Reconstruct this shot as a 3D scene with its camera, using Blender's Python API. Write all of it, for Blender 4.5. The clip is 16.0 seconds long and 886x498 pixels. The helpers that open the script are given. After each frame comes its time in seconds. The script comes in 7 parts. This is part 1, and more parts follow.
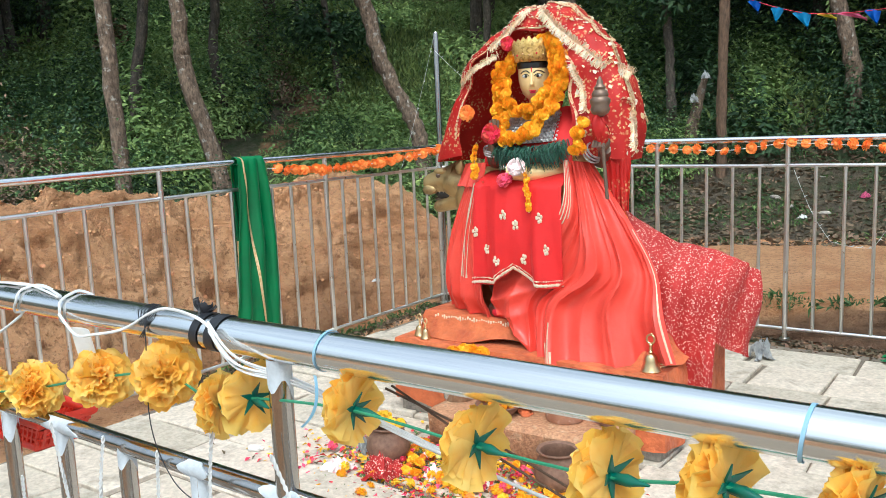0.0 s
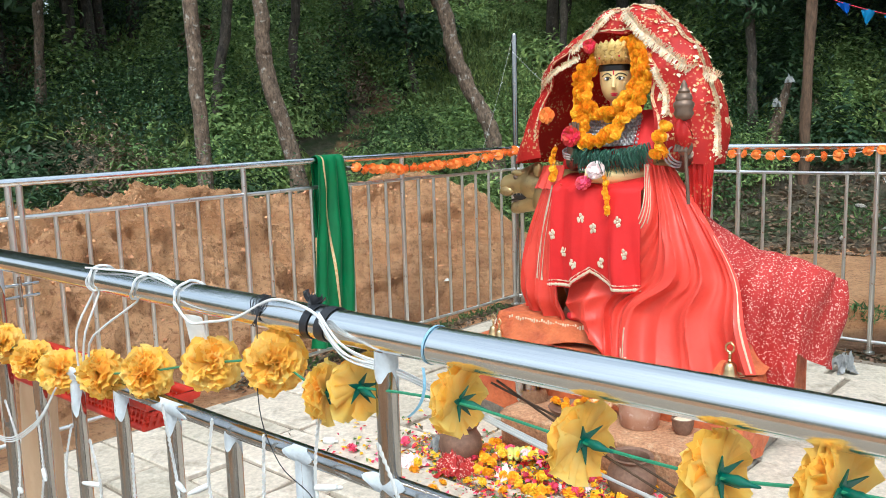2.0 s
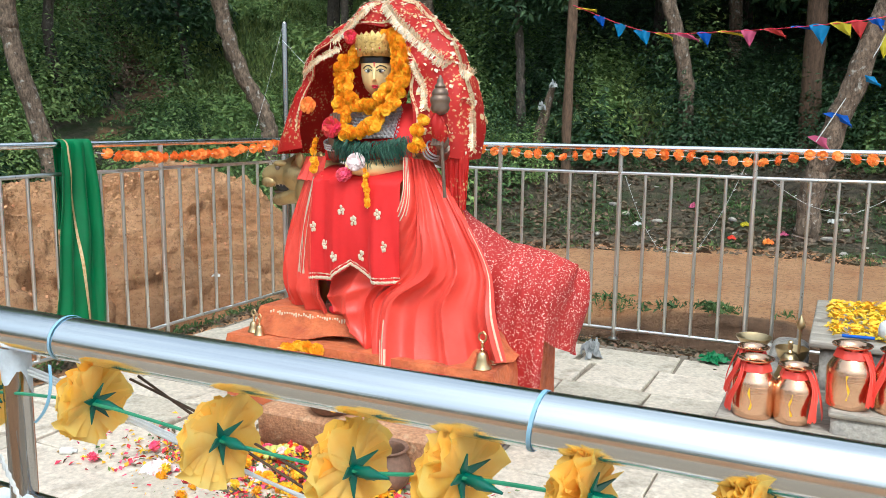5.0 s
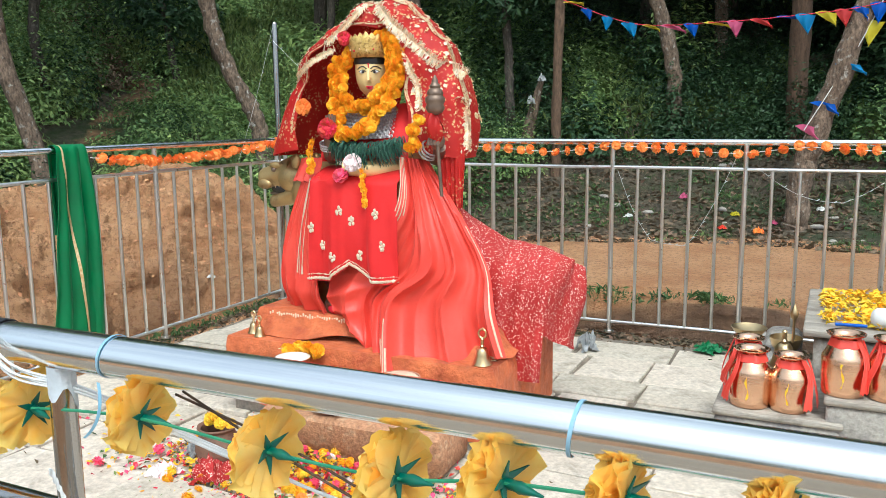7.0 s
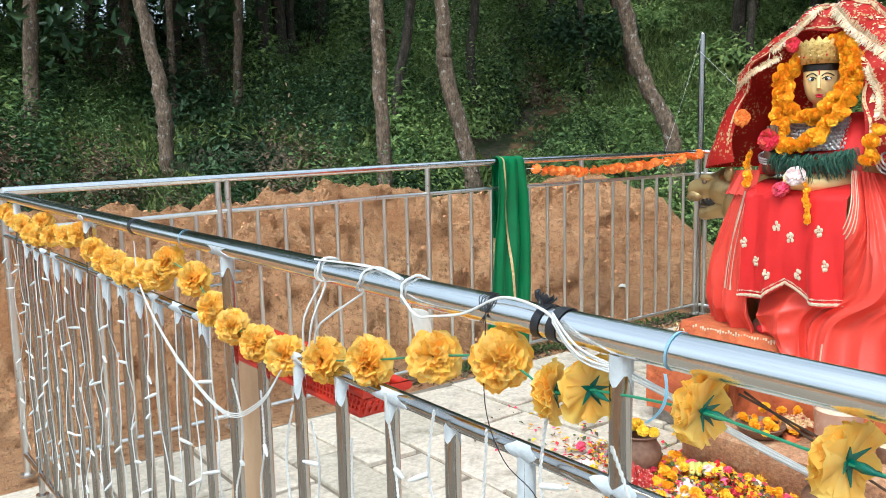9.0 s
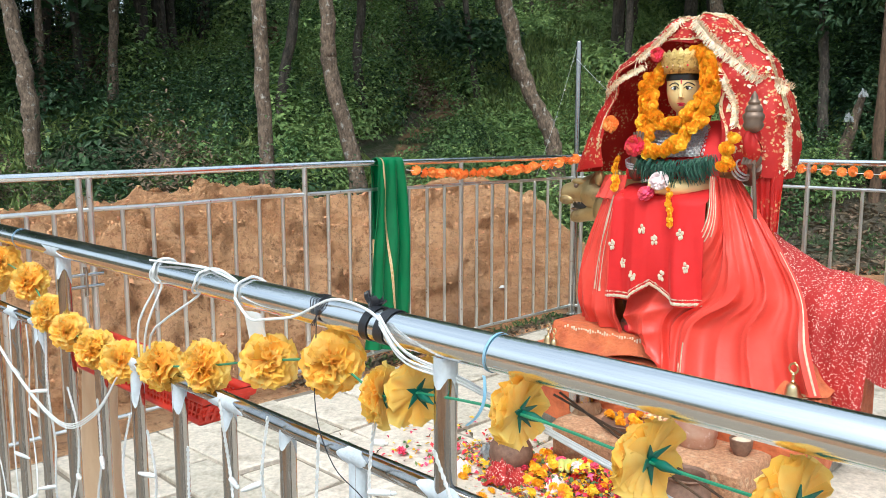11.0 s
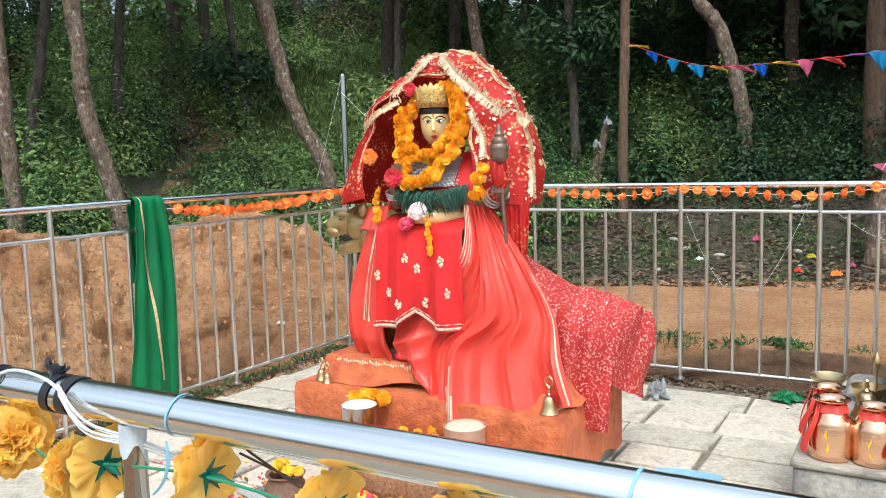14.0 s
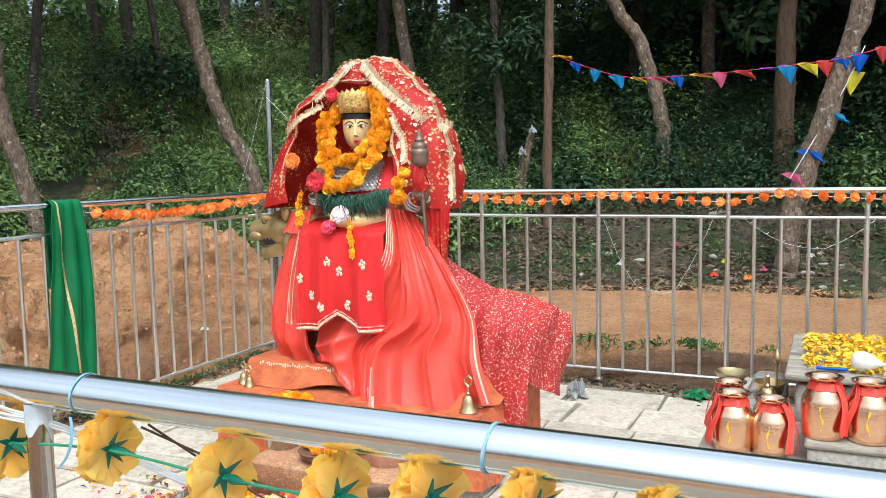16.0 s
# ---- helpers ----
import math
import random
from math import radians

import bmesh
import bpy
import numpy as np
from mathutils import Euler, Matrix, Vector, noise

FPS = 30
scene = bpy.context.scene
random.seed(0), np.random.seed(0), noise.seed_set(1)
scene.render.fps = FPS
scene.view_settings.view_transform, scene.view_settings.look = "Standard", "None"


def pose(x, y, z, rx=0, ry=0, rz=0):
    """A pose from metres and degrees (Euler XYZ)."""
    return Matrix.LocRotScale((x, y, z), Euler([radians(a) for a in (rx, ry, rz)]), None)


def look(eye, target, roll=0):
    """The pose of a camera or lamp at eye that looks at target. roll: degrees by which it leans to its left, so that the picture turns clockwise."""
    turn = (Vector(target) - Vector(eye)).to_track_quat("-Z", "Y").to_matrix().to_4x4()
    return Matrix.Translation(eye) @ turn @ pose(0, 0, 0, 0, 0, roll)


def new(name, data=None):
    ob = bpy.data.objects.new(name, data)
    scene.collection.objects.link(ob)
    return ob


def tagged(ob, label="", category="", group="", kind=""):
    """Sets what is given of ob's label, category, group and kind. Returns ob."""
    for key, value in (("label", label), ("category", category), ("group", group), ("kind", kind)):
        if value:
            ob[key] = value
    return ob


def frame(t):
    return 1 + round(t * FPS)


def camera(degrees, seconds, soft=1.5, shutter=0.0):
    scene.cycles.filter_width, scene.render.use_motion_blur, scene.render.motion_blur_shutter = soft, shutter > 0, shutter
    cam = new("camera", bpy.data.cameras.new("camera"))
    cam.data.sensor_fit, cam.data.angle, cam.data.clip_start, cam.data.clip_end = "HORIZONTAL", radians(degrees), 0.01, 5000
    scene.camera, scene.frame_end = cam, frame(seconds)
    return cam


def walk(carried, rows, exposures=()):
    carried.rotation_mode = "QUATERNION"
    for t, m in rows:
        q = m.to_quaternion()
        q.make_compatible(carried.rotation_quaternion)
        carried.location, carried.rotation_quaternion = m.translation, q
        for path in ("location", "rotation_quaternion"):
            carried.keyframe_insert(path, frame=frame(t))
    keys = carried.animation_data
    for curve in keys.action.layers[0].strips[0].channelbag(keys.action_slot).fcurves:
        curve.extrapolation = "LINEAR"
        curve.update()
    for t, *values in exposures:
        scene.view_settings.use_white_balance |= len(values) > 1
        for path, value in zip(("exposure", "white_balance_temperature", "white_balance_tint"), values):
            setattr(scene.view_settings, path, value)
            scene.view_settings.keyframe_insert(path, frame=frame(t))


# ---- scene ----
cam = camera(56.2, 16.0, soft=0.4)
PATH = [
    (0, (-0.086, 0.123, 1.363), (-1.252, 1.721, 1.068), -2.4),
    (0.5, (-0.091, 0.112, 1.365), (-1.282, 1.692, 1.073), -2.0),
    (1, (-0.096, 0.109, 1.366), (-1.317, 1.666, 1.078), -1.7),
    (1.5, (-0.101, 0.104, 1.364), (-1.356, 1.634, 1.075), -1.7),
    (2, (-0.103, 0.076, 1.366), (-1.398, 1.573, 1.079), -1.6),
    (2.5, (-0.11, 0.051, 1.369), (-1.457, 1.502, 1.085), -1.6),
    (3, (-0.112, 0.044, 1.375), (-1.506, 1.449, 1.09), -0.8),
    (3.5, (-0.073, 0.072, 1.377), (-1.466, 1.48, 1.101), -0.5),
    (4, (-0.051, 0.14, 1.357), (-1.186, 1.761, 1.068), 0.5),
    (4.5, (-0.033, 0.19, 1.339), (-0.963, 1.935, 1.04), 1.2),
    (4.7, (-0.03, 0.202, 1.339), (-0.92, 1.968, 1.039), 1.2),
    (6.8, (-0.046, 0.168, 1.363), (-0.879, 1.959, 1.051), -0.4),
    (7, (-0.049, 0.154, 1.366), (-0.895, 1.938, 1.05), -0.5),
    (7.5, (-0.077, 0.094, 1.378), (-1.191, 1.727, 1.076), -1.7),
    (8, (-0.121, 0.031, 1.372), (-1.518, 1.432, 1.08), -2.4),
    (8.2, (-0.134, 0.01, 1.376), (-1.614, 1.324, 1.09), -2.4),
    (10.3, (-0.164, 0.026, 1.35), (-1.758, 1.204, 1.08), -0.8),
    (10.5, (-0.155, 0.046, 1.353), (-1.695, 1.293, 1.079), -0.4),
    (11, (-0.125, 0.084, 1.362), (-1.519, 1.493, 1.09), 0.0),
    (11.5, (-0.103, 0.109, 1.357), (-1.376, 1.627, 1.082), 0.0),
    (12, (-0.083, 0.111, 1.363), (-1.29, 1.683, 1.095), 0.2),
    (12.5, (-0.07, 0.136, 1.37), (-1.223, 1.75, 1.112), 0.0),
    (13, (-0.058, 0.149, 1.375), (-1.151, 1.806, 1.132), -0.7),
    (13.5, (-0.047, 0.159, 1.379), (-1.085, 1.854, 1.153), -1.3),
    (14, (-0.038, 0.153, 1.384), (-1.032, 1.876, 1.175), -1.5),
    (14.5, (-0.03, 0.155, 1.383), (-0.996, 1.895, 1.185), -1.2),
    (15, (-0.022, 0.16, 1.376), (-0.961, 1.914, 1.168), -1.1),
    (15.5, (0.005, 0.134, 1.376), (-0.89, 1.911, 1.18), -1.0),
    (16, (0.041, 0.103, 1.369), (-0.806, 1.905, 1.174), -1.1),
]
walk(cam, [(t, look(eye, target, roll)) for t, eye, target, roll in PATH], [(0, 0.78, 5450, -2), (10, 0.8, 5450, -3), (13, 0.9, 5500, -1), (16, 0.88, 5500, -1)])

# ---- world, sun, exposure ----
FL = -0.2          # level of the paving
world = bpy.data.worlds.new("sky")
scene.world = world
world.use_nodes = True
wn = world.node_tree.nodes
sky = wn.new("ShaderNodeTexSky")
sky.sky_type = 'NISHITA'
sky.sun_disc = False
sky.sun_elevation = radians(58)
sky.sun_rotation = radians(150)
sky.air_density, sky.dust_density, sky.ozone_density = 0.6, 8.0, 0.6
haze = wn.new("ShaderNodeMix")      # thin high cloud over the clear sky
haze.data_type = 'RGBA'
cloud = wn.new("ShaderNodeTexNoise")
cloud.inputs["Scale"].default_value, cloud.inputs["Detail"].default_value = 2.2, 6
cover = wn.new("ShaderNodeMapRange")
cover.inputs[1].default_value, cover.inputs[2].default_value = 0.3, 0.7
cover.inputs[3].default_value, cover.inputs[4].default_value = 0.15, 0.85
world.node_tree.links.new(cloud.outputs["Fac"], cover.inputs[0])
world.node_tree.links.new(cover.outputs[0], haze.inputs["Factor"])
world.node_tree.links.new(sky.outputs[0], haze.inputs["A"])
haze.inputs["B"].default_value = (4.6, 4.65, 4.75, 1)
world.node_tree.links.new(haze.outputs["Result"], wn["Background"].inputs[0])
wn["Background"].inputs[1].default_value = 0.15
sun_data = bpy.data.lights.new("sun", 'SUN')
sun_data.energy, sun_data.angle, sun_data.color = 0.95, radians(18), (1.0, 0.95, 0.87)
sun = new("sun", sun_data)
sun.matrix_world = look((3, -6, 12), (-1.2, 1.5, 0))

# ---- materials ----


def ramp_mix(nt, fac, a, b):
    m = nt.nodes.new("ShaderNodeMix")
    m.data_type = 'RGBA'
    nt.links.new(fac, m.inputs[0])
    for k, c in ((6, a), (7, b)):
        if hasattr(c, "links"):
            nt.links.new(c, m.inputs[k])
        else:
            m.inputs[k].default_value = (*c, 1)
    return m.outputs[2]


def noise_tex(nt, scale, detail=4, stretch=None, rough=0.6):
    co = nt.nodes.new("ShaderNodeTexCoord").outputs["Object"]
    if stretch:
        mp = nt.nodes.new("ShaderNodeMapping")
        mp.inputs["Scale"].default_value = stretch
        nt.links.new(co, mp.inputs[0])
        co = mp.outputs[0]
    n = nt.nodes.new("ShaderNodeTexNoise")
    n.inputs["Scale"].default_value, n.inputs["Detail"].default_value = scale, detail
    n.inputs["Roughness"].default_value = rough
    nt.links.new(co, n.inputs["Vector"])
    return n.outputs[0]


def step(nt, fac, lo, hi):
    m = nt.nodes.new("ShaderNodeMapRange")
    m.inputs[1].default_value, m.inputs[2].default_value = lo, hi
    nt.links.new(fac, m.inputs[0])
    return m.outputs[0]


def bump(nt, bsdf, fac, strength, dist):
    b = nt.nodes.new("ShaderNodeBump")
    b.inputs["Strength"].default_value, b.inputs["Distance"].default_value = strength, dist
    nt.links.new(fac, b.inputs["Height"])
    nt.links.new(b.outputs[0], bsdf.inputs["Normal"])


def mat(name, a, b, scale=6.0, rough=0.6, metal=0.0, bumps=0.3, bscale=60.0, bdist=0.004, island=0.0, obj=0.0, stretch=None,
        c=None, cscale=2.0, clo=0.5, chi=0.65, sheen=0.0, through_light=0.0, rvar=0.12, grain=0.0):
    """Two colours over a coarse noise, a third one in patches, relief from a fine noise. Grain puts the shade of that
    relief's hollows into the colour.
    """
    m = bpy.data.materials.new(name)
    m.use_nodes = True
    nt = m.node_tree
    p = nt.nodes["Principled BSDF"]
    col = ramp_mix(nt, step(nt, noise_tex(nt, scale, 5, stretch), 0.3, 0.7), a, b)
    if c:
        col = ramp_mix(nt, step(nt, noise_tex(nt, cscale, 6), clo, chi), col, c)
    # shade of the fine relief's hollows, put into the colour
    if grain:
        hollow_shade = nt.nodes.new("ShaderNodeHueSaturation")
        nt.links.new(col, hollow_shade.inputs["Color"])
        shade_range = nt.nodes.new("ShaderNodeMapRange")
        shade_range.inputs[1].default_value, shade_range.inputs[2].default_value = 0.3, 0.7
        shade_range.inputs[3].default_value, shade_range.inputs[4].default_value = 1 - grain, 1 + grain * 0.6
        nt.links.new(noise_tex(nt, bscale, 6, stretch, 0.7), shade_range.inputs[0])
        nt.links.new(shade_range.outputs[0], hollow_shade.inputs["Value"])
        col = hollow_shade.outputs[0]
    if island or obj:
        if island:
            rnd = nt.nodes.new("ShaderNodeNewGeometry").outputs["Random Per Island"]
        else:
            rnd = nt.nodes.new("ShaderNodeObjectInfo").outputs["Random"]
        k = island or obj
        hsv = nt.nodes.new("ShaderNodeHueSaturation")
        nt.links.new(col, hsv.inputs["Color"])
        v = nt.nodes.new("ShaderNodeMapRange")
        v.inputs[3].default_value, v.inputs[4].default_value = 1 - k, 1 + k
        nt.links.new(rnd, v.inputs[0])
        nt.links.new(v.outputs[0], hsv.inputs["Value"])
        h = nt.nodes.new("ShaderNodeMapRange")
        h.inputs[3].default_value, h.inputs[4].default_value = 0.5 + 0.05 * k, 0.5 - 0.05 * k
        nt.links.new(rnd, h.inputs[0])
        nt.links.new(h.outputs[0], hsv.inputs["Hue"])
        col = hsv.outputs[0]
    nt.links.new(col, p.inputs["Base Color"])
    p.inputs["Metallic"].default_value = metal
    r = nt.nodes.new("ShaderNodeMapRange")
    r.inputs[3].default_value, r.inputs[4].default_value = max(0.03, rough - rvar), min(1, rough + rvar)
    nt.links.new(noise_tex(nt, scale * 3.1, 4), r.inputs[0])
    nt.links.new(r.outputs[0], p.inputs["Roughness"])
    if sheen:
        p.inputs["Sheen Weight"].default_value = sheen
        p.inputs["Sheen Roughness"].default_value = 0.4
        p.inputs["Sheen Tint"].default_value = (*[min(1, q + 0.25) for q in b], 1)
    if bumps:
        bump(nt, p, noise_tex(nt, bscale, 5, stretch), bumps, bdist)
    if through_light:
        tr = nt.nodes.new("ShaderNodeBsdfTranslucent")
        nt.links.new(col, tr.inputs[0])
        mx = nt.nodes.new("ShaderNodeMixShader")
        mx.inputs[0].default_value = through_light
        nt.links.new(p.outputs[0], mx.inputs[1])
        nt.links.new(tr.outputs[0], mx.inputs[2])
        nt.links.new(mx.outputs[0], nt.nodes["Material Output"].inputs[0])
    return m


def speckled(m, colour, scale, lo, hi, metal=0.0, patches=0.0):
    """Small printed or stitched spots over a material's own colour."""
    nt = m.node_tree
    p = nt.nodes["Principled BSDF"]
    old = p.inputs["Base Color"].links[0].from_socket
    v = nt.nodes.new("ShaderNodeTexVoronoi")
    v.inputs["Scale"].default_value = scale
    co = nt.nodes.new("ShaderNodeTexCoord").outputs["Object"]
    nz = nt.nodes.new("ShaderNodeTexNoise")
    nz.inputs["Scale"].default_value = scale * 0.6
    nt.links.new(co, nz.inputs["Vector"])
    ad = nt.nodes.new("ShaderNodeVectorMath")
    ad.operation = 'MULTIPLY_ADD'
    nt.links.new(nz.outputs[1], ad.inputs[0])
    ad.inputs[1].default_value = (0.03, 0.03, 0.03)
    nt.links.new(co, ad.inputs[2])
    nt.links.new(ad.outputs[0], v.inputs["Vector"])
    f = step(nt, v.outputs["Distance"], hi, lo)
    if patches:
        pm = nt.nodes.new("ShaderNodeMath")
        pm.operation = 'MULTIPLY'
        nt.links.new(f, pm.inputs[0])
        nt.links.new(step(nt, noise_tex(nt, patches, 3), 0.46, 0.56), pm.inputs[1])
        f = pm.outputs[0]
    nt.links.new(ramp_mix(nt, f, old, colour), p.inputs["Base Color"])
    if metal:
        mm = nt.nodes.new("ShaderNodeMath")
        mm.operation = 'MULTIPLY'
        nt.links.new(f, mm.inputs[0])
        mm.inputs[1].default_value = metal
        nt.links.new(mm.outputs[0], p.inputs["Metallic"])
    return m


STEEL = mat("stainless_steel", (0.92, 0.92, 0.92), (0.8, 0.8, 0.79), 6, 0.17, 1.0, 0.14, 34, 0.0012, stretch=(0.05, 4, 4), rvar=0.09, grain=0.1)
# brighter copy of the bar steel, for the far fences
STEEL_B = mat("stainless_steel_satin", (0.86, 0.86, 0.85), (0.74, 0.73, 0.71), 9, 0.3, 1.0, 0.15, 40, 0.0012, stretch=(3, 3, 0.3), c=(0.5, 0.47, 0.44), cscale=6, clo=0.6, chi=0.75, rvar=0.08)
# wear patches on a base darkened to carry dark reflections
STEEL_Y = mat("stainless_steel_worn_dark", (0.54, 0.53, 0.52), (0.4, 0.38, 0.36), 9, 0.16, 1.0, 0.15, 40, 0.0012, stretch=(3, 3, 0.3), c=(0.36, 0.32, 0.29), cscale=5, clo=0.58, chi=0.75, rvar=0.08)
WELD = mat("weld_paint", (0.66, 0.71, 0.76), (0.46, 0.49, 0.52), 40, 0.55, 0.0, 0.6, 90, 0.004)
STONE = mat("paving_stone", (0.52, 0.44, 0.345), (0.66, 0.58, 0.48), 3.5, 0.8, 0, 0.6, 34, 0.008, obj=0.12, c=(0.4, 0.335, 0.26), cscale=5.5, clo=0.5, chi=0.68, grain=0.32)
JOINT = mat("joint_sand", (0.17, 0.135, 0.1), (0.27, 0.22, 0.165), 12, 0.95, 0, 0.7, 90, 0.006)
CONC = mat("whitewashed_masonry", (0.44, 0.4, 0.345), (0.3, 0.265, 0.225), 7, 0.85, 0, 0.6, 50, 0.008, c=(0.22, 0.2, 0.19), cscale=6, clo=0.5, chi=0.66, grain=0.4)
BARK = mat("bark", (0.1, 0.068, 0.045), (0.28, 0.2, 0.14), 11, 0.9, 0, 1.0, 34, 0.03, stretch=(1, 1, 0.45), c=(0.4, 0.37, 0.32), cscale=13, clo=0.58, chi=0.66, grain=0.8)
BARK_RED = mat("bark_reddish", (0.1, 0.06, 0.036), (0.17, 0.105, 0.066), 8, 0.9, 0, 0.8, 30, 0.02, stretch=(1, 1, 0.25), grain=0.6)
BARK_DK = mat("bark_dark", (0.04, 0.033, 0.027), (0.12, 0.095, 0.072), 10, 0.9, 0, 1.0, 30, 0.03, stretch=(1, 1, 0.4), grain=0.75, c=(0.18, 0.16, 0.13), cscale=14, clo=0.6, chi=0.68)
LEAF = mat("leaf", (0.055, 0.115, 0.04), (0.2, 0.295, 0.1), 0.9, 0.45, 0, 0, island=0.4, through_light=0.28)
# the light and dark leaf tones also carry sun and shade in their colour
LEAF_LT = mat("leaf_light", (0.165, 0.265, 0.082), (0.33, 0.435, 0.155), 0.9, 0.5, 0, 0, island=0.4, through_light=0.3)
LEAF_DK_SHADE = mat("leaf_dark_shade", (0.022, 0.052, 0.024), (0.07, 0.122, 0.05), 0.8, 0.4, 0, 0, island=0.4, through_light=0.15)
for leaf_mat in (LEAF, LEAF_LT, LEAF_DK_SHADE):
    leaf_mat.node_tree.nodes["Principled BSDF"].inputs["Specular IOR Level"].default_value = 0.2
LEAF_DRY = mat("leaf_dry", (0.13, 0.085, 0.05), (0.2, 0.15, 0.09), 2, 0.8, 0, 0, island=0.5, through_light=0.15)
GRASS = mat("grass", (0.13, 0.2, 0.05), (0.24, 0.3, 0.09), 1, 0.55, 0, 0, island=0.5, through_light=0.25)
RED = mat("red_velvet", (0.56, 0.006, 0.008), (0.68, 0.012, 0.012), 5, 0.7, 0, 0.3, 30, 0.006, sheen=0.15)
SALMON = mat("salmon_red_cloth", (0.74, 0.05, 0.032), (0.85, 0.1, 0.068), 3, 0.4, 0, 0.3, 22, 0.012, sheen=0.15, through_light=0.1)
PRINT = speckled(mat("printed_red_cloth", (0.33, 0.008, 0.008), (0.46, 0.018, 0.015), 5, 0.7, 0, 0.4, 14, 0.02), (0.84, 0.56, 0.46), 92, 0.2, 0.36)
VEIL = speckled(mat("red_net_veil", (0.5, 0.008, 0.006), (0.66, 0.02, 0.012), 7, 0.55, 0, 0.5, 160, 0.004, through_light=0.3), (0.88, 0.6, 0.28), 52, 0.25, 0.42, 0.6, 7.0)
ORANGE_CLOTH = mat("rust_orange_cloth", (0.5, 0.115, 0.034), (0.62, 0.165, 0.055), 4, 0.75, 0, 0.9, 11, 0.035, sheen=0.2, grain=0.3, c=(0.42, 0.085, 0.028), cscale=7)
GREEN_CLOTH = mat("green_cloth", (0.0, 0.11, 0.028), (0.0, 0.16, 0.04), 4, 0.55, 0, 0.2, 260, 0.002, sheen=0.25)
GOLD = mat("gold_lace", (0.62, 0.36, 0.13), (0.85, 0.66, 0.4), 55, 0.35, 0.55, 0.8, 160, 0.004, rvar=0.2)
GOLD_LACE = mat("embroidered_gold_lace", (0.66, 0.4, 0.15), (0.88, 0.72, 0.48), 70, 0.35, 0.5, 0.9, 150, 0.005, c=(0.5, 0.02, 0.01), cscale=75, clo=0.52, chi=0.6, rvar=0.2)
SILVER_LACE = mat("pale_gold_lace", (0.88, 0.78, 0.62), (0.8, 0.55, 0.28), 60, 0.4, 0.35, 0.5, 160, 0.003, island=0.3)
CROWN_GOLD = mat("crown_gold", (0.62, 0.4, 0.1), (0.75, 0.54, 0.2), 40, 0.4, 0.4, 0.9, 120, 0.006, c=(0.4, 0.24, 0.07), cscale=60, clo=0.52, chi=0.62)
PALE = mat("pale_lace", (0.75, 0.66, 0.5), (0.62, 0.48, 0.32), 60, 0.6, 0.1, 0.8, 180, 0.004)
BRONZE = mat("gilded_bronze", (0.52, 0.36, 0.15), (0.4, 0.28, 0.125), 9, 0.42, 0.7, 0.35, 45, 0.004, c=(0.2, 0.13, 0.065), cscale=9, clo=0.55, chi=0.72)
SKIN_GOLD = mat("painted_gold", (0.95, 0.74, 0.36), (0.9, 0.65, 0.27), 8, 0.36, 0.2, 0.1, 60, 0.001)
DKHAIR = mat("black_paint", (0.012, 0.01, 0.01), (0.03, 0.025, 0.02), 20, 0.4, 0, 0.1)
DULL = mat("dark_bronze", (0.14, 0.095, 0.07), (0.26, 0.18, 0.13), 12, 0.45, 0.6, 0.3, 60, 0.003)
SILVER = mat("silver_ornament", (0.72, 0.72, 0.72), (0.45, 0.44, 0.44), 60, 0.3, 0.9, 1.0, 140, 0.006)
TINSEL = mat("dark_green_tinsel", (0.02, 0.075, 0.05), (0.05, 0.13, 0.09), 20, 0.5, 0.1, 0, island=0.5)
MARI = mat("marigold_petal", (0.97, 0.43, 0.004), (0.98, 0.57, 0.012), 14, 0.6, 0, 0.3, 120, 0.003, island=0.18, through_light=0.2)
MARI_O = mat("orange_marigold", (0.97, 0.25, 0.03), (0.97, 0.34, 0.07), 14, 0.6, 0, 0.3, 120, 0.003, island=0.18, through_light=0.2)
PAPER = mat("yellow_paper_petal", (1.0, 0.83, 0.3), (0.99, 0.66, 0.08), 22, 0.65, 0, 0.35, 50, 0.003, island=0.08, through_light=0.52)
PAPER_O = mat("orange_paper_petal", (0.98, 0.56, 0.06), (0.98, 0.68, 0.13), 22, 0.65, 0, 0.35, 50, 0.003, island=0.12, through_light=0.45)
PLASTIC_G = mat("green_plastic", (0.002, 0.08, 0.06), (0.005, 0.12, 0.08), 12, 0.4, 0, 0.15, 80, 0.002)
LEAF_CORD = mat("green_cord", (0.03, 0.2, 0.1), (0.06, 0.28, 0.15), 30, 0.5, 0, 0.3, 120, 0.002)
PLASTIC_R = mat("red_plastic", (0.75, 0.05, 0.02), (0.65, 0.035, 0.015), 6, 0.4, 0, 0.1, 50, 0.002)
WIRE = mat("white_cable", (0.75, 0.75, 0.74), (0.6, 0.6, 0.59), 40, 0.5, 0, 0.4, 120, 0.002)
TAPE = mat("black_tape", (0.012, 0.013, 0.018), (0.03, 0.03, 0.035), 25, 0.4, 0, 0.3, 90, 0.002)
BLUE_TIE = mat("blue_plastic_ribbon", (0.25, 0.48, 0.66), (0.4, 0.6, 0.74), 20, 0.4, 0, 0.2, 80, 0.002, through_light=0.2)
COPPER = mat("copper", (0.86, 0.55, 0.36), (0.76, 0.45, 0.28), 5, 0.2, 1.0, 0.25, 25, 0.004, stretch=(1, 1, 5), c=(0.4, 0.24, 0.16), cscale=9, clo=0.6, chi=0.8)
BRASS = mat("brass", (0.66, 0.5, 0.27), (0.52, 0.38, 0.2), 7, 0.33, 1.0, 0.2, 40, 0.003, c=(0.3, 0.22, 0.14), cscale=8, clo=0.6, chi=0.8)
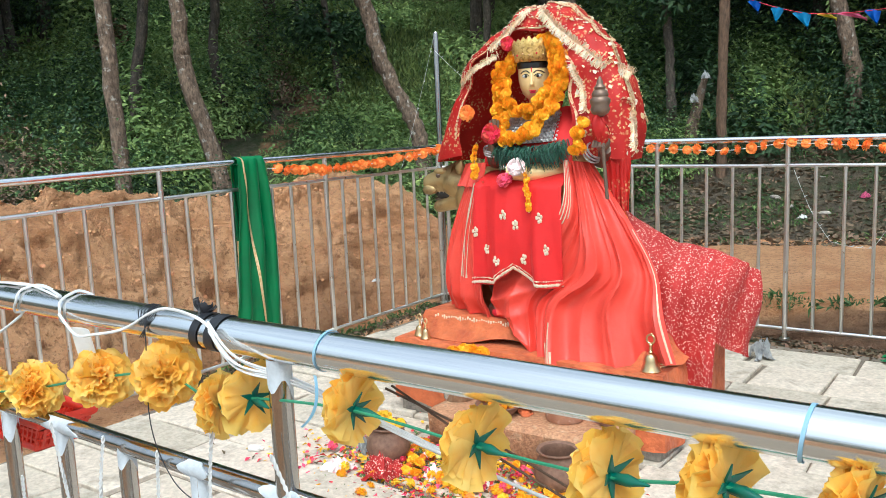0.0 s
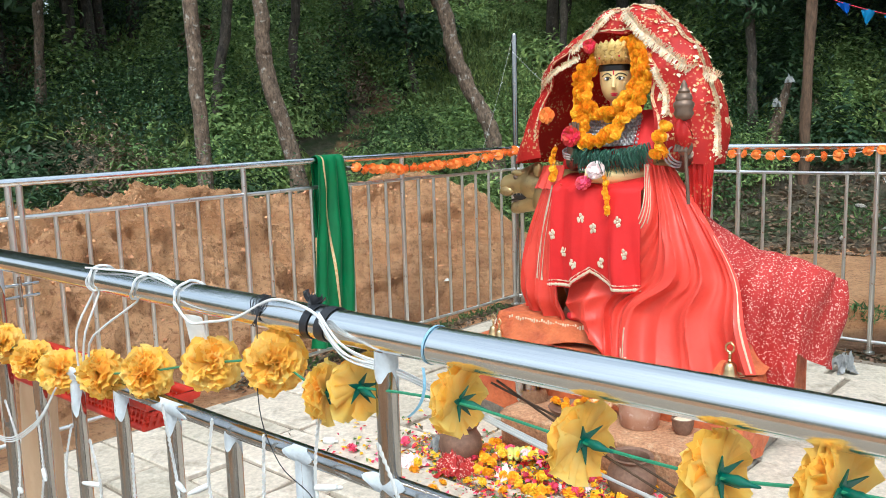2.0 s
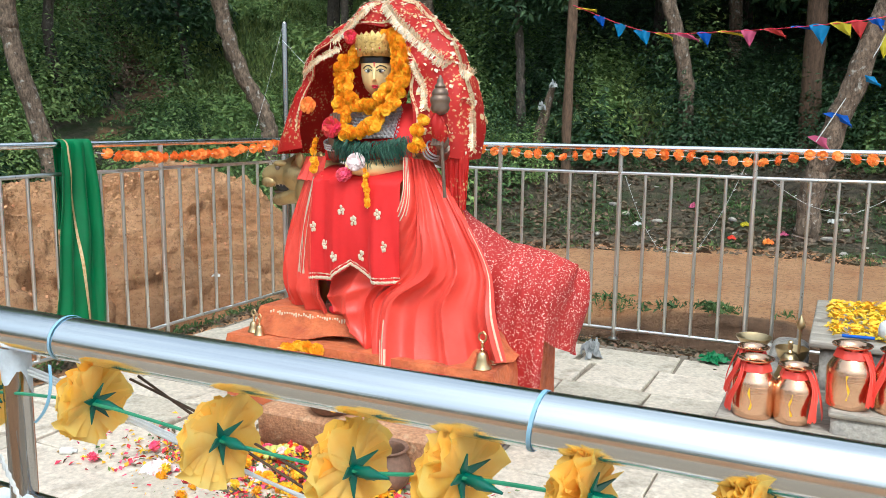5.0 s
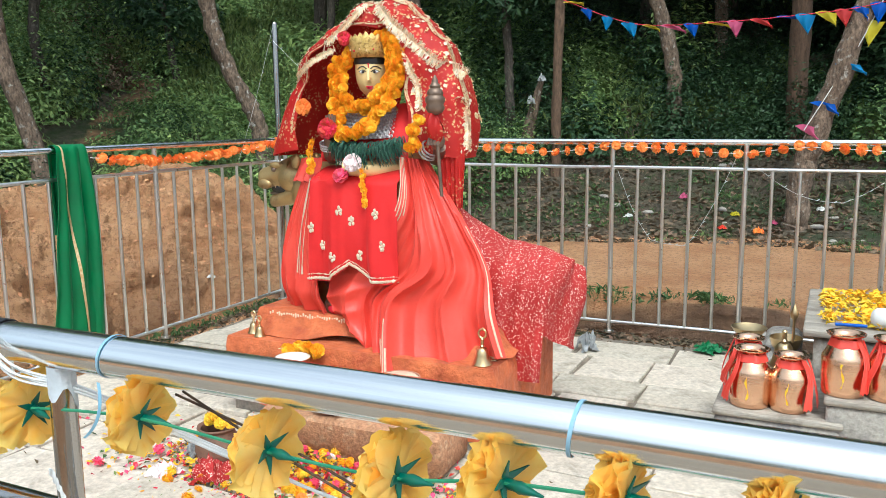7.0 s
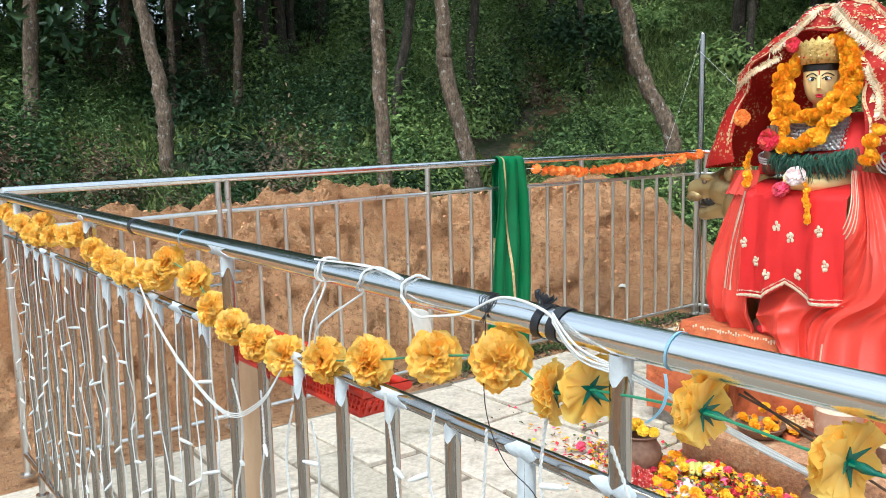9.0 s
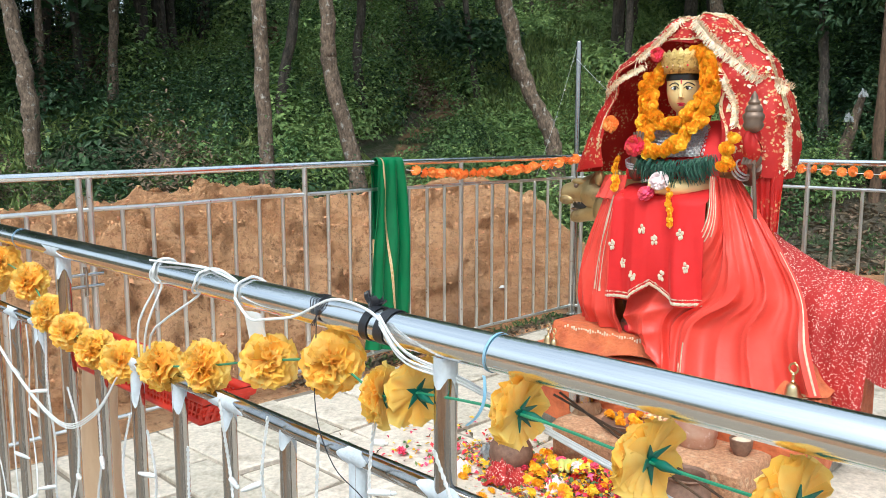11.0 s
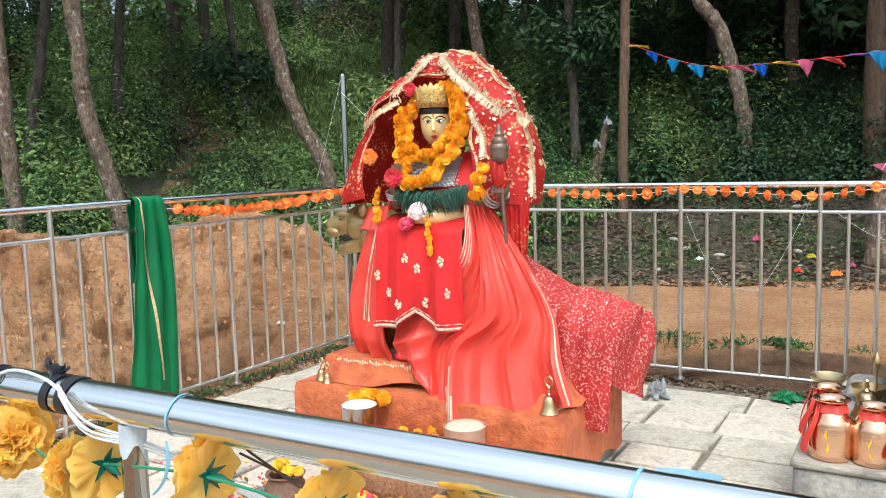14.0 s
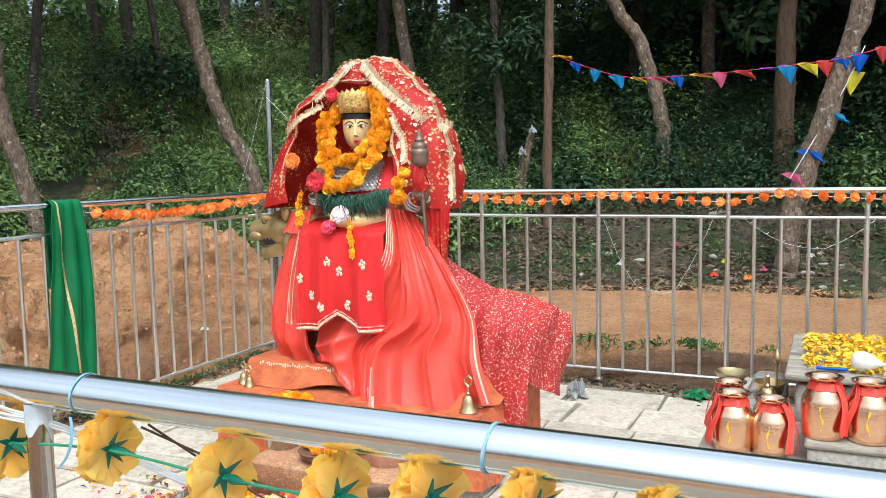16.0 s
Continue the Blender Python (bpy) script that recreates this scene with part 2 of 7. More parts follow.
CLAY = mat("clay", (0.15, 0.08, 0.05), (0.24, 0.13, 0.085), 6, 0.65, 0, 0.4, 50, 0.006, grain=0.3)
BRICKRED = mat("ochre_plaster", (0.42, 0.2, 0.1), (0.52, 0.28, 0.15), 8, 0.85, 0, 0.8, 60, 0.012, c=(0.6, 0.4, 0.24), cscale=20, clo=0.55, chi=0.7, grain=0.5)
WHITE = mat("white_stuff", (0.78, 0.77, 0.74), (0.66, 0.65, 0.62), 30, 0.7, 0, 0.5, 120, 0.004)
PLASTIC_CLEAR = mat("crumpled_clear_plastic", (0.36, 0.37, 0.38), (0.62, 0.62, 0.62), 28, 0.25, 0, 0.5, 40, 0.01, through_light=0.4)
PINK = mat("pink_petal", (0.75, 0.04, 0.12), (0.85, 0.12, 0.2), 20, 0.6, 0, 0.3, 90, 0.003, island=0.25, through_light=0.15)
ROSE = mat("red_petal", (0.6, 0.015, 0.03), (0.72, 0.03, 0.05), 20, 0.6, 0, 0.3, 90, 0.003, island=0.25)
PALEPINK = mat("pale_pink_petal", (0.85, 0.6, 0.6), (0.85, 0.75, 0.73), 20, 0.6, 0, 0.3, 90, 0.003, island=0.15)
WOODLOG = mat("peeled_wood", (0.62, 0.44, 0.28), (0.5, 0.31, 0.18), 5, 0.6, 0, 0.4, 30, 0.006, stretch=(3, 3, 0.4), c=(0.33, 0.17, 0.1), cscale=4, clo=0.58, chi=0.72)
PLANK = mat("weathered_plank", (0.3, 0.26, 0.21), (0.44, 0.385, 0.32), 6, 0.8, 0, 0.8, 30, 0.008, stretch=(0.3, 4, 4), grain=0.35, c=(0.17, 0.14, 0.11), cscale=5, clo=0.55, chi=0.72)
PETALS = mat("yellow_petals", (0.9, 0.5, 0.01), (0.92, 0.62, 0.03), 20, 0.6, 0, 0, island=0.3, through_light=0.15)
FLAGS = {k: mat(k + "_flag_film", c, tuple(q * 0.8 for q in c), 8, 0.5, 0, 0.2, 40, 0.004, through_light=0.3) for k, c in
         (("blue", (0.01, 0.13, 0.65)), ("yellow", (0.75, 0.65, 0.03)), ("pink", (0.75, 0.14, 0.3)), ("light_blue", (0.03, 0.3, 0.65)), ("red", (0.7, 0.06, 0.06)))}


def ground_material():
    m = bpy.data.materials.new("soil_and_litter")
    m.use_nodes = True
    nt = m.node_tree
    p = nt.nodes["Principled BSDF"]
    dig = ramp_mix(nt, step(nt, noise_tex(nt, 1.6, 8), 0.35, 0.65), (0.57, 0.265, 0.11), (0.77, 0.435, 0.22))
    dig = ramp_mix(nt, step(nt, noise_tex(nt, 7, 8), 0.5, 0.75), dig, (0.78, 0.45, 0.23))
    # dark spots stand in for shade between the crumbs
    dig = ramp_mix(nt, step(nt, noise_tex(nt, 21, 6, rough=0.8), 0.5, 0.62), dig, (0.4, 0.175, 0.075))
    dig = ramp_mix(nt, step(nt, noise_tex(nt, 60, 4, rough=0.8), 0.55, 0.68), dig, (0.7, 0.43, 0.22))
    litter = ramp_mix(nt, step(nt, noise_tex(nt, 9, 8), 0.35, 0.65), (0.05, 0.042, 0.026), (0.17, 0.13, 0.085))
    litter = ramp_mix(nt, step(nt, noise_tex(nt, 1.1, 6), 0.45, 0.6), litter, (0.045, 0.07, 0.02))
    # darker soil: damp in the trench, painted shade on the worn path
    wet_shade = nt.nodes.new("ShaderNodeAttribute")
    wet_shade.attribute_name = "damp_shade"
    dig = ramp_mix(nt, wet_shade.outputs["Fac"], dig, ramp_mix(nt, step(nt, noise_tex(nt, 11, 8), 0.35, 0.65), (0.085, 0.048, 0.028), (0.2, 0.115, 0.066)))
    at = nt.nodes.new("ShaderNodeAttribute")
    at.attribute_name = "litter"
    sep = nt.nodes.new("ShaderNodeMath")
    sep.operation = 'ADD'
    nt.links.new(at.outputs["Fac"], sep.inputs[0])
    sh = nt.nodes.new("ShaderNodeMapRange")
    sh.inputs[3].default_value, sh.inputs[4].default_value = -0.35, 0.35
    nt.links.new(noise_tex(nt, 2.5, 6), sh.inputs[0])
    nt.links.new(sh.outputs[0], sep.inputs[1])
    col = ramp_mix(nt, step(nt, sep.outputs[0], 0.4, 0.6), dig, litter)
    nt.links.new(col, p.inputs["Base Color"])
    p.inputs["Roughness"].default_value = 0.95
    crumb = nt.nodes.new("ShaderNodeMath")
    crumb.operation = 'ADD'
    nt.links.new(noise_tex(nt, 12, 10, rough=0.75), crumb.inputs[0])
    nt.links.new(noise_tex(nt, 55, 6, rough=0.7), crumb.inputs[1])
    bump(nt, p, crumb.outputs[0], 1.0, 0.06)
    return m


SOIL = ground_material()
CLOD = mat("soil_clod", (0.5, 0.245, 0.11), (0.68, 0.38, 0.19), 5, 0.95, 0, 0.7, 40, 0.01, island=0.25)

# ---- mesh helpers ----


class M:
    """A mesh gathered piece by piece."""

    def __init__(self):
        self.v, self.f, self.k = [], [], []

    def add(self, vs, fs, k=0):
        o = len(self.v)
        self.v.extend(tuple(q) for q in vs)
        self.f.extend(tuple(i + o for i in f) for f in fs)
        self.k.extend([k] * len(fs))
        return self

    def tube(self, pts, r, n=8, k=0, cap=True):
        pts = [Vector(p) for p in pts]
        rs = r if isinstance(r, (list, tuple)) else [r] * len(pts)
        vs, side = [], None
        for i, p in enumerate(pts):
            d = (pts[min(i + 1, len(pts) - 1)] - pts[max(i - 1, 0)]).normalized()
            if side is None:
                side = d.orthogonal().normalized()
            side = (side - d * side.dot(d)).normalized()
            up = d.cross(side)
            for j in range(n):
                a = 2 * math.pi * j / n
                vs.append(p + (side * math.cos(a) + up * math.sin(a)) * rs[i])
        fs = [(i * n + j, i * n + (j + 1) % n, (i + 1) * n + (j + 1) % n, (i + 1) * n + j) for i in range(len(pts) - 1) for j in range(n)]
        if cap:
            fs += [tuple(range(n - 1, -1, -1)), tuple((len(pts) - 1) * n + j for j in range(n))]
        return self.add(vs, fs, k)

    def lathe(self, prof, n=16, at=(0, 0, 0), m=None, k=0):
        vs = []
        for r, z in prof:
            for j in range(n):
                a = 2 * math.pi * j / n
                p = Vector((r * math.cos(a), r * math.sin(a), z))
                vs.append((m @ p if m else p) + Vector(at))
        fs = [(i * n + j, i * n + (j + 1) % n, (i + 1) * n + (j + 1) % n, (i + 1) * n + j) for i in range(len(prof) - 1) for j in range(n)]
        return self.add(vs, fs, k)

    def ball(self, c, r, n=12, k=0, m=None):
        r = r if isinstance(r, (list, tuple)) else (r, r, r)
        h = max(4, n // 2 + 1)
        prof = [(math.sin(math.pi * i / h), -math.cos(math.pi * i / h)) for i in range(h + 1)]
        prof[0], prof[-1] = (0.02, -1), (0.02, 1)
        s = Matrix.Diagonal((*r, 1))
        return self.lathe(prof, n, c, (m.to_4x4() @ s) if m else s, k)

    def box(self, c, s, ch=0.006, m=None, k=0):
        """A box with chamfered top edges and upright corners."""
        x, y, z = s[0] / 2, s[1] / 2, s[2] / 2
        rings = []
        for (dx, zz) in ((ch, -z), (0, -z + ch), (0, z - ch), (ch, z)):
            a, b = x - dx, y - dx
            q = min(ch, x * 0.4, y * 0.4)
            rings.append([(a - q, -b, zz), (a, -b + q, zz), (a, b - q, zz), (a - q, b, zz), (-a + q, b, zz), (-a, b - q, zz), (-a, -b + q, zz), (-a + q, -b, zz)])
        vs = [((m @ Vector(p)) if m else Vector(p)) + Vector(c) for ring in rings for p in ring]
        fs = [(i * 8 + j, i * 8 + (j + 1) % 8, (i + 1) * 8 + (j + 1) % 8, (i + 1) * 8 + j) for i in range(3) for j in range(8)]
        fs += [tuple(range(7, -1, -1)), tuple(24 + j for j in range(8))]
        return self.add(vs, fs, k)

    def sheet(self, f, nu, nv, thick=0.004, k=0):
        """A cloth: f(u, v) over the unit square, with a back face and closed edges."""
        P = [[Vector(f(i / nu, j / nv)) for j in range(nv + 1)] for i in range(nu + 1)]
        vs, back = [], []
        for i in range(nu + 1):
            for j in range(nv + 1):
                du = P[min(i + 1, nu)][j] - P[max(i - 1, 0)][j]
                dv = P[i][min(j + 1, nv)] - P[i][max(j - 1, 0)]
                nrm = du.cross(dv)
                nrm = nrm.normalized() if nrm.length > 1e-9 else Vector((0, 0, 1))
                vs.append(P[i][j])
                back.append(P[i][j] - nrm * thick)
        w, o = nv + 1, len(vs)
        fs = []
        for i in range(nu):
            for j in range(nv):
                a, b, c, d = i * w + j, (i + 1) * w + j, (i + 1) * w + j + 1, i * w + j + 1
                fs += [(a, b, c, d), (o + d, o + c, o + b, o + a)]
        for i in range(nu):
            for j in (0, nv):
                a, b = i * w + j, (i + 1) * w + j
                fs.append((a, o + a, o + b, b) if j == 0 else (b, o + b, o + a, a))
        for j in range(nv):
            for i in (0, nu):
                a, b = i * w + j, i * w + j + 1
                fs.append((b, o + b, o + a, a) if i == 0 else (a, o + a, o + b, b))
        return self.add(vs + back, fs, k)

    def data(self, name, mats, smooth=True, sharp=50):
        d = bpy.data.meshes.new(name)
        d.from_pydata(self.v, [], self.f)
        for q in (mats if isinstance(mats, (list, tuple)) else [mats]):
            d.materials.append(q)
        if any(self.k):
            d.polygons.foreach_set("material_index", self.k)
        d.polygons.foreach_set("use_smooth", [smooth] * len(d.polygons))
        if smooth:
            d.set_sharp_from_angle(angle=radians(sharp))
        d.update()
        return d


def thing(name, label, category, group="", kind="", at=(0, 0, 0), rz=0):
    ob = new(name)
    ob.empty_display_size = 0.1
    ob.matrix_world = pose(*at, 0, 0, rz)
    return tagged(ob, label, category, group, kind)


def solid(name, m, mats, label, category, group="", kind="", at=(0, 0, 0), rz=0, smooth=True):
    ob = new(name, m.data(name, mats, smooth) if isinstance(m, M) else m)
    ob.matrix_world = pose(*at, 0, 0, rz)
    return tagged(ob, label, category, group, kind)


def part(name, m, mats, parent, label="", local=None, smooth=True):
    ob = new(name, m.data(name, mats, smooth) if isinstance(m, M) else m)
    ob.parent = parent
    if local is not None:
        ob.matrix_local = local
    return tagged(ob, label)


def curve_pts(pts, n=8):
    """A smooth line through a few points."""
    p = [Vector(q) for q in pts]
    out = []
    for i in range(len(p) - 1):
        a, b, c, d = p[max(i - 1, 0)], p[i], p[i + 1], p[min(i + 2, len(p) - 1)]
        for j in range(n):
            t = j / n
            out.append(0.5 * ((2 * b) + (c - a) * t + (2 * a - 5 * b + 4 * c - d) * t * t + (3 * b - a - 3 * c + d) * t ** 3))
    return out + [p[-1]]


def leaf_mesh(name, centres, normals, lengths, widths, material, rng, droop=0.25):
    """Many pointed leaves, each a bent rhombus of its own."""
    n = len(centres)
    nrm = normals / (np.linalg.norm(normals, axis=1, keepdims=True) + 1e-9)
    rnd = rng.normal(size=(n, 3))
    d = rnd - nrm * np.sum(rnd * nrm, axis=1, keepdims=True)
    d /= np.linalg.norm(d, axis=1, keepdims=True) + 1e-9
    s = np.cross(nrm, d)
    L, W = lengths[:, None], widths[:, None]
    tip = centres + d * L * 0.5 - nrm * L * droop
    root = centres - d * L * 0.5
    a, b = centres + s * W * 0.5 + nrm * L * 0.06, centres - s * W * 0.5 + nrm * L * 0.06
    v = np.stack([root, a, tip, b], axis=1).reshape(-1, 3)
    me = bpy.data.meshes.new(name)
    me.vertices.add(4 * n)
    me.vertices.foreach_set("co", v.astype(np.float32).ravel())
    idx = np.arange(4 * n, dtype=np.int32).reshape(n, 4)
    tri = np.concatenate([idx[:, [0, 1, 2]], idx[:, [0, 2, 3]]], axis=1).reshape(-1)
    me.loops.add(6 * n)
    me.loops.foreach_set("vertex_index", tri)
    me.polygons.add(2 * n)
    me.polygons.foreach_set("loop_start", np.arange(0, 6 * n, 3, dtype=np.int32))
    me.update(calc_edges=True)
    me.materials.append(material)
    return me


# ---- the ground ----
def hill(x, y):
    """Height of the ground round the fenced terrace."""
    r = np.hypot(x, y)
    az = np.degrees(np.arctan2(-x, y))
    k = np.interp(az, [-180, -90, -30, 0, 50, 65, 85, 180], [0, 0, 0.25, 0.36, 0.36, 0.3, 0.2, 0])
    start = np.interp(az, [-90, 0, 30, 60, 90], [11.5, 11.0, 10.8, 9.4, 9.2])
    rise = np.maximum(r - start, 0)
    z = FL - 0.03 + k * np.minimum(rise, 16) * np.minimum(1, 0.35 + rise / 4) + 0.2 * k * np.maximum(rise - 16, 0)
    return z


def smooth01(t):
    t = np.clip(t, 0, 1)
    return t * t * (3 - 2 * t)


def lumps(x, y, s, seed=0.0):
    """Cheap smooth lumps from crossed waves."""
    return (np.sin(x * s + 1.3 * np.sin(y * s * 0.7 + seed)) * np.sin(y * s * 1.1 + 1.7 * np.sin(x * s * 0.6 + seed + 1)))


def ground_height(x, y):
    z = hill(x, y)
    # trench behind the back fence, with a cut bank up to the footpath
    t = smooth01((y - 6.08) / 0.3) * (1 - smooth01((y - 7.15 - 0.1 * np.sin(x * 2.1)) / 0.3)) * smooth01((x + 4.6) / 0.5)
    z = z - 0.3 * t
    # heap of dug soil behind the side fence
    ridge = smooth01((-x - 4.7 - 0.16 * np.sin(y * 1.7)) / 1.55) * (1 - smooth01((-x - 6.6) / 1.6))
    ends = smooth01((y + 1.5) / 1.8) * (1 - smooth01((y - 7.3) / 1.6))
    z = z + ridge * ends * (1.02 + 0.1 * lumps(x, y, 1.6) + 0.06 * lumps(x, y, 4.1, 2) + 0.05 * np.abs(lumps(x, y, 8.7, 5))
                            + 0.03 * lumps(x, y, 17, 3) + 0.02 * lumps(x, y, 29, 7))
    # hollow dug beside the fence near the corner
    pit = np.exp(-((x + 4.95) / 0.33) ** 2 - ((y - 5.1) / 0.9) ** 2)
    z = z - 0.22 * pit
    out = smooth01((np.hypot(x + 1.5, y - 3) - 4.5) / 3)
    z = z + out * (0.03 * lumps(x, y, 2.3, 1) + 0.015 * lumps(x, y, 6.3, 4)) + smooth01((np.hypot(x, y) - 13) / 6) * 0.22 * lumps(x, y, 0.6, 2)
    return z


def axis(fine_a, fine_b, step_fine, lo, hi):
    mid = list(np.arange(fine_a, fine_b, step_fine))
    left, right, s, p = [], [], step_fine, fine_a
    while p > lo:
        s *= 1.13
        p -= s
        left.append(p)
    s, p = step_fine, mid[-1]
    while p < hi:
        s *= 1.13
        p += s
        right.append(p)
    return np.array(left[::-1] + mid + right)


HEAP = []


def worn(x, y):
    """One on the bare path worn into the slope, zero away from it."""
    t = np.clip(((x + 10.0) * -1.45 + (y - 9.1) * 2.64) / 9.07, 0, 1)
    return np.exp(-((x + 10.0 + 1.45 * t) ** 2 + (y - 9.1 - 2.64 * t) ** 2) / (0.3 + 0.25 * t) ** 2)




def build_ground():
    xs, ys = axis(-7.0, -4.4, 0.02, -400, 300), axis(-0.4, 7.9, 0.028, -300, 400)
    X, Y = np.meshgrid(xs, ys, indexing='ij')
    Z = ground_height(X, Y)
    rough = smooth01((-X - 4.62) / 0.3) * (1 - smooth01((-X - 7.4) / 1.2)) * smooth01((Y + 1.0) / 1.0) * (1 - smooth01((Y - 7.2) / 0.6))
    bank = smooth01((Y - 6.9) / 0.15) * (1 - smooth01((Y - 7.7) / 0.3)) * smooth01((X + 4.7) / 0.3) * (X < 5)
    for i, j in np.argwhere(rough + bank > 0.02):
        p = Vector((X[i, j], Y[i, j], Z[i, j] * 1.3))
        a = noise.fractal(p * 3.2, 0.9, 2.1, 5)
        b = abs(noise.noise(p * 8.5))
        h = 0.09 * a - 0.06 * b + 0.02 + 0.035 * noise.noise(p * 11) - 0.045 * abs(noise.noise(p * 23))
        Z[i, j] += (rough[i, j] + 0.5 * bank[i, j]) * h * 0.75
        X[i, j] += rough[i, j] * (h * 0.8 + 0.1 * noise.noise(p * 2.3))
        Y[i, j] -= bank[i, j] * h
    sel = np.argwhere((rough > 0.5) & (X < -4.66) & (X > -7.2))
    HEAP.extend((float(X[i, j]), float(Y[i, j]), float(Z[i, j])) for i, j in sel)
    inside = (X > -4.42) & (Y < 6.0) & (X < 40) & (Y > -60)
    Z = np.where(inside, np.minimum(Z, FL - 0.035), Z)
    v = np.stack([X, Y, Z], axis=-1).reshape(-1, 3)
    nx, ny = len(xs), len(ys)
    i = np.arange((nx - 1) * (ny - 1))
    a = (i // (ny - 1)) * ny + i % (ny - 1)
    quads = np.stack([a, a + ny, a + ny + 1, a + 1], axis=1)
    me = bpy.data.meshes.new("ground")
    me.from_pydata(v.tolist(), [], quads.tolist())
    r = np.hypot(X, Y)
    az = np.degrees(np.arctan2(-X, Y))
    edge = np.interp(az, [-90, 0, 30, 50, 60, 90], [10.8, 10.8, 10.6, 9.4, 8.6, 8.0])
    lit = smooth01((r - edge) / 0.8)
    fringe = np.exp(-((Y - 6.0) / 0.14) ** 2) * (X > -4.5) + np.exp(-((X + 4.5) / 0.16) ** 2) * (Y > 3.2) * (Y < 6.1)
    lit = np.maximum(lit, 0.62 * np.minimum(1, fringe))
    lit = lit - 0.62 * worn(X, Y)
    at = me.attributes.new("litter", 'FLOAT', 'POINT')
    at.data.foreach_set("value", lit.astype(np.float32).ravel())
    damp_shade = smooth01((Y - 6.1) / 0.2) * (1 - smooth01((Y - 7.3) / 0.12)) * (X > -4.7) * 0.9
    # shade lying on the worn path, put into the soil colour
    damp_shade = np.maximum(damp_shade, 0.75 * worn(X, Y))
    # darker in the hollow near the corner
    damp_shade = np.maximum(damp_shade, 0.5 * np.exp(-((X + 5.05) / 0.3) ** 2 - ((Y - 5.2) / 0.9) ** 2))
    dm = me.attributes.new('damp_shade', 'FLOAT', 'POINT')
    dm.data.foreach_set('value', damp_shade.astype(np.float32).ravel())
    me.materials.append(SOIL)
    me.polygons.foreach_set("use_smooth", [True] * len(me.polygons))
    ob = new("ground", me)
    tagged(ob, "bare brown soil and leaf litter rising to a wooded hillside", "ground", kind="structure")


build_ground()


def gh(x, y):
    return float(ground_height(np.array([x], float), np.array([y], float))[0])


# loose clods on the soil heap
def build_clods():
    rng = np.random.default_rng(5)
    m = M()
    for k in rng.choice(len(HEAP), 9000):
        x, y, z = HEAP[k]
        x, y = x + 0.01 * rng.normal(), y + 0.014 * rng.normal()
        s = 0.003 + 0.014 * rng.random() ** 5
        e = Euler(rng.random(3) * 6).to_matrix()
        q = [0.5 + 0.8 * t for t in rng.random(8)]
        pts = [e @ (Vector((sx, sy, sz)) * s * q[k] * 0.75) for k, (sx, sy, sz) in enumerate((a, b, c) for a in (-1, 1) for b in (-1, 1) for c in (-0.8, 0.8))]
        m.add([p + Vector((x, y, z + s * 0.2)) for p in pts], [(0, 1, 3, 2), (4, 6, 7, 5), (0, 4, 5, 1), (2, 3, 7, 6), (0, 2, 6, 4), (1, 5, 7, 3)])
    solid("soil_clods", m.data("soil_clods", CLOD, False), None, "loose brown clods on the heap of dug soil", "soil clods", kind="stuff")


build_clods()


def build_weeds():
    """Grass blades and weeds on the bank, along the paving's edge and on the litter."""
    rng = np.random.default_rng(11)
    c, nrm, L, W = [], [], [], []

    def tuft(x, y, n, h, spread):
        z = gh(x, y)
        for _ in range(n):
            c.append((x + rng.normal() * spread, y + rng.normal() * spread, z + h * (0.25 + 0.5 * rng.random())))
            nrm.append((rng.normal(), rng.normal(), rng.normal() * 0.35))
            L.append(h * (0.7 + 0.8 * rng.random()))
            W.append(h * (0.12 + 0.3 * rng.random()))
    for _ in range(30):
        x = (-1.95, -1.6, -1.0, 0.1)[int(4 * rng.random())] + 0.16 * rng.normal()
        tuft(x, 7.34 + 0.16 * rng.random(), 16, 0.04 + 0.05 * rng.random(), 0.06)
    for _ in range(60):
        tuft(-4.36 - 0.25 * rng.random(), 3.4 + 2.6 * rng.random(), 9, 0.03 + 0.03 * rng.random(), 0.05)
    for _ in range(3000):
        az, r = radians(-22 + 60 * rng.random()), 10.8 + 5.5 * rng.random() ** 0.9
        x, y = -r * math.sin(az), r * math.cos(az)
        if lumps(np.array([x]), np.array([y]), 2.3, 4)[0] > -0.15:
            tuft(x, y, 8, 0.03 + 0.06 * rng.random() ** 1.5, 0.1)
    me = leaf_mesh("weeds", np.array(c), np.array(nrm), np.array(L), np.array(W), LEAF, rng)
    solid("weeds", me, None, "small green weeds on the soil bank and litter", "weeds", kind="stuff")
    # fallen leaves
    n = 30000
    az, r = np.radians(-25 + 65 * rng.random(n)), 10.7 + 6 * rng.random(n)
    x, y = -r * np.sin(az), r * np.cos(az)
    k = 2600
    x[:k], y[:k] = -4.2 + 5.6 * rng.random(k), 6.0 + 0.16 * rng.normal(size=k)
    q = 900
    x[k:k + q], y[k:k + q] = -4.45 + 0.12 * rng.normal(size=q), 3 + 3 * rng.random(q)
    z = ground_height(x, y) + 0.012
    nn = np.stack([rng.normal(size=n) * 0.5, rng.normal(size=n) * 0.5, np.ones(n)], axis=1)
    s = 0.05 + 0.09 * rng.random(n)
    s[:k + q] *= 0.45
    me = leaf_mesh("fallen_leaves", np.stack([x, y, z], axis=1), nn, s, s * 0.5, LEAF_DRY, rng)
    solid("fallen_leaves", me, None, "dry brown fallen leaves scattered over the ground", "fallen leaves", kind="stuff")


build_weeds()


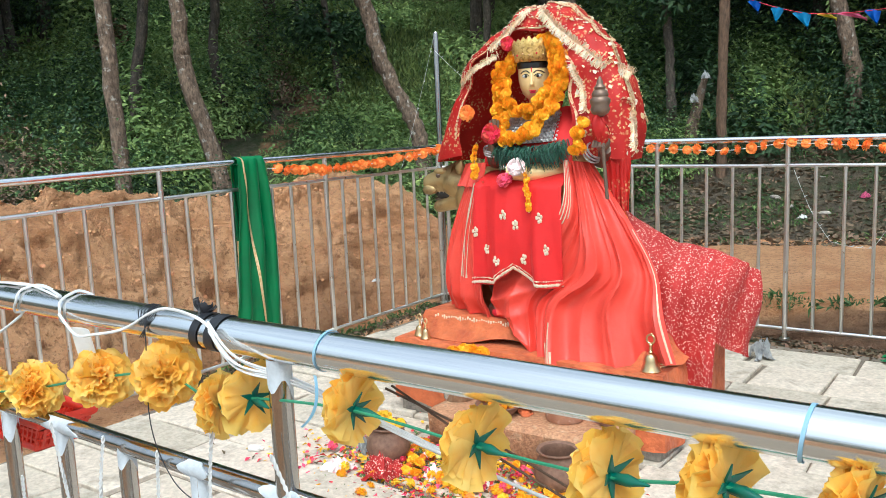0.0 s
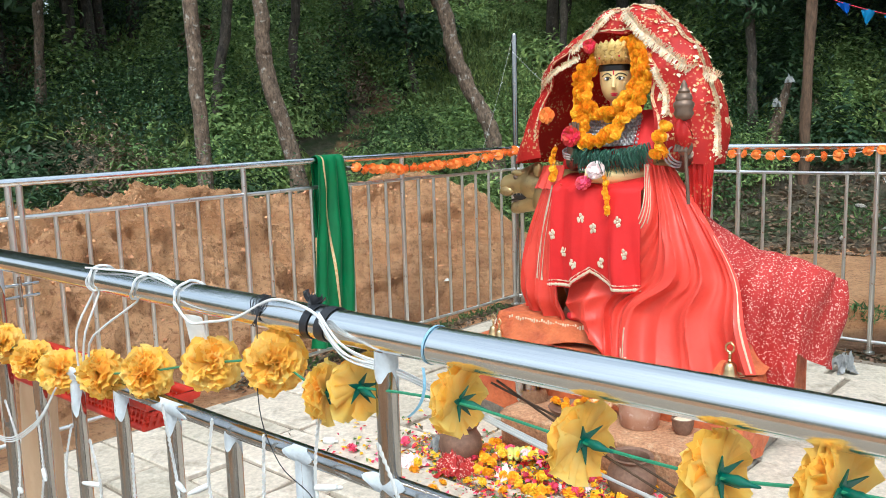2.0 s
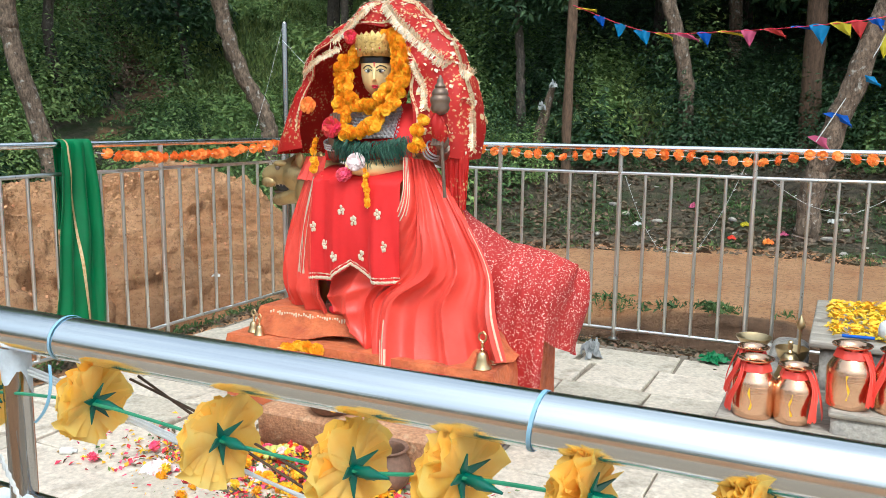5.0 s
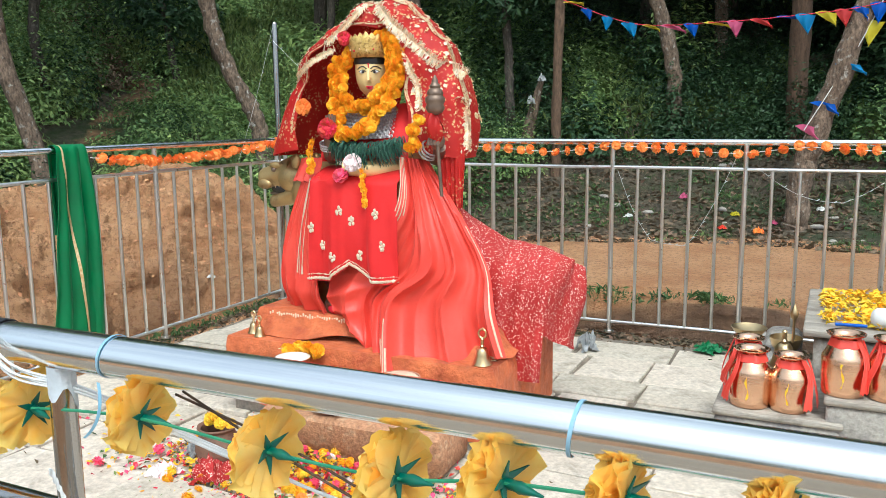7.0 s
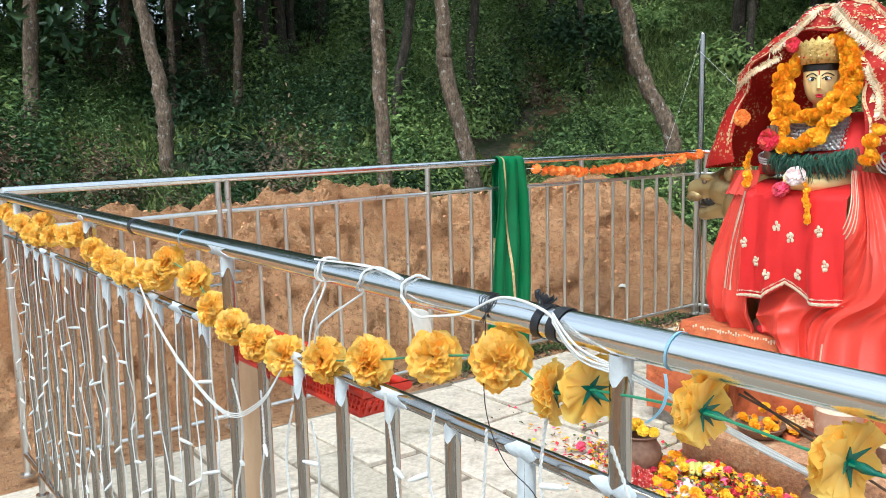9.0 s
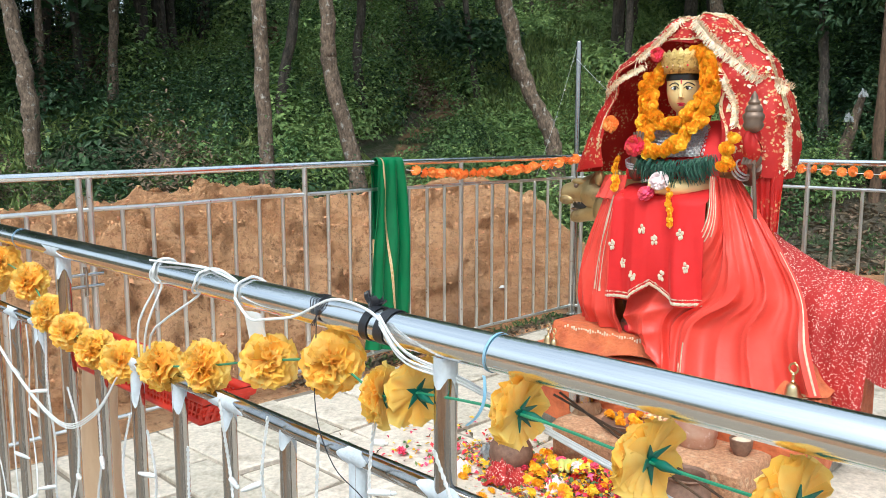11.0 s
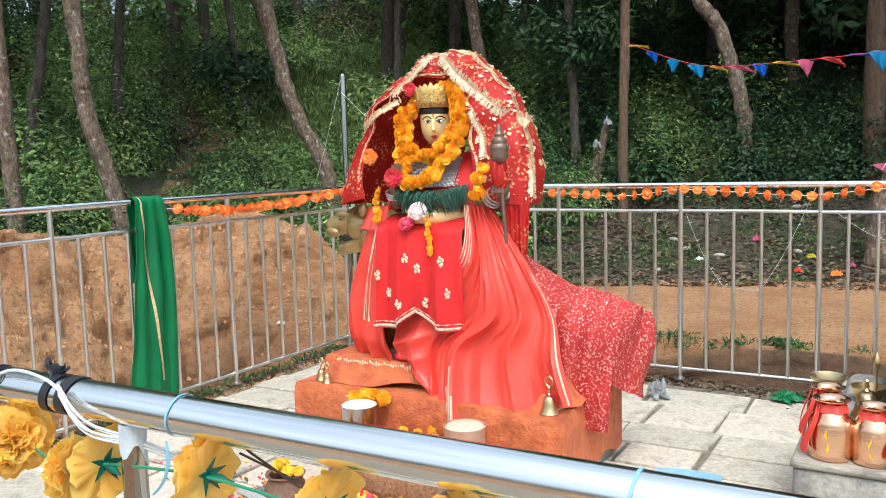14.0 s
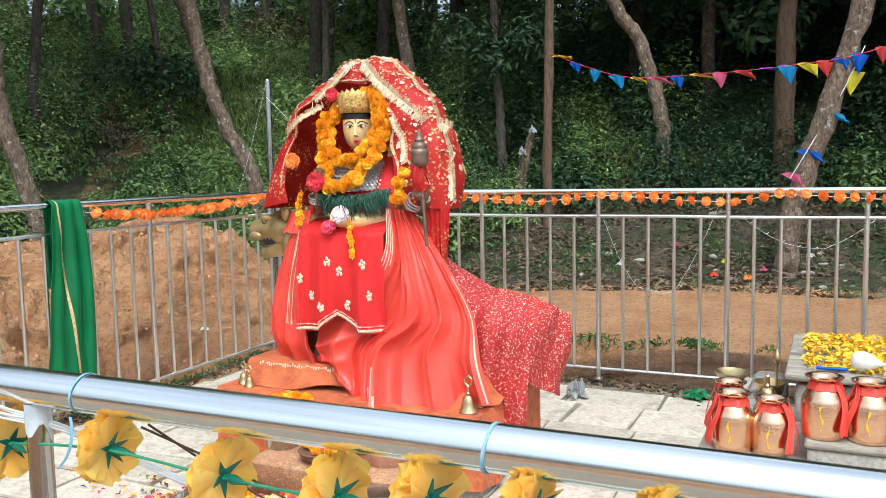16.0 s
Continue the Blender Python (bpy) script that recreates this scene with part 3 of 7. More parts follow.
def build_undergrowth():
    """Bushes and saplings over the hillside."""
    rng = np.random.default_rng(3)
    sets = {"dark": ([], [], [], []), "mid": ([], [], [], []), "light": ([], [], [], []), "dry": ([], [], [], [])}
    mats = {"dark": LEAF_DK_SHADE, "mid": LEAF, "light": LEAF_LT, "dry": LEAF_DRY}
    for i in range(1500):
        az = -24 + 118 * rng.random()
        r0 = np.interp(az, [-24, 12, 25, 45, 60, 94], [13.8, 13.6, 12.2, 10.3, 9.3, 8.8])
        r = r0 + 19 * rng.random() ** 1.25
        a = radians(az)
        x, y = -r * math.sin(a), r * math.cos(a)
        if lumps(np.array([x]), np.array([y]), 0.55, 2)[0] < -0.3 and rng.random() < 0.75:
            continue
        if worn(x, y) > 0.35 or (36 < az < 44 and 15.5 < r < 21 and rng.random() < 0.8):
            continue
        z = gh(x, y)
        far = (r - 9) / 16
        R = (0.3 + 0.55 * rng.random()) * (0.75 + 0.75 * far)
        H = R * (1.1 + 1.5 * rng.random() ** 2)
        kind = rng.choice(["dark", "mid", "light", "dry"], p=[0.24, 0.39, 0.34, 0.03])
        # fewer dark leaves here: the lit slope put into the leaf tone
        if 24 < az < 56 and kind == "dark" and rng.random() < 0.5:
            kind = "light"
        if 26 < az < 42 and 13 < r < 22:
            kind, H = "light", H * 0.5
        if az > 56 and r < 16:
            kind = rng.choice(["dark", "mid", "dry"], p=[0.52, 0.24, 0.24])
        # mostly dark leaves here: the wood's shade put into the leaf tone
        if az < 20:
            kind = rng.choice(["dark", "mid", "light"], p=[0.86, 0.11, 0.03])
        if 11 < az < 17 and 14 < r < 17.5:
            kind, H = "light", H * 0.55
        if 41 < az < 50 and r < 14.5:
            H *= 0.4
        n = int((240 + 620 * R) * (1 + 0.2 * rng.random()))
        u = rng.normal(size=(n, 3))
        u /= np.linalg.norm(u, axis=1, keepdims=True)
        u[:, 2] = np.abs(u[:, 2])
        rad = (0.55 + 0.5 * rng.random((n, 1))) * (1 + 0.3 * np.sin(u[:, :1] * 5 + i) * np.cos(u[:, 1:2] * 4 + i))
        p = u * rad * np.array([R, R, H]) + np.array([x, y, z - 0.05])
        size = (0.05 + 0.09 * rng.random() ** 1.8) * (0.72 + 0.6 * far)
        c, nr, L, W = sets[kind]
        c.append(p)
        nr.append(u + np.array([0, 0, 0.6]) + 0.4 * rng.normal(size=(n, 3)))
        L.append(size * (0.6 + 0.8 * rng.random(n)))
        W.append(size * (0.35 + 0.3 * rng.random(n)))
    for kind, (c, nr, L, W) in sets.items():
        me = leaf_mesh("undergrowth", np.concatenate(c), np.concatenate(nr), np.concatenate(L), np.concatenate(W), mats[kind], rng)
        solid("undergrowth", me, None, {"dark": "dark and shade-darkened green shrubs", "mid": "green leafy bushes", "light": "light green low bushes", "dry": "dry brown brushwood"}[kind] + " covering the wooded hillside", "undergrowth", kind="stuff")
    # grass on the open slope
    n = 85000
    az, r = np.radians(-20 + 100 * rng.random(n)), 10.8 + 17 * rng.random(n)
    az[:25000], r[:25000] = np.radians(35 + 10 * rng.random(25000)), 15 + 7 * rng.random(25000)
    x, y = -r * np.sin(az), r * np.cos(az)
    s = (0.12 + 0.16 * rng.random(n)) * (0.6 + r / 30)
    z = ground_height(x, y) + s * 0.3
    nn = np.stack([rng.normal(size=n), rng.normal(size=n), 0.25 * rng.normal(size=n)], axis=1)
    keep = ((lumps(x, y, 0.9, 3) > -0.4) | (np.arange(n) < 25000)) & (worn(x, y) < 0.4) & ((r > 14) | (az > 0.5))
    me = leaf_mesh("hillside_grass", np.stack([x, y, z], axis=1)[keep], nn[keep], s[keep] * 1.3, s[keep] * 0.14, GRASS, rng)
    solid("hillside_grass", me, None, "long green grass on the open slope", "grass", kind="stuff")


build_undergrowth()


def crown_mesh(rng, centres, radii, n_each, size, material):
    c, nr = [], []
    for (p, R) in zip(centres, radii):
        u = rng.normal(size=(n_each, 3))
        u /= np.linalg.norm(u, axis=1, keepdims=True)
        rad = rng.random((n_each, 1)) ** 0.45
        c.append(u * rad * np.array([R, R, R * 0.75]) + np.array(p))
        nr.append(u + np.array([0, 0, 0.8]) + 0.6 * rng.normal(size=(n_each, 3)))
    c, nr = np.concatenate(c), np.concatenate(nr)
    L = size * (0.6 + 0.8 * rng.random(len(c)))
    return leaf_mesh("crown", c, nr, L, L * 0.45, material, rng)


def tree(pts, r0, r1, bark, leaf, label, rng, crown_z=5.2, crown_r=2.0, forks=3, low=()):
    """A tapered, slightly crooked trunk through a few points, limbs above and a crown of separate leaves."""
    base = Vector(pts[0])
    top = Vector(pts[-1])
    d = (top - Vector(pts[-2])).normalized()
    zb = gh(base.x, base.y) - 0.15
    line = [Vector((base.x, base.y, zb))] + [Vector(p) for p in pts if p[2] > zb + 0.2]
    reach = crown_z - top.z
    if reach > 0.5:
        line.append(top + Vector((d.x * reach * 0.8 + rng.normal() * 0.1, d.y * reach * 0.8, reach)))
    path = curve_pts(line, 9)
    n = len(path)
    path = [p + Vector((rng.normal(), rng.normal(), 0)) * r0 * 0.09 for p in path]
    rs = [(r0 + (r1 - r0) * i / n) * (1 + 0.45 * math.exp(-i / 1.6)) * (1 + 0.05 * rng.normal()) for i in range(n)]
    ob = thing("tree", label, "tree", "trees on the hillside", at=(base.x, base.y, zb))
    inv = Vector((base.x, base.y, zb))
    m = M().tube([p - inv for p in path], rs, 10)
    tips = []
    for i in range(forks):
        s = path[int(n * (0.8 + 0.17 * rng.random()))]
        a = 2 * math.pi * rng.random()
        e = s + Vector((math.cos(a) * 1.3, math.sin(a) * 1.3, 0.9 + rng.random()))
        mid = (s + e) / 2 + Vector((0, 0, -0.1))
        m.tube([q - inv for q in curve_pts([s, mid, e], 5)], [r1 * (0.75 - 0.06 * j) for j in range(11)], 7)
        tips.append(e)
    part("trunk", m, bark, ob)
    cs, rr = [], []
    if leaf:
        for e in tips + [path[-1]] * 2:
            for _ in range(2):
                cs.append(e - inv + Vector((rng.normal() * 0.5, rng.normal() * 0.5, 0.3 + rng.normal() * 0.4)))
                rr.append(crown_r * (0.45 + 0.3 * rng.random()))
        for q in low:
            cs.append(Vector(q[:3]) - inv)
            rr.append(q[3])
        part("crown", crown_mesh(rng, cs, rr, 420, 0.125, leaf), None, ob)
    return ob


def build_trees():
    rng = np.random.default_rng(21)
    grey, red, dark = "grey-brown rough-barked tree with a leafy crown", "slender reddish-brown straight tree on the slope", "thin dark-barked tree among the undergrowth"
    T = [
        ([(-8.88, 5.86, 0.5), (-8.91, 5.82, 2.93)], 0.125, 0.09, BARK, LEAF, "straight grey tree with a pale patchy trunk", ()),
        ([(-8.6, 7.08, 0.7), (-8.81, 6.82, 2.13), (-8.85, 6.78, 3.02)], 0.14, 0.1, BARK, LEAF, "leaning grey-brown tree behind the soil heap", ()),
        ([(-11.68, 7.96, 1.2), (-11.6, 8.0, 2.2), (-11.51, 8.22, 3.47)], 0.12, 0.08, BARK_DK, LEAF_DK_SHADE, dark, ()),
        ([(-11.57, 9.77, 1.1), (-11.69, 9.63, 2.6), (-11.63, 9.7, 3.62)], 0.11, 0.08, BARK_DK, LEAF, dark, ()),
        ([(-7.35, 9.7, 0.9), (-7.42, 9.6, 1.45), (-7.68, 9.42, 2.04), (-7.91, 9.23, 3.14)], 0.15, 0.11, BARK, LEAF, "crooked tree with a bent grey trunk", ()),
        ([(-10.82, 11.99, 1.3), (-10.9, 11.9, 2.1), (-10.98, 11.84, 2.82)], 0.09, 0.06, BARK_DK, LEAF_DK_SHADE, "small dark tree with low broad leaves", ((-11.0, 11.8, 3.1, 0.7), (-11.4, 11.6, 3.3, 0.6), (-10.6, 12.1, 3.2, 0.55))),
        ([(-4.99, 13.24, 1.0), (-5.0, 13.2, 2.0), (-5.07, 13.21, 3.17)], 0.1, 0.07, BARK_DK, LEAF_DK_SHADE, "small dark tree with low broad leaves", ((-5.0, 13.1, 3.2, 0.6), (-5.6, 13.0, 3.5, 0.6), (-4.5, 13.3, 3.5, 0.55))),
        ([(-3.96, 12.47, 0.7), (-3.92, 12.48, 3.87)], 0.1, 0.08, BARK_RED, LEAF, red, ()),
        ([(-0.5, 11.7, 0.0), (-0.4, 11.7, 0.8), (0.0, 11.7, 2.1), (0.34, 11.7, 3.3)], 0.19, 0.15, BARK, LEAF, "thick leaning tree by the footpath with bunting tied to it", ()),
        ([(-0.65, 14.09, 1.2), (-0.64, 14.09, 3.81)], 0.19, 0.15, BARK_RED, LEAF_DK_SHADE, red, ()),
        ([(-2.45, 13.88, 1.3), (-2.5, 13.85, 2.2), (-2.85, 13.8, 3.36), (-3.24, 13.71, 4.01)], 0.16, 0.11, BARK, LEAF_DK_SHADE, "leaning grey-brown tree in the shade", ()),
        ([(-12.42, 4.36, 1.0), (-12.43, 4.34, 2.09), (-12.6, 4.18, 3.28)], 0.15, 0.11, BARK, LEAF, "forked grey tree at the wood's edge", ()),
        ([(-14.77, 6.55, 1.8), (-14.72, 6.66, 3.78)], 0.11, 0.09, BARK, LEAF, grey, ()),
        ([(-15.89, 6.49, 2.0), (-15.91, 6.44, 3.91)], 0.1, 0.08, BARK_DK, LEAF_DK_SHADE, dark, ()),
        ([(-19.27, 5.95, 2.0), (-19.22, 6.08, 4.29)], 0.2, 0.16, BARK, LEAF, grey, ()),
        ([(-15.18, 5.54, 1.6), (-15.18, 5.55, 3.74)], 0.08, 0.06, BARK, LEAF, grey, ()),
        ([(-17.84, 9.38, 2.4), (-17.86, 9.35, 4.42)], 0.14, 0.1, BARK_DK, LEAF_DK_SHADE, dark, ()),
        ([(-2.3, 17.95, 2.2), (-2.31, 17.95, 4.63)], 0.16, 0.13, BARK, LEAF_DK_SHADE, grey, ()),
        ([(-14.85, 3.03, 1.3), (-14.82, 3.18, 3.48)], 0.16, 0.12, BARK, LEAF_DK_SHADE, grey, ()),
        ([(-10.87, 13.14, 2.0), (-11.0, 13.0, 3.3), (-11.34, 12.73, 4.66)], 0.17, 0.12, BARK, LEAF_DK_SHADE, grey, ()),
        ([(-7.6, 15.3, 2.4), (-7.9, 15.2, 4.3)], 0.17, 0.13, BARK, LEAF_DK_SHADE, grey, ()),
        ([(-9.6, 15.0, 2.5), (-9.55, 15.0, 4.4)], 0.1, 0.08, BARK_DK, LEAF_DK_SHADE, dark, ()),
        ([(1.6, 13.2, 0.9), (1.7, 13.2, 3.5)], 0.16, 0.12, BARK, LEAF_DK_SHADE, grey, ()),
    ]
    for pts, r0, r1, bark, leaf, label, low in T:
        far = math.hypot(pts[0][0], pts[0][1])
        tree(pts, r0 * 0.85, r1 * 0.85, bark, leaf, label, rng, crown_z=(7.0 if far < 12 else 6.6), crown_r=1.9, low=low)


build_trees()


def build_far_wood():
    """The wood further up: stems and a deep mass of foliage, too many to count."""
    rng = np.random.default_rng(8)
    m = M()
    cs, rr = [], []
    for i in range(150):
        az, r = radians(-30 + 130 * rng.random()), 19 + 20 * rng.random()
        x, y = -r * math.sin(az), r * math.cos(az)
        z = gh(x, y)
        lean = rng.normal(size=2) * 0.5
        m.tube(curve_pts([(x, y, z - 0.2), (x + lean[0] * 0.5, y + lean[1] * 0.5, z + 3), (x + lean[0], y + lean[1], z + 7)], 4), [0.16 - 0.008 * j for j in range(9)], 7)
        for _ in range(5):
            h = 2.0 + 6.0 * rng.random()
            cs.append((x + rng.normal() * 1.5, y + rng.normal() * 1.5, z + h))
            rr.append(0.8 + 0.9 * rng.random())
    # stemless crowns added to darken and shade the wood on the right
    for _ in range(170):
        az, r = radians(-32 + 46 * rng.random()), 15.5 + 9 * rng.random()
        x, y = -r * math.sin(az), r * math.cos(az)
        cs.append((x, y, gh(x, y) + 2.2 + 3.2 * rng.random()))
        rr.append(0.7 + 0.7 * rng.random())
    # canopy above the view, added to shade all but the open slope
    high = []
    for _ in range(520):
        az = radians(-34 + 136 * rng.random() ** 1.4)
        r = 14.5 + 20 * rng.random()
        if 0.4 < az < 1.1 and r < 30:
            continue
        x, y = -r * math.sin(az), r * math.cos(az)
        high.append(((x, y, gh(x, y) + 5.5 + 4.5 * rng.random()), 1.2 + 1.0 * rng.random()))
    me = crown_mesh(rng, [q[0] for q in high], [q[1] for q in high], 150, 0.42, LEAF_DK_SHADE)
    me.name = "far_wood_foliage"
    solid("far_wood_foliage", me, None, "high dark green canopy added out of view to shade the hillside", "wood", kind="stuff")
    for _ in range(60):
        az, r = radians(66 + 34 * rng.random()), 15 + 9 * rng.random()
        x, y = -r * math.sin(az), r * math.cos(az)
        cs.append((x, y, gh(x, y) + 1.6 + 3.6 * rng.random()))
        rr.append(0.7 + 0.8 * rng.random())
    solid("far_wood_stems", m, BARK_DK, "dark stems of the wood up the hillside", "wood", kind="stuff")
    # two thirds in the dark leaf that carries the wood's shade
    for k, leaf in ((0, LEAF_DK_SHADE), (1, LEAF)):
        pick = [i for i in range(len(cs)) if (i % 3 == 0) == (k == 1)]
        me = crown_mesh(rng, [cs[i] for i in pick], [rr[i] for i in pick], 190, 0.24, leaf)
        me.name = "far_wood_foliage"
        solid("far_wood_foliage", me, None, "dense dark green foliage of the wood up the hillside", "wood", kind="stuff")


build_far_wood()

# ---- fences ----
RAIL_Z, MID_Z, LOW_Z = 1.178, 1.0, -0.12


def rail_fence(name, label, a, b, posts, per_bay, z, r, bar, steel, post_r, foot=FL, dip=0.0, bar_steel=STEEL_B):
    """A tubular fence from a to b (plan points); posts are distances along it."""
    a, b = Vector((*a, 0)), Vector((*b, 0))
    d = (b - a).normalized()
    ln = (b - a).length
    ob = thing(name, label, "fence", at=(a.x, a.y, foot))
    o = Vector((a.x, a.y, foot))
    top, mid, low = z

    def along(s, h):
        return a + d * s + Vector((0, 0, h - dip * max(0.0, 1 - s / 2.6) * (h > FL + 0.01))) - o
    part("top_rail", M().tube([along(ln * i / 40, top + 0.0004 * math.sin(i * 0.9)) for i in range(41)], r, 24), steel, ob)
    for nm, h in (("middle_rail", mid), ("bottom_rail", low)):
        part(nm, M().tube([along(ln * i / 20, h + 0.002 * math.sin(i * 1.7 + h)) for i in range(21)], bar, 14), bar_steel, ob)
    post = M().tube([(0, 0, 0), (0, 0, (top + mid) / 2 - foot), (0, 0, top - foot - r * 0.6)], post_r, 16)
    post.tube([(0, 0, 0), (0, 0, 0.012)], post_r * 2.1, 16)
    pd = post.data("post", bar_steel)
    bars = M().tube([(0, 0, low), (0, 0, (low + mid) / 2), (0, 0, mid)], bar * 0.95, 12).data("baluster", bar_steel)
    for s in posts:
        p = part("post", pd, None, ob)
        p.location = along(s, foot)
    for s0, s1 in zip(posts, posts[1:]):
        n = per_bay if s1 - s0 > 0.5 else 1
        for i in range(1, n):
            q = part("baluster", bars, None, ob)
            q.location = along(s0 + (s1 - s0) * i / n, 0)
            q.rotation_euler = (0, 0, random.random() * 6)
    return ob, along


side_fence, side_at = rail_fence("side_fence", "tubular stainless steel fence beside the soil heap", (-4.36, 0.735), (-4.36, 6.0),
                                 [0.0, 1.026, 1.079, 2.41, 3.82, 5.22], 8, (RAIL_Z, MID_Z, LOW_Z), 0.021, 0.0125, STEEL, 0.017, dip=0.026)
back_fence, back_at = rail_fence("back_fence", "tubular stainless steel fence in front of the footpath", (-4.36, 6.0), (4.2, 6.0),
                                 [0.06, 0.98, 1.965, 2.875, 3.766, 4.606, 5.5, 6.4, 7.3, 8.2, 8.5], 5, (RAIL_Z, MID_Z, LOW_Z), 0.021, 0.0125, STEEL, 0.017)
NY, NZ = 0.735, 1.133
near_posts = [0.3, 1.39, 2.49, 3.595, 4.69, 5.79, 6.88]
# bars in the darker copy, with dark reflections put into its colour
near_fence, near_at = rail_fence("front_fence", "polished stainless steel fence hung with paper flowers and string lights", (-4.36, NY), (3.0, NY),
                                 near_posts, 7, (NZ, 0.952, -0.09), 0.021, 0.0128, STEEL, 0.0135, bar_steel=STEEL_Y)
pole = M().tube([(0, 0, 0), (0, 0, 1.2), (0, 0, 2.34)], 0.024, 16).lathe([(0.001, 2.352), (0.018, 2.35), (0.024, 2.338)], 16)
solid("corner_pole", pole, STEEL_Y, "tall bare steel pole at the fence's corner", "pole", at=(-4.36, 6.0, FL))


def build_welds():
    """Daubs of pale primer on the welded joints of the front fence."""
    rng = np.random.default_rng(4)
    s0 = near_posts
    spots = [(s, NZ - 0.03, 0.0142) for s in s0]
    for a, b in zip(s0, s0[1:]):
        spots += [(a + (b - a) * i / 7, 0.938, 0.0124) for i in range(0, 7)]
    for s, z, r in spots:
        m = M()
        length = 0.03 + 0.045 * rng.random() ** 1.5

        def f(u, v, length=length, r=r, ph=rng.random() * 6):
            a = 2 * math.pi * u
            rr = r * (1.0 + 0.02 * math.sin(3 * a + ph))
            return (rr * math.cos(a), rr * math.sin(a), 0.012 - v * length * (1 + 0.3 * math.sin(a + ph) + 0.22 * math.sin(3 * a + ph)))
        m.sheet(f, 20, 4, -0.0012)
        part("weld_daub", m, WELD, near_fence, "pale primer daub").location = near_at(s, z)
        if rng.random() < 0.8:
            m = M()

            def g(u, v, ph=rng.random() * 6, w=0.04 + 0.05 * rng.random()):
                a = math.pi * (1.1 + 0.75 * u)
                rr = 0.0138 if z < 1 else 0.0225
                return ((v - 0.5) * w * (1 + 0.4 * math.sin(7 * u + ph)), rr * math.cos(a - math.pi / 2 * 0), rr * math.sin(a))
            m.sheet(lambda u, v: (g(u, v)[0], 0.0138 * -math.sin(math.pi * (0.15 + 0.7 * u)), 0.0138 * math.cos(math.pi * (0.15 + 0.7 * u))) if z < 1 else
                    (g(u, v)[0], -0.0222 * math.sin(math.pi * (0.45 + 0.4 * u)), 0.0222 * math.cos(math.pi * (0.45 + 0.4 * u))), 7, 4, 0.0015)
            part("weld_daub", m, WELD, near_fence, "pale primer daub").location = near_at(s + rng.normal() * 0.004, 0.952 if z < 1 else NZ)


build_welds()

# ---- paving ----


def build_paving():
    rng = np.random.default_rng(17)
    # runs on unseen before the front fence, added to dull the steel's reflections
    bed = M().box((-0.2, 2.0, FL - 0.03), (8.1, 7.75, 0.02), 0.002)
    ob = solid("pavement", bed, JOINT, "pale worn stone slab paving with sandy joints", "pavement", kind="structure")
    y = 0.56
    while y < 5.84:
        h = min(0.27 + 0.2 * rng.random(), 5.85 - y)
        if h < 0.12:
            break
        x = -4.24 + 0.08 * rng.random()
        while x < 3.8:
            w = 0.38 + 0.45 * rng.random()
            g = 0.007 + 0.006 * rng.random()
            q = [(x + g, y + g), (x + w - g, y + g), (x + w - g, y + h - g), (x + g, y + h - g)]
            q = [(a + 0.008 * rng.normal(), b + 0.008 * rng.normal()) for a, b in q]
            cx, cy = x + w / 2, y + h / 2
            top = FL + 0.006 * rng.normal()
            m = M()
            ring = lambda s, z: [((a - cx) * s, (b - cy) * s, z) for a, b in q]
            vs = ring(1, -0.03) + ring(1, -0.006) + [(a * 0.975, b * 0.965, 0.0) for a, b, _ in ring(1, 0)]
            fs = [(i * 4 + j, i * 4 + (j + 1) % 4, i * 4 + 4 + (j + 1) % 4, i * 4 + 4 + j) for i in range(2) for j in range(4)] + [(8, 9, 10, 11)]
            m.add(vs, fs)
            p = part("slab", m, STONE, ob, smooth=False)
            p.location = (cx, cy, top)
            p.rotation_euler = (0.004 * rng.normal(), 0.004 * rng.normal(), 0)
            x += w
        y += h


build_paving()

# ---- pedestal and statue ----
PX0, PX1, PY0, PY1, PT = -2.94, -1.42, 3.56, 4.42, 0.21
pcx, pcy = (PX0 + PX1) / 2, (PY0 + PY1) / 2
ped = thing("pedestal", "low masonry pedestal wrapped in rust-orange cloth", "pedestal", at=(pcx, pcy, FL))
part("base", M().box((0, 0, 0.2), (PX1 - PX0 - 0.02, PY1 - PY0 - 0.02, 0.4), 0.01), CONC, ped, "bare concrete base")


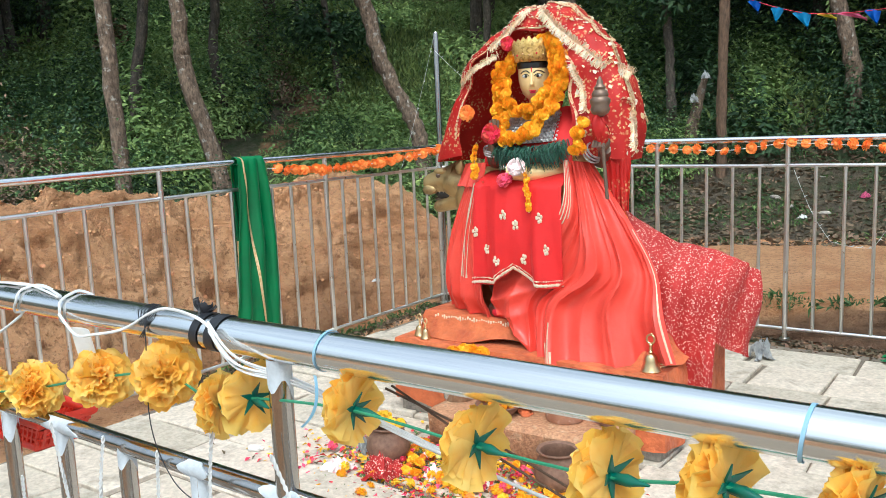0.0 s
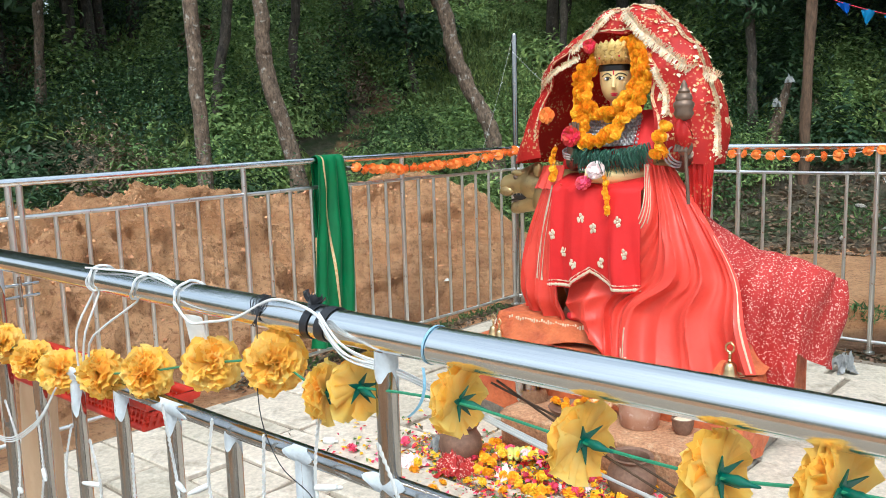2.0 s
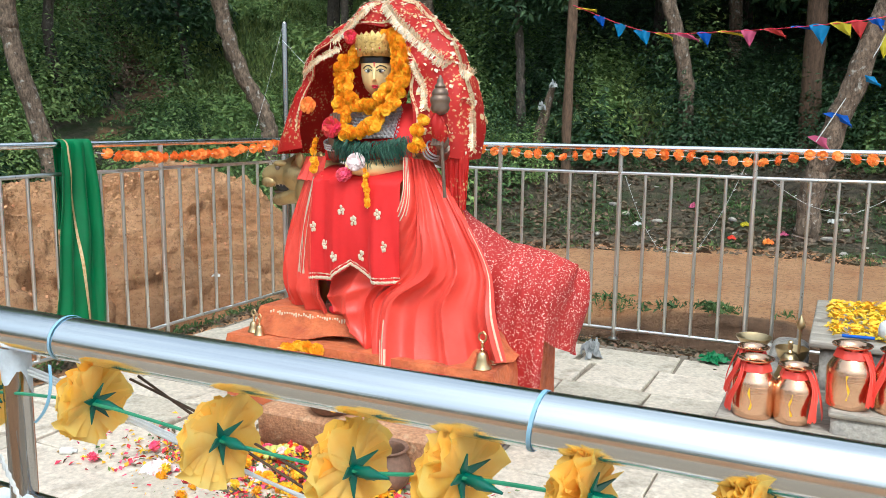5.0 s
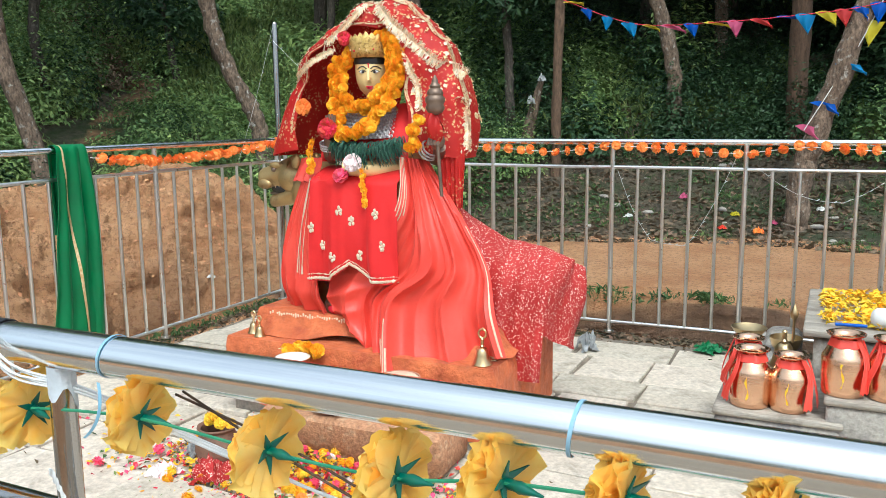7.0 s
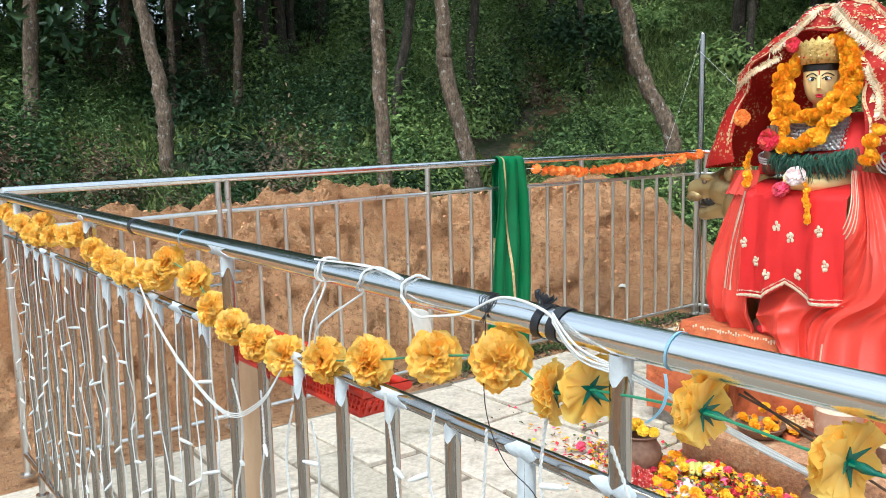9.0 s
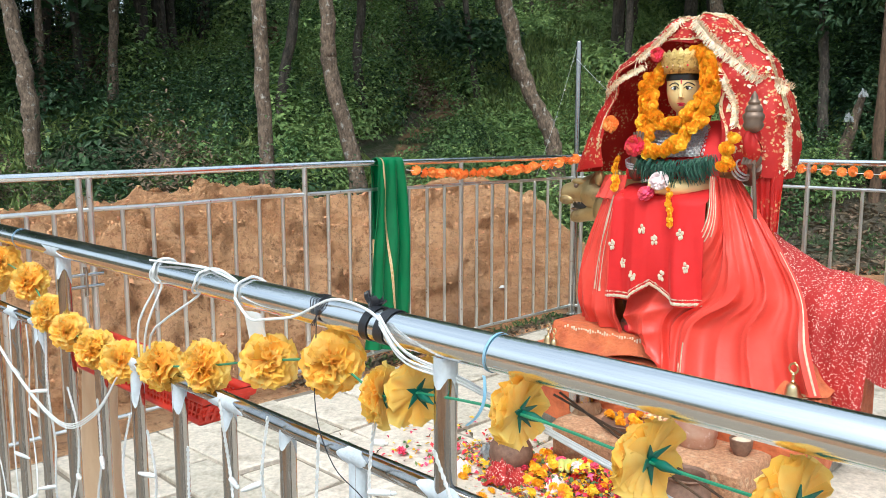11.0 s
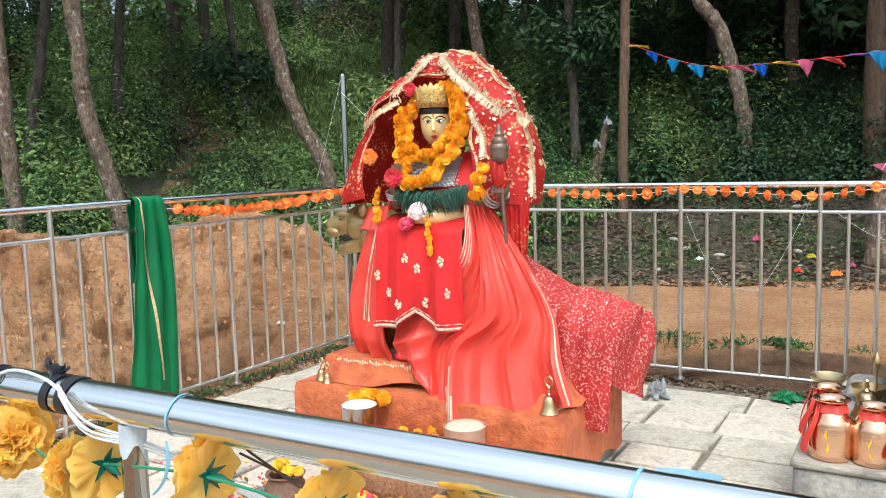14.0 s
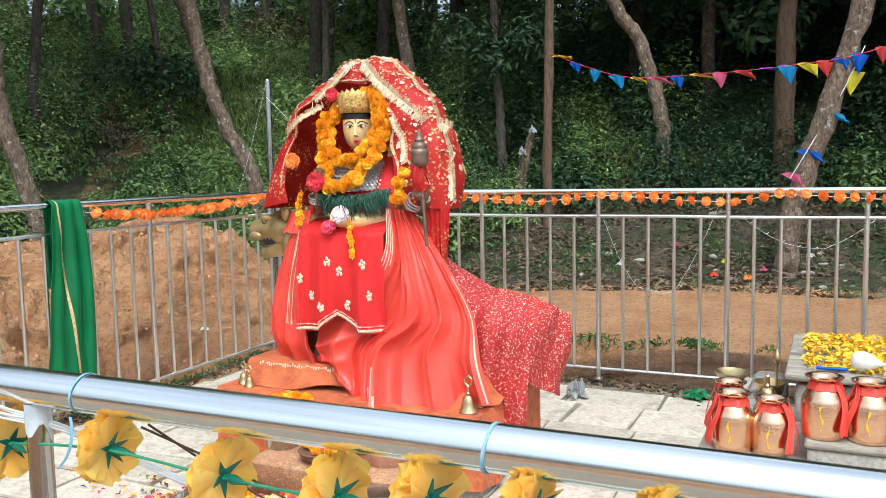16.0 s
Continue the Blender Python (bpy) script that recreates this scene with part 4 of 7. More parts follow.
def wrap_cloth(x0, x1, y0, y1, top, low, amp, seed, flare=0.0):
    """A cloth pulled over a block: flat top with light creases, sides hanging with an uneven hem."""
    rng = np.random.default_rng(seed)
    m = M()
    per = [(x0, y0), (x1, y0), (x1, y1), (x0, y1)]
    n = 40

    def edge(u):
        s = u * 4
        i = int(s) % 4
        f = s - int(s)
        a, b = per[i], per[(i + 1) % 4]
        q = Vector((a[0] + (b[0] - a[0]) * f, a[1] + (b[1] - a[1]) * f, 0))
        out = Vector(((0, -1), (1, 0), (0, 1), (-1, 0))[i]).to_3d()
        return q, out, i, f

    def f(u, v):
        q, out, i, fr = edge(min(u, 0.99999))
        c = Vector(((x0 + x1) / 2, (y0 + y1) / 2, 0))
        k = 4.0 * fr * (1 - fr)
        if v < 0.4:
            t = v / 0.4
            p = c.lerp(q, t)
            return p + Vector((0, 0, top + 0.004 * math.sin(p.x * 23 + p.y * 17) * t * (1 - 0.6 * t)))
        t = (v - 0.4) / 0.6
        hem = low + 0.02 * math.sin(u * 31 + seed) + 0.012 * math.sin(u * 77)
        wav = amp * t * k * (math.sin(fr * 26 + i) * 0.6 + math.sin(fr * 51 + 2 * i) * 0.4)
        rnd = 0.012 * min(1, t * 8)
        return q + out * (rnd + wav + 0.004 + flare * t * t * (0.8 + 0.5 * math.sin(fr * 9 + i))) + Vector((0, 0, top + (hem - top) * t - 0.006 * min(1, t * 10)))
    m.sheet(f, 160, 20, 0.004)
    return m


part("cloth_cover", wrap_cloth(PX0 - pcx, PX1 - pcx, PY0 - pcy, PY1 - pcy, PT - FL + 0.004, 0.07, 0.012, 2), ORANGE_CLOTH, ped, "rust-orange cloth cover")
TIER = (-2.86, -1.5, 3.74, 4.36, 0.335)
tcx, tcy = (TIER[0] + TIER[1]) / 2, (TIER[2] + TIER[3]) / 2
tier = thing("plinth", "upper plinth under rust-orange cloth with a pale lace edge", "plinth", at=(tcx, tcy, PT + 0.004))
part("core", M().box((0, 0, 0.058), (1.3, 0.56, 0.112), 0.01), CONC, tier)
part("cloth_cover", wrap_cloth(TIER[0] - tcx, TIER[1] - tcx, TIER[2] - tcy, TIER[3] - tcy, 0.124, 0.012, 0.016, 5, 0.08), ORANGE_CLOTH, tier)
lace = M()
for i in range(34):
    x = -0.6 + 0.5 * i / 33
    lace.box((x, -0.328 + 0.003 * math.sin(i), 0.105 + 0.004 * math.sin(i * 2.3)), (0.009, 0.006, 0.022 + 0.008 * math.sin(i * 1.9)), 0.002)
part("lace_edge", lace, PALE, tier, "pale lace trim")


def build_lion():
    """The lion that carries the figure: one bronze mesh, lying along x."""
    m = M()
    body = [(-2.62, 4.06, 0.86), (-2.4, 4.06, 0.8), (-2.1, 4.06, 0.7), (-1.8, 4.1, 0.6), (-1.5, 4.12, 0.49), (-1.3, 4.1, 0.42)]
    m.tube(curve_pts(body, 4), [0.17, 0.18, 0.19, 0.2, 0.2, 0.2, 0.2, 0.19, 0.19, 0.19, 0.19, 0.19, 0.15, 0.14, 0.13, 0.12, 0.115, 0.11, 0.09, 0.07, 0.05], 16)
    for x in (-2.55, -1.48):
        for y in ((3.94, 4.19) if x < -2 else (4.05, 4.2)):
            m.tube(curve_pts([(x, y, 0.74 if x < -2 else 0.5), (x + 0.03, y - 0.02, 0.55 if x < -2 else 0.46), (x - 0.03, y - 0.02, 0.38), (x - 0.06, y - 0.03, 0.36)], 4), [0.1, 0.095, 0.09, 0.085, 0.08, 0.07, 0.06, 0.055, 0.055, 0.055, 0.06, 0.06, 0.05], 10)
    # neck, skull, muzzle with open jaws, brow, ears
    m.tube(curve_pts([(-2.5, 4.06, 0.9), (-2.68, 4.03, 0.99), (-2.76, 4.01, 1.02)], 5), [0.19, 0.185, 0.18, 0.17, 0.165, 0.16, 0.155, 0.15, 0.14, 0.13, 0.11], 14)
    m.ball((-2.755, 4.0, 1.04), (0.13, 0.115, 0.1), 18)
    m.tube(curve_pts([(-2.77, 3.995, 1.06), (-2.88, 3.99, 1.045), (-2.965, 3.985, 1.03), (-2.992, 3.985, 1.025)], 5), [0.1, 0.096, 0.09, 0.084, 0.078, 0.073, 0.069, 0.066, 0.063, 0.061, 0.06, 0.058, 0.055, 0.05, 0.043, 0.025], 14)
    m.tube(curve_pts([(-2.72, 3.995, 0.965), (-2.82, 3.99, 0.93), (-2.9, 3.985, 0.905), (-2.935, 3.985, 0.905)], 5), [0.08, 0.074, 0.068, 0.062, 0.056, 0.051, 0.047, 0.044, 0.042, 0.04, 0.039, 0.038, 0.036, 0.034, 0.03, 0.018], 12)
    m.ball((-2.992, 3.985, 1.045), (0.022, 0.036, 0.02), 10, k=3)
    for y in (3.935, 4.045):
        m.ball((-2.855, y, 1.105), (0.055, 0.025, 0.02), 10)
        m.ball((-2.87, y - (0.012 if y < 4 else -0.012), 1.082), (0.018, 0.012, 0.014), 8, k=3)
        m.ball((-2.7, y + (0.04 if y > 4 else -0.04), 1.13), (0.03, 0.022, 0.042), 10)
        m.ball((-2.945, y, 1.0), (0.05, 0.02, 0.03), 10)
        for q in range(3):
            m.tube(curve_pts([(-2.9 + 0.02 * q, y, 1.075 - 0.012 * q), (-2.85 + 0.02 * q, y - (0.012 if y < 4 else -0.012), 1.04 - 0.012 * q), (-2.8, y - (0.015 if y < 4 else -0.015), 1.0 - 0.01 * q)], 4), 0.007, 5)
    m.ball((-2.85, 3.985, 0.975), (0.085, 0.045, 0.035), 10, k=1)
    m.ball((-2.9, 3.985, 0.945), (0.05, 0.028, 0.012), 8, k=3)
    for i in range(5):
        for y in (3.945, 4.025):
            m.tube([(-2.93 + 0.025 * i, y, 1.0), (-2.93 + 0.025 * i, y, 0.978)], [0.006, 0.001], 5, k=2)
    solid("lion_statue", m, [BRONZE, DKHAIR, PALE, DULL], "gilded bronze lion statue with open jaws on the plinth", "statue")


build_lion()


def build_figure():
    """The seated figure under the garments: one plain gilded mesh."""
    m = M()
    X = -2.24
    m.tube(curve_pts([(X, 4.08, 0.85), (X, 4.08, 1.02), (X, 4.06, 1.2), (X, 4.03, 1.36), (X, 4.0, 1.42)], 4),
           [0.2, 0.2, 0.195, 0.19, 0.18, 0.17, 0.16, 0.155, 0.155, 0.16, 0.17, 0.17, 0.16, 0.12, 0.08, 0.06, 0.05], 18)
    m.tube([(X, 3.99, 1.4), (X, 3.965, 1.5)], [0.052, 0.05], 14)
    # head, turned a little; nose, brows, eyes and lips as plain raised shapes
    turn = Matrix.Rotation(radians(20), 4, 'Z')
    hc = Vector((-2.222, 3.905, 1.572))
    head = [(0.012, -0.1), (0.034, -0.094), (0.056, -0.072), (0.07, -0.04), (0.078, 0.0), (0.08, 0.045), (0.076, 0.09), (0.05, 0.125), (0.01, 0.14)]
    m.lathe(head, 26, hc, turn @ Matrix.Diagonal((1.04, 1.12, 1.0, 1)), 0)

    def on_face(x, z, out=0.0):
        r = float(np.interp(z, [p[1] for p in head], [p[0] for p in head]))
        y = -1.12 * math.sqrt(max(1e-6, r * r - (x / 1.04) ** 2)) - out
        return hc + turn @ Vector((x, y, z))
    m.tube([on_face(0, 0.03, -0.002), on_face(0, 0.008, 0.004), on_face(0, -0.024, 0.011), on_face(0, -0.034, 0.004)], [0.006, 0.008, 0.0115, 0.006], 8)
    for q in (-1, 1):
        m.tube(curve_pts([on_face(q * x, z, 0.001) for x, z in ((0.01, 0.03), (0.026, 0.042), (0.045, 0.04), (0.06, 0.03))], 4), 0.0026, 5, k=1)
        m.ball(on_face(q * 0.032, 0.016, -0.003), (0.0165, 0.008, 0.0085), 12, k=3, m=turn.to_3x3())
        m.ball(on_face(q * 0.03, 0.016, 0.003), (0.007, 0.005, 0.0075), 10, k=1, m=turn.to_3x3())
        m.tube(curve_pts([on_face(q * x, z, 0.002) for x, z in ((0.012, 0.016), (0.03, 0.026), (0.052, 0.018))], 4), 0.0022, 5, k=1)
        m.ball(on_face(q * 0.008, -0.03, 0.001), (0.007, 0.007, 0.006), 8, m=turn.to_3x3())
    m.ball(on_face(0, -0.056, -0.001), (0.019, 0.006, 0.0045), 12, k=4, m=turn.to_3x3())
    m.ball(on_face(0, -0.064, -0.001), (0.015, 0.006, 0.005), 12, k=4, m=turn.to_3x3())
    m.tube([on_face(0, 0.035, 0.001), on_face(0, 0.058, 0.001)], [0.0022, 0.004], 6, k=4)
    m.lathe([(0.0815, 0.055), (0.083, 0.07), (0.08, 0.1), (0.055, 0.13), (0.01, 0.146)], 26, hc, turn @ Matrix.Diagonal((1.06, 1.12, 1.0, 1)), 1)
    # thighs to the knees, one shin down to the plinth
    for sx, kx in ((-0.1, -2.42), (0.1, -2.05)):
        m.tube(curve_pts([(X + sx, 4.05, 0.97), ((X + kx) / 2 + sx * 0.4, 3.88, 0.99), (kx, 3.76, 0.97)], 4), [0.13, 0.13, 0.125, 0.12, 0.115, 0.11, 0.105, 0.1, 0.09], 12)
    m.tube(curve_pts([(-2.42, 3.77, 0.95), (-2.43, 3.8, 0.65), (-2.42, 3.84, 0.42), (-2.43, 3.76, 0.37)], 4), [0.09, 0.085, 0.08, 0.075, 0.07, 0.065, 0.06, 0.05, 0.045, 0.045, 0.045, 0.042, 0.03], 10, k=2)
    # arms
    m.tube(curve_pts([(X - 0.17, 4.02, 1.36), (X - 0.24, 3.95, 1.18), (X - 0.17, 3.8, 1.18), (X - 0.12, 3.74, 1.27)], 5), 0.042, 10, k=2)
    m.tube(curve_pts([(X + 0.17, 4.02, 1.36), (X + 0.27, 3.93, 1.15), (X + 0.12, 3.77, 1.11), (X - 0.04, 3.71, 1.12)], 5), 0.042, 10)
    m.tube(curve_pts([(X + 0.2, 4.03, 1.34), (X + 0.36, 3.93, 1.16), (X + 0.47, 3.76, 1.22)], 5), [0.045, 0.044, 0.043, 0.042, 0.04, 0.038, 0.036, 0.034, 0.032, 0.03, 0.028], 10, k=2)
    m.ball((X + 0.47, 3.73, 1.25), (0.04, 0.032, 0.042), 10, k=2)
    m.ball((X - 0.12, 3.73, 1.3), (0.028, 0.02, 0.03), 10, k=2)
    for i in range(4):
        m.tube([(X - 0.14 + 0.014 * i, 3.725, 1.31), (X - 0.143 + 0.016 * i, 3.722, 1.385 - 0.006 * abs(i - 1.5))], [0.008, 0.006], 6, k=2)
        m.tube([(X + 0.445 + 0.016 * i, 3.7, 1.262), (X + 0.44 + 0.016 * i, 3.69, 1.232)], 0.009, 6, k=2)
    solid("seated_statue", m, [SKIN_GOLD, DKHAIR, DULL, WHITE, ROSE], "seated gilded statue under red robes and flower garlands", "statue")


build_figure()


def folded(a, b, c, d, amp, waves, belly=(0, 0, 0), seed=0.0, flare=1.0):
    """A hanging cloth: top edge a-b, bottom edge d-c, with folds that deepen downwards."""
    a, b, c, d, belly = (Vector(q) for q in (a, b, c, d, belly))

    def f(u, v):
        p = a.lerp(b, u).lerp(d.lerp(c, u), v) + belly * (4 * v * (1 - v)) * (0.6 + 0.4 * math.sin(math.pi * u))
        n = (b - a).cross(d - a).normalized()
        uu = u + 0.03 * math.sin(3 * v + seed)
        w = math.sin(uu * waves * 6.283 + seed) + 0.45 * math.sin(uu * waves * 13.1 + seed * 2 + v * 1.5) + 0.22 * math.sin(uu * waves * 29 + seed + 4 * v)
        return p + n * w * amp * (0.35 + 0.65 * v ** flare)
    return f


# skirt front with a scalloped hem
sk = thing("velvet_skirt", "bright red velvet skirt with pale stitched flowers and scalloped hem", "skirt", at=(-2.2, 3.75, 1.0))
S0 = Vector((-2.2, 3.75, 1.0))


def skirt_f(u, v):
    x = -2.46 + 0.49 * u + 0.0 * v
    hem = 0.535 + 0.018 * u + 0.085 * max(0, 1 - abs(u - 0.47) / 0.23) ** 0.85
    if v < 0.3:
        t = v / 0.3
        y = 4.0 - 0.32 * t
        z = 1.09 + 0.03 * math.sin(3.1 * t) - 0.045 * t * t
    else:
        t = (v - 0.3) / 0.7
        y = 3.68 - 0.03 * math.sin(2.0 * t)
        z = 1.045 + (hem - 1.045) * t
    fold = v * (0.05 * noise.noise(Vector((u * 4.5, v * 1.2, 9.1))) + 0.02 * noise.noise(Vector((u * 11, v * 2, 4.1))))
    return Vector((x + 0.02 * (u - 0.5) * v, y - fold, z)) - S0


part("cloth", M().sheet(skirt_f, 60, 40, 0.004), RED, sk)
hem = M()
for i in range(84):
    u = i / 83
    p = skirt_f(u, 0.985)
    q = skirt_f(u, 0.955)
    n = 6
    hem.ball(p + Vector((0, -0.007, 0.004)), (0.0058, 0.003, 0.006 + 0.004 * abs(math.sin(i * 0.9))), 6)
    hem.ball(q + Vector((0, -0.007, 0.004)), (0.003, 0.003, 0.0035 + 0.002 * math.sin(i * 0.9)), 5)
part("hem_trim", hem, PALE, sk, "pale beaded lace hem")
rng0 = np.random.default_rng(2)
for (u, v) in ((0.38, 0.52), (0.51, 0.61), (0.03, 0.62), (0.17, 0.74), (0.86, 0.73), (0.6, 0.85), (0.31, 0.85), (0.79, 0.51)):
    c = skirt_f(u, v) + Vector((0, -0.009, 0))
    fl = M()
    for k in range(5):
        a = 2 * math.pi * k / 5 + rng0.random()
        fl.ball(c + Vector((0.013 * math.cos(a), 0, 0.018 * math.sin(a))), (0.0085, 0.003, 0.011), 7)
    fl.ball(c, (0.006, 0.006, 0.006), 6)
    part("stitched_flower", fl, PALE, sk, "pale stitched flower")

dr = thing("side_drape", "salmon red cloth hanging over one knee with striped border", "drape", at=(-2.6, 3.8, 0.34))
D0 = Vector((-2.6, 3.8, 0.34))


def left_drape(u, v):
    top = Vector((-2.62 + 0.2 * u, 3.86 - 0.17 * u, 1.07 + 0.0 * u))
    bot = Vector((-2.82 + 0.4 * u, 3.84 - 0.14 * u, 0.345))
    p = top.lerp(bot, v)
    p.x -= 0.03 * math.sin(3.14 * v)
    tuck = smooth01((v - 0.85) / 0.15)
    p.y += float(tuck) * 0.05
    w = 1.3 * (0.6 - abs(math.sin(3.1416 * (u * 2.6 + 0.35 * v))) ** 0.8) + 0.7 * (0.6 - abs(math.sin(3.1416 * (u * 6.3 + 0.4 - 0.5 * v))) ** 0.8) + 1.2 * noise.noise(Vector((u * 5, v * 1.6, 7.4))) + 0.5 * noise.noise(Vector((u * 12, v * 3.5, 1.4)))
    p.x -= 0.02 * math.sin(3.14 * v) * (1 - u)
    return p + Vector((-0.4, -0.9, 0)) * w * 0.028 * (0.3 + v) - D0


part("cloth", M().sheet(left_drape, 60, 34, 0.004), SALMON, dr)
for u0 in (0.5, 0.58, 0.66):
    part("stripe", M().sheet(lambda u, v, u0=u0: Vector(left_drape(u0 + 0.022 * u, 0.02 + 0.7 * v)) + Vector((-0.004, -0.006, 0)), 2, 30, 0.002), PALE, dr, "pale gold stripe")
part("shoulder_fall", M().sheet(lambda u, v: Vector(folded((-2.66, 3.9, 1.15), (-2.44, 3.76, 1.16), (-2.46, 3.74, 1.03), (-2.7, 3.86, 1.03), 0.01, 3)(u, v)) - D0, 30, 6, 0.004), SALMON, dr)

rd = thing("long_drape", "long salmon red cloth falling in folds over the pedestal's edge", "drape", at=(-1.8, 3.7, PT))
R0 = Vector((-1.8, 3.7, PT))


def right_drape(u, v):
    """Gathered at the waist, spreading down to the pedestal's front edge."""
    sm = smooth01(u / 0.45)
    drop = float(0.345 - 0.245 * sm + 0.15 * smooth01((u - 0.45) / 0.5))
    yb = float(3.72 - 0.185 * sm + 0.13 * smooth01((u - 0.5) / 0.5))
    rows = [(0.0, Vector((-1.98 + 0.09 * u, 3.74 + 0.12 * u, 1.17 - 0.02 * u))), (0.3, Vector((-1.985 + 0.35 * u, 3.665 + 0.1 * u, 0.9 - 0.06 * u))),
            (0.5, Vector((-2.36 + 0.38 * sm + 0.455 * u, 3.73 - 0.075 * sm + 0.11 * u * u, 0.64 - 0.03 * (1 - sm)))), (0.75, Vector((-2.41 + 0.96 * u, 3.72 - 0.05 * sm, 0.45))), (1.0, Vector((-2.37 + 0.98 * u, yb, drop)))]
    for i in range(4):
        v0, v1 = rows[i][0], rows[i + 1][0]
        if v <= v1:
            t = (v - v0) / (v1 - v0)
            a, b, c, d = (rows[max(0, min(4, i + j))][1] for j in (-1, 0, 1, 2))
            p = 0.5 * ((2 * b) + (c - a) * t + (2 * a - 5 * b + 4 * c - d) * t * t + (3 * b - a - 3 * c + d) * t ** 3)
            break
    k = u + 0.09 * noise.noise(Vector((u * 4.3, 0.5 * v, 3.7))) + 0.03 * math.sin(2.4 * v + 3 * u)
    soft = 0.25 + 0.75 * math.exp(-((u - 0.36) / 0.16) ** 2)
    size = 0.75 + 0.6 * noise.noise(Vector((k * 6, 2.2 * v, 6.1)))
    w = 2.4 * size * (0.6 - abs(math.sin(3.1416 * (k * 3.9 + 0.35))) ** 0.8) + 1.4 * soft * (0.6 - abs(math.sin(3.1416 * (k * 10 + 0.6 * v))) ** 0.8)
    w += 1.3 * noise.noise(Vector((k * 4, v * 2.0, 0.4))) + 0.5 * soft * noise.noise(Vector((k * 20, v * 2.6, 5.4)))
    sweep = max(0.0, 1 - u / 0.42) * smooth01((v - 0.4) / 0.3)
    w += float(sweep) * 0.8 * (0.6 - abs(math.sin(3.1416 * (v * 6.5 + 3.4 * u))) ** 0.8)
    tuck = max(0.0, 1 - u / 0.42) * float(smooth01((v - 0.25) / 0.15) * (1 - smooth01((v - 0.6) / 0.15)))
    w *= 1 - 0.75 * tuck
    p = p + Vector((0, 0.03 * tuck, 0))
    q = p + Vector((0.15, -1, 0.12)) * w * (0.01 + 0.034 * v)
    return q - R0


part("cloth", M().sheet(right_drape, 170, 80, 0.004), SALMON, rd)
for u0, v0, v1 in ((0.0, 0, 0.3), (0.05, 0, 0.31), (0.1, 0, 0.32), (0.15, 0, 0.3), (0.4, 0.86, 0.99), (0.416, 0.8, 0.99), (0.432, 0.88, 0.99), (0.98, 0.3, 0.99)):
    part("stripe", M().sheet(lambda u, v, u0=u0, v0=v0, v1=v1: Vector(right_drape(u0 + (0.014 if v1 < 0.5 else 0.007) * u, v0 + (v1 - v0) * v)) + Vector((0.002, -0.006, 0.002)), 2, 40, 0.002), PALE, rd, "pale gold stripe")

# printed cloth over the lion's hindquarters
pc = thing("printed_cloth", "red cloth with small white print draped over the lion's back", "cloth", at=(-1.4, 4.0, PT))
C0 = Vector((-1.4, 4.0, PT))


def rump_cloth(u, v):
    x = -1.98 + 0.73 * u
    ridge = float(np.interp(x, [-1.98, -1.87, -1.76, -1.6, -1.43, -1.31, -1.25], [1.03, 0.93, 0.845, 0.755, 0.715, 0.7, 0.665]))
    if v < 0.3:
        t = (0.3 - v) / 0.3
        y, z = 4.1 + 0.2 * t, ridge - 0.3 * t * t
    else:
        s = (v - 0.3) / 0.7
        low = 0.3 - 0.22 * smooth01(u / 0.85)
        t = s * s * (1.6 - 0.6 * s)
        y = 4.1 - 0.2 * math.sin(min(1.0, s * 1.5) * 1.57) - 0.04 * s
        z = ridge + (low - ridge) * t
        x -= 0.05 * s * u * u
    w = 1.5 * (abs(math.sin(u * 9.5 + 2.2 * v)) ** 0.7 - 0.6) + 0.5 * math.sin(u * 37 + 1 + 3 * v) + 1.6 * noise.noise(Vector((u * 6, v * 4, 2.7)))
    return Vector((x + 0.012 * w * v, y - 0.024 * w * v, z + 0.008 * w * u)) - C0


part("cloth", M().sheet(rump_cloth, 70, 46, 0.004), PRINT, pc)
def end_flap(u, v):
    """The cloth's end, going on from the edge of the part over the back."""
    a = rump_cloth(1.0, 0.3 + 0.5 * v)
    b = Vector((-1.235 + 0.025 * math.sin(5 * v), 4.2, 0.6 - 0.4 * v - 0.04 * math.sin(3.1 * v))) - C0
    return a.lerp(b, u) + Vector((0.045 + 0.02 * math.sin(9 * u + 3 * v), 0, -0.03 * v)) * math.sin(3.1416 * min(1.0, u * 1.6) * 0.5)


part("end_flap", M().sheet(end_flap, 30, 30, 0.004), PRINT, pc)

# ---- veil and ornaments ----
ve = thing("bridal_veil", "sheer red veil with gold lace borders over the statue's crown", "veil", at=(-2.26, 4.1, 1.1))
V0 = Vector((-2.26, 4.1, 1.1))


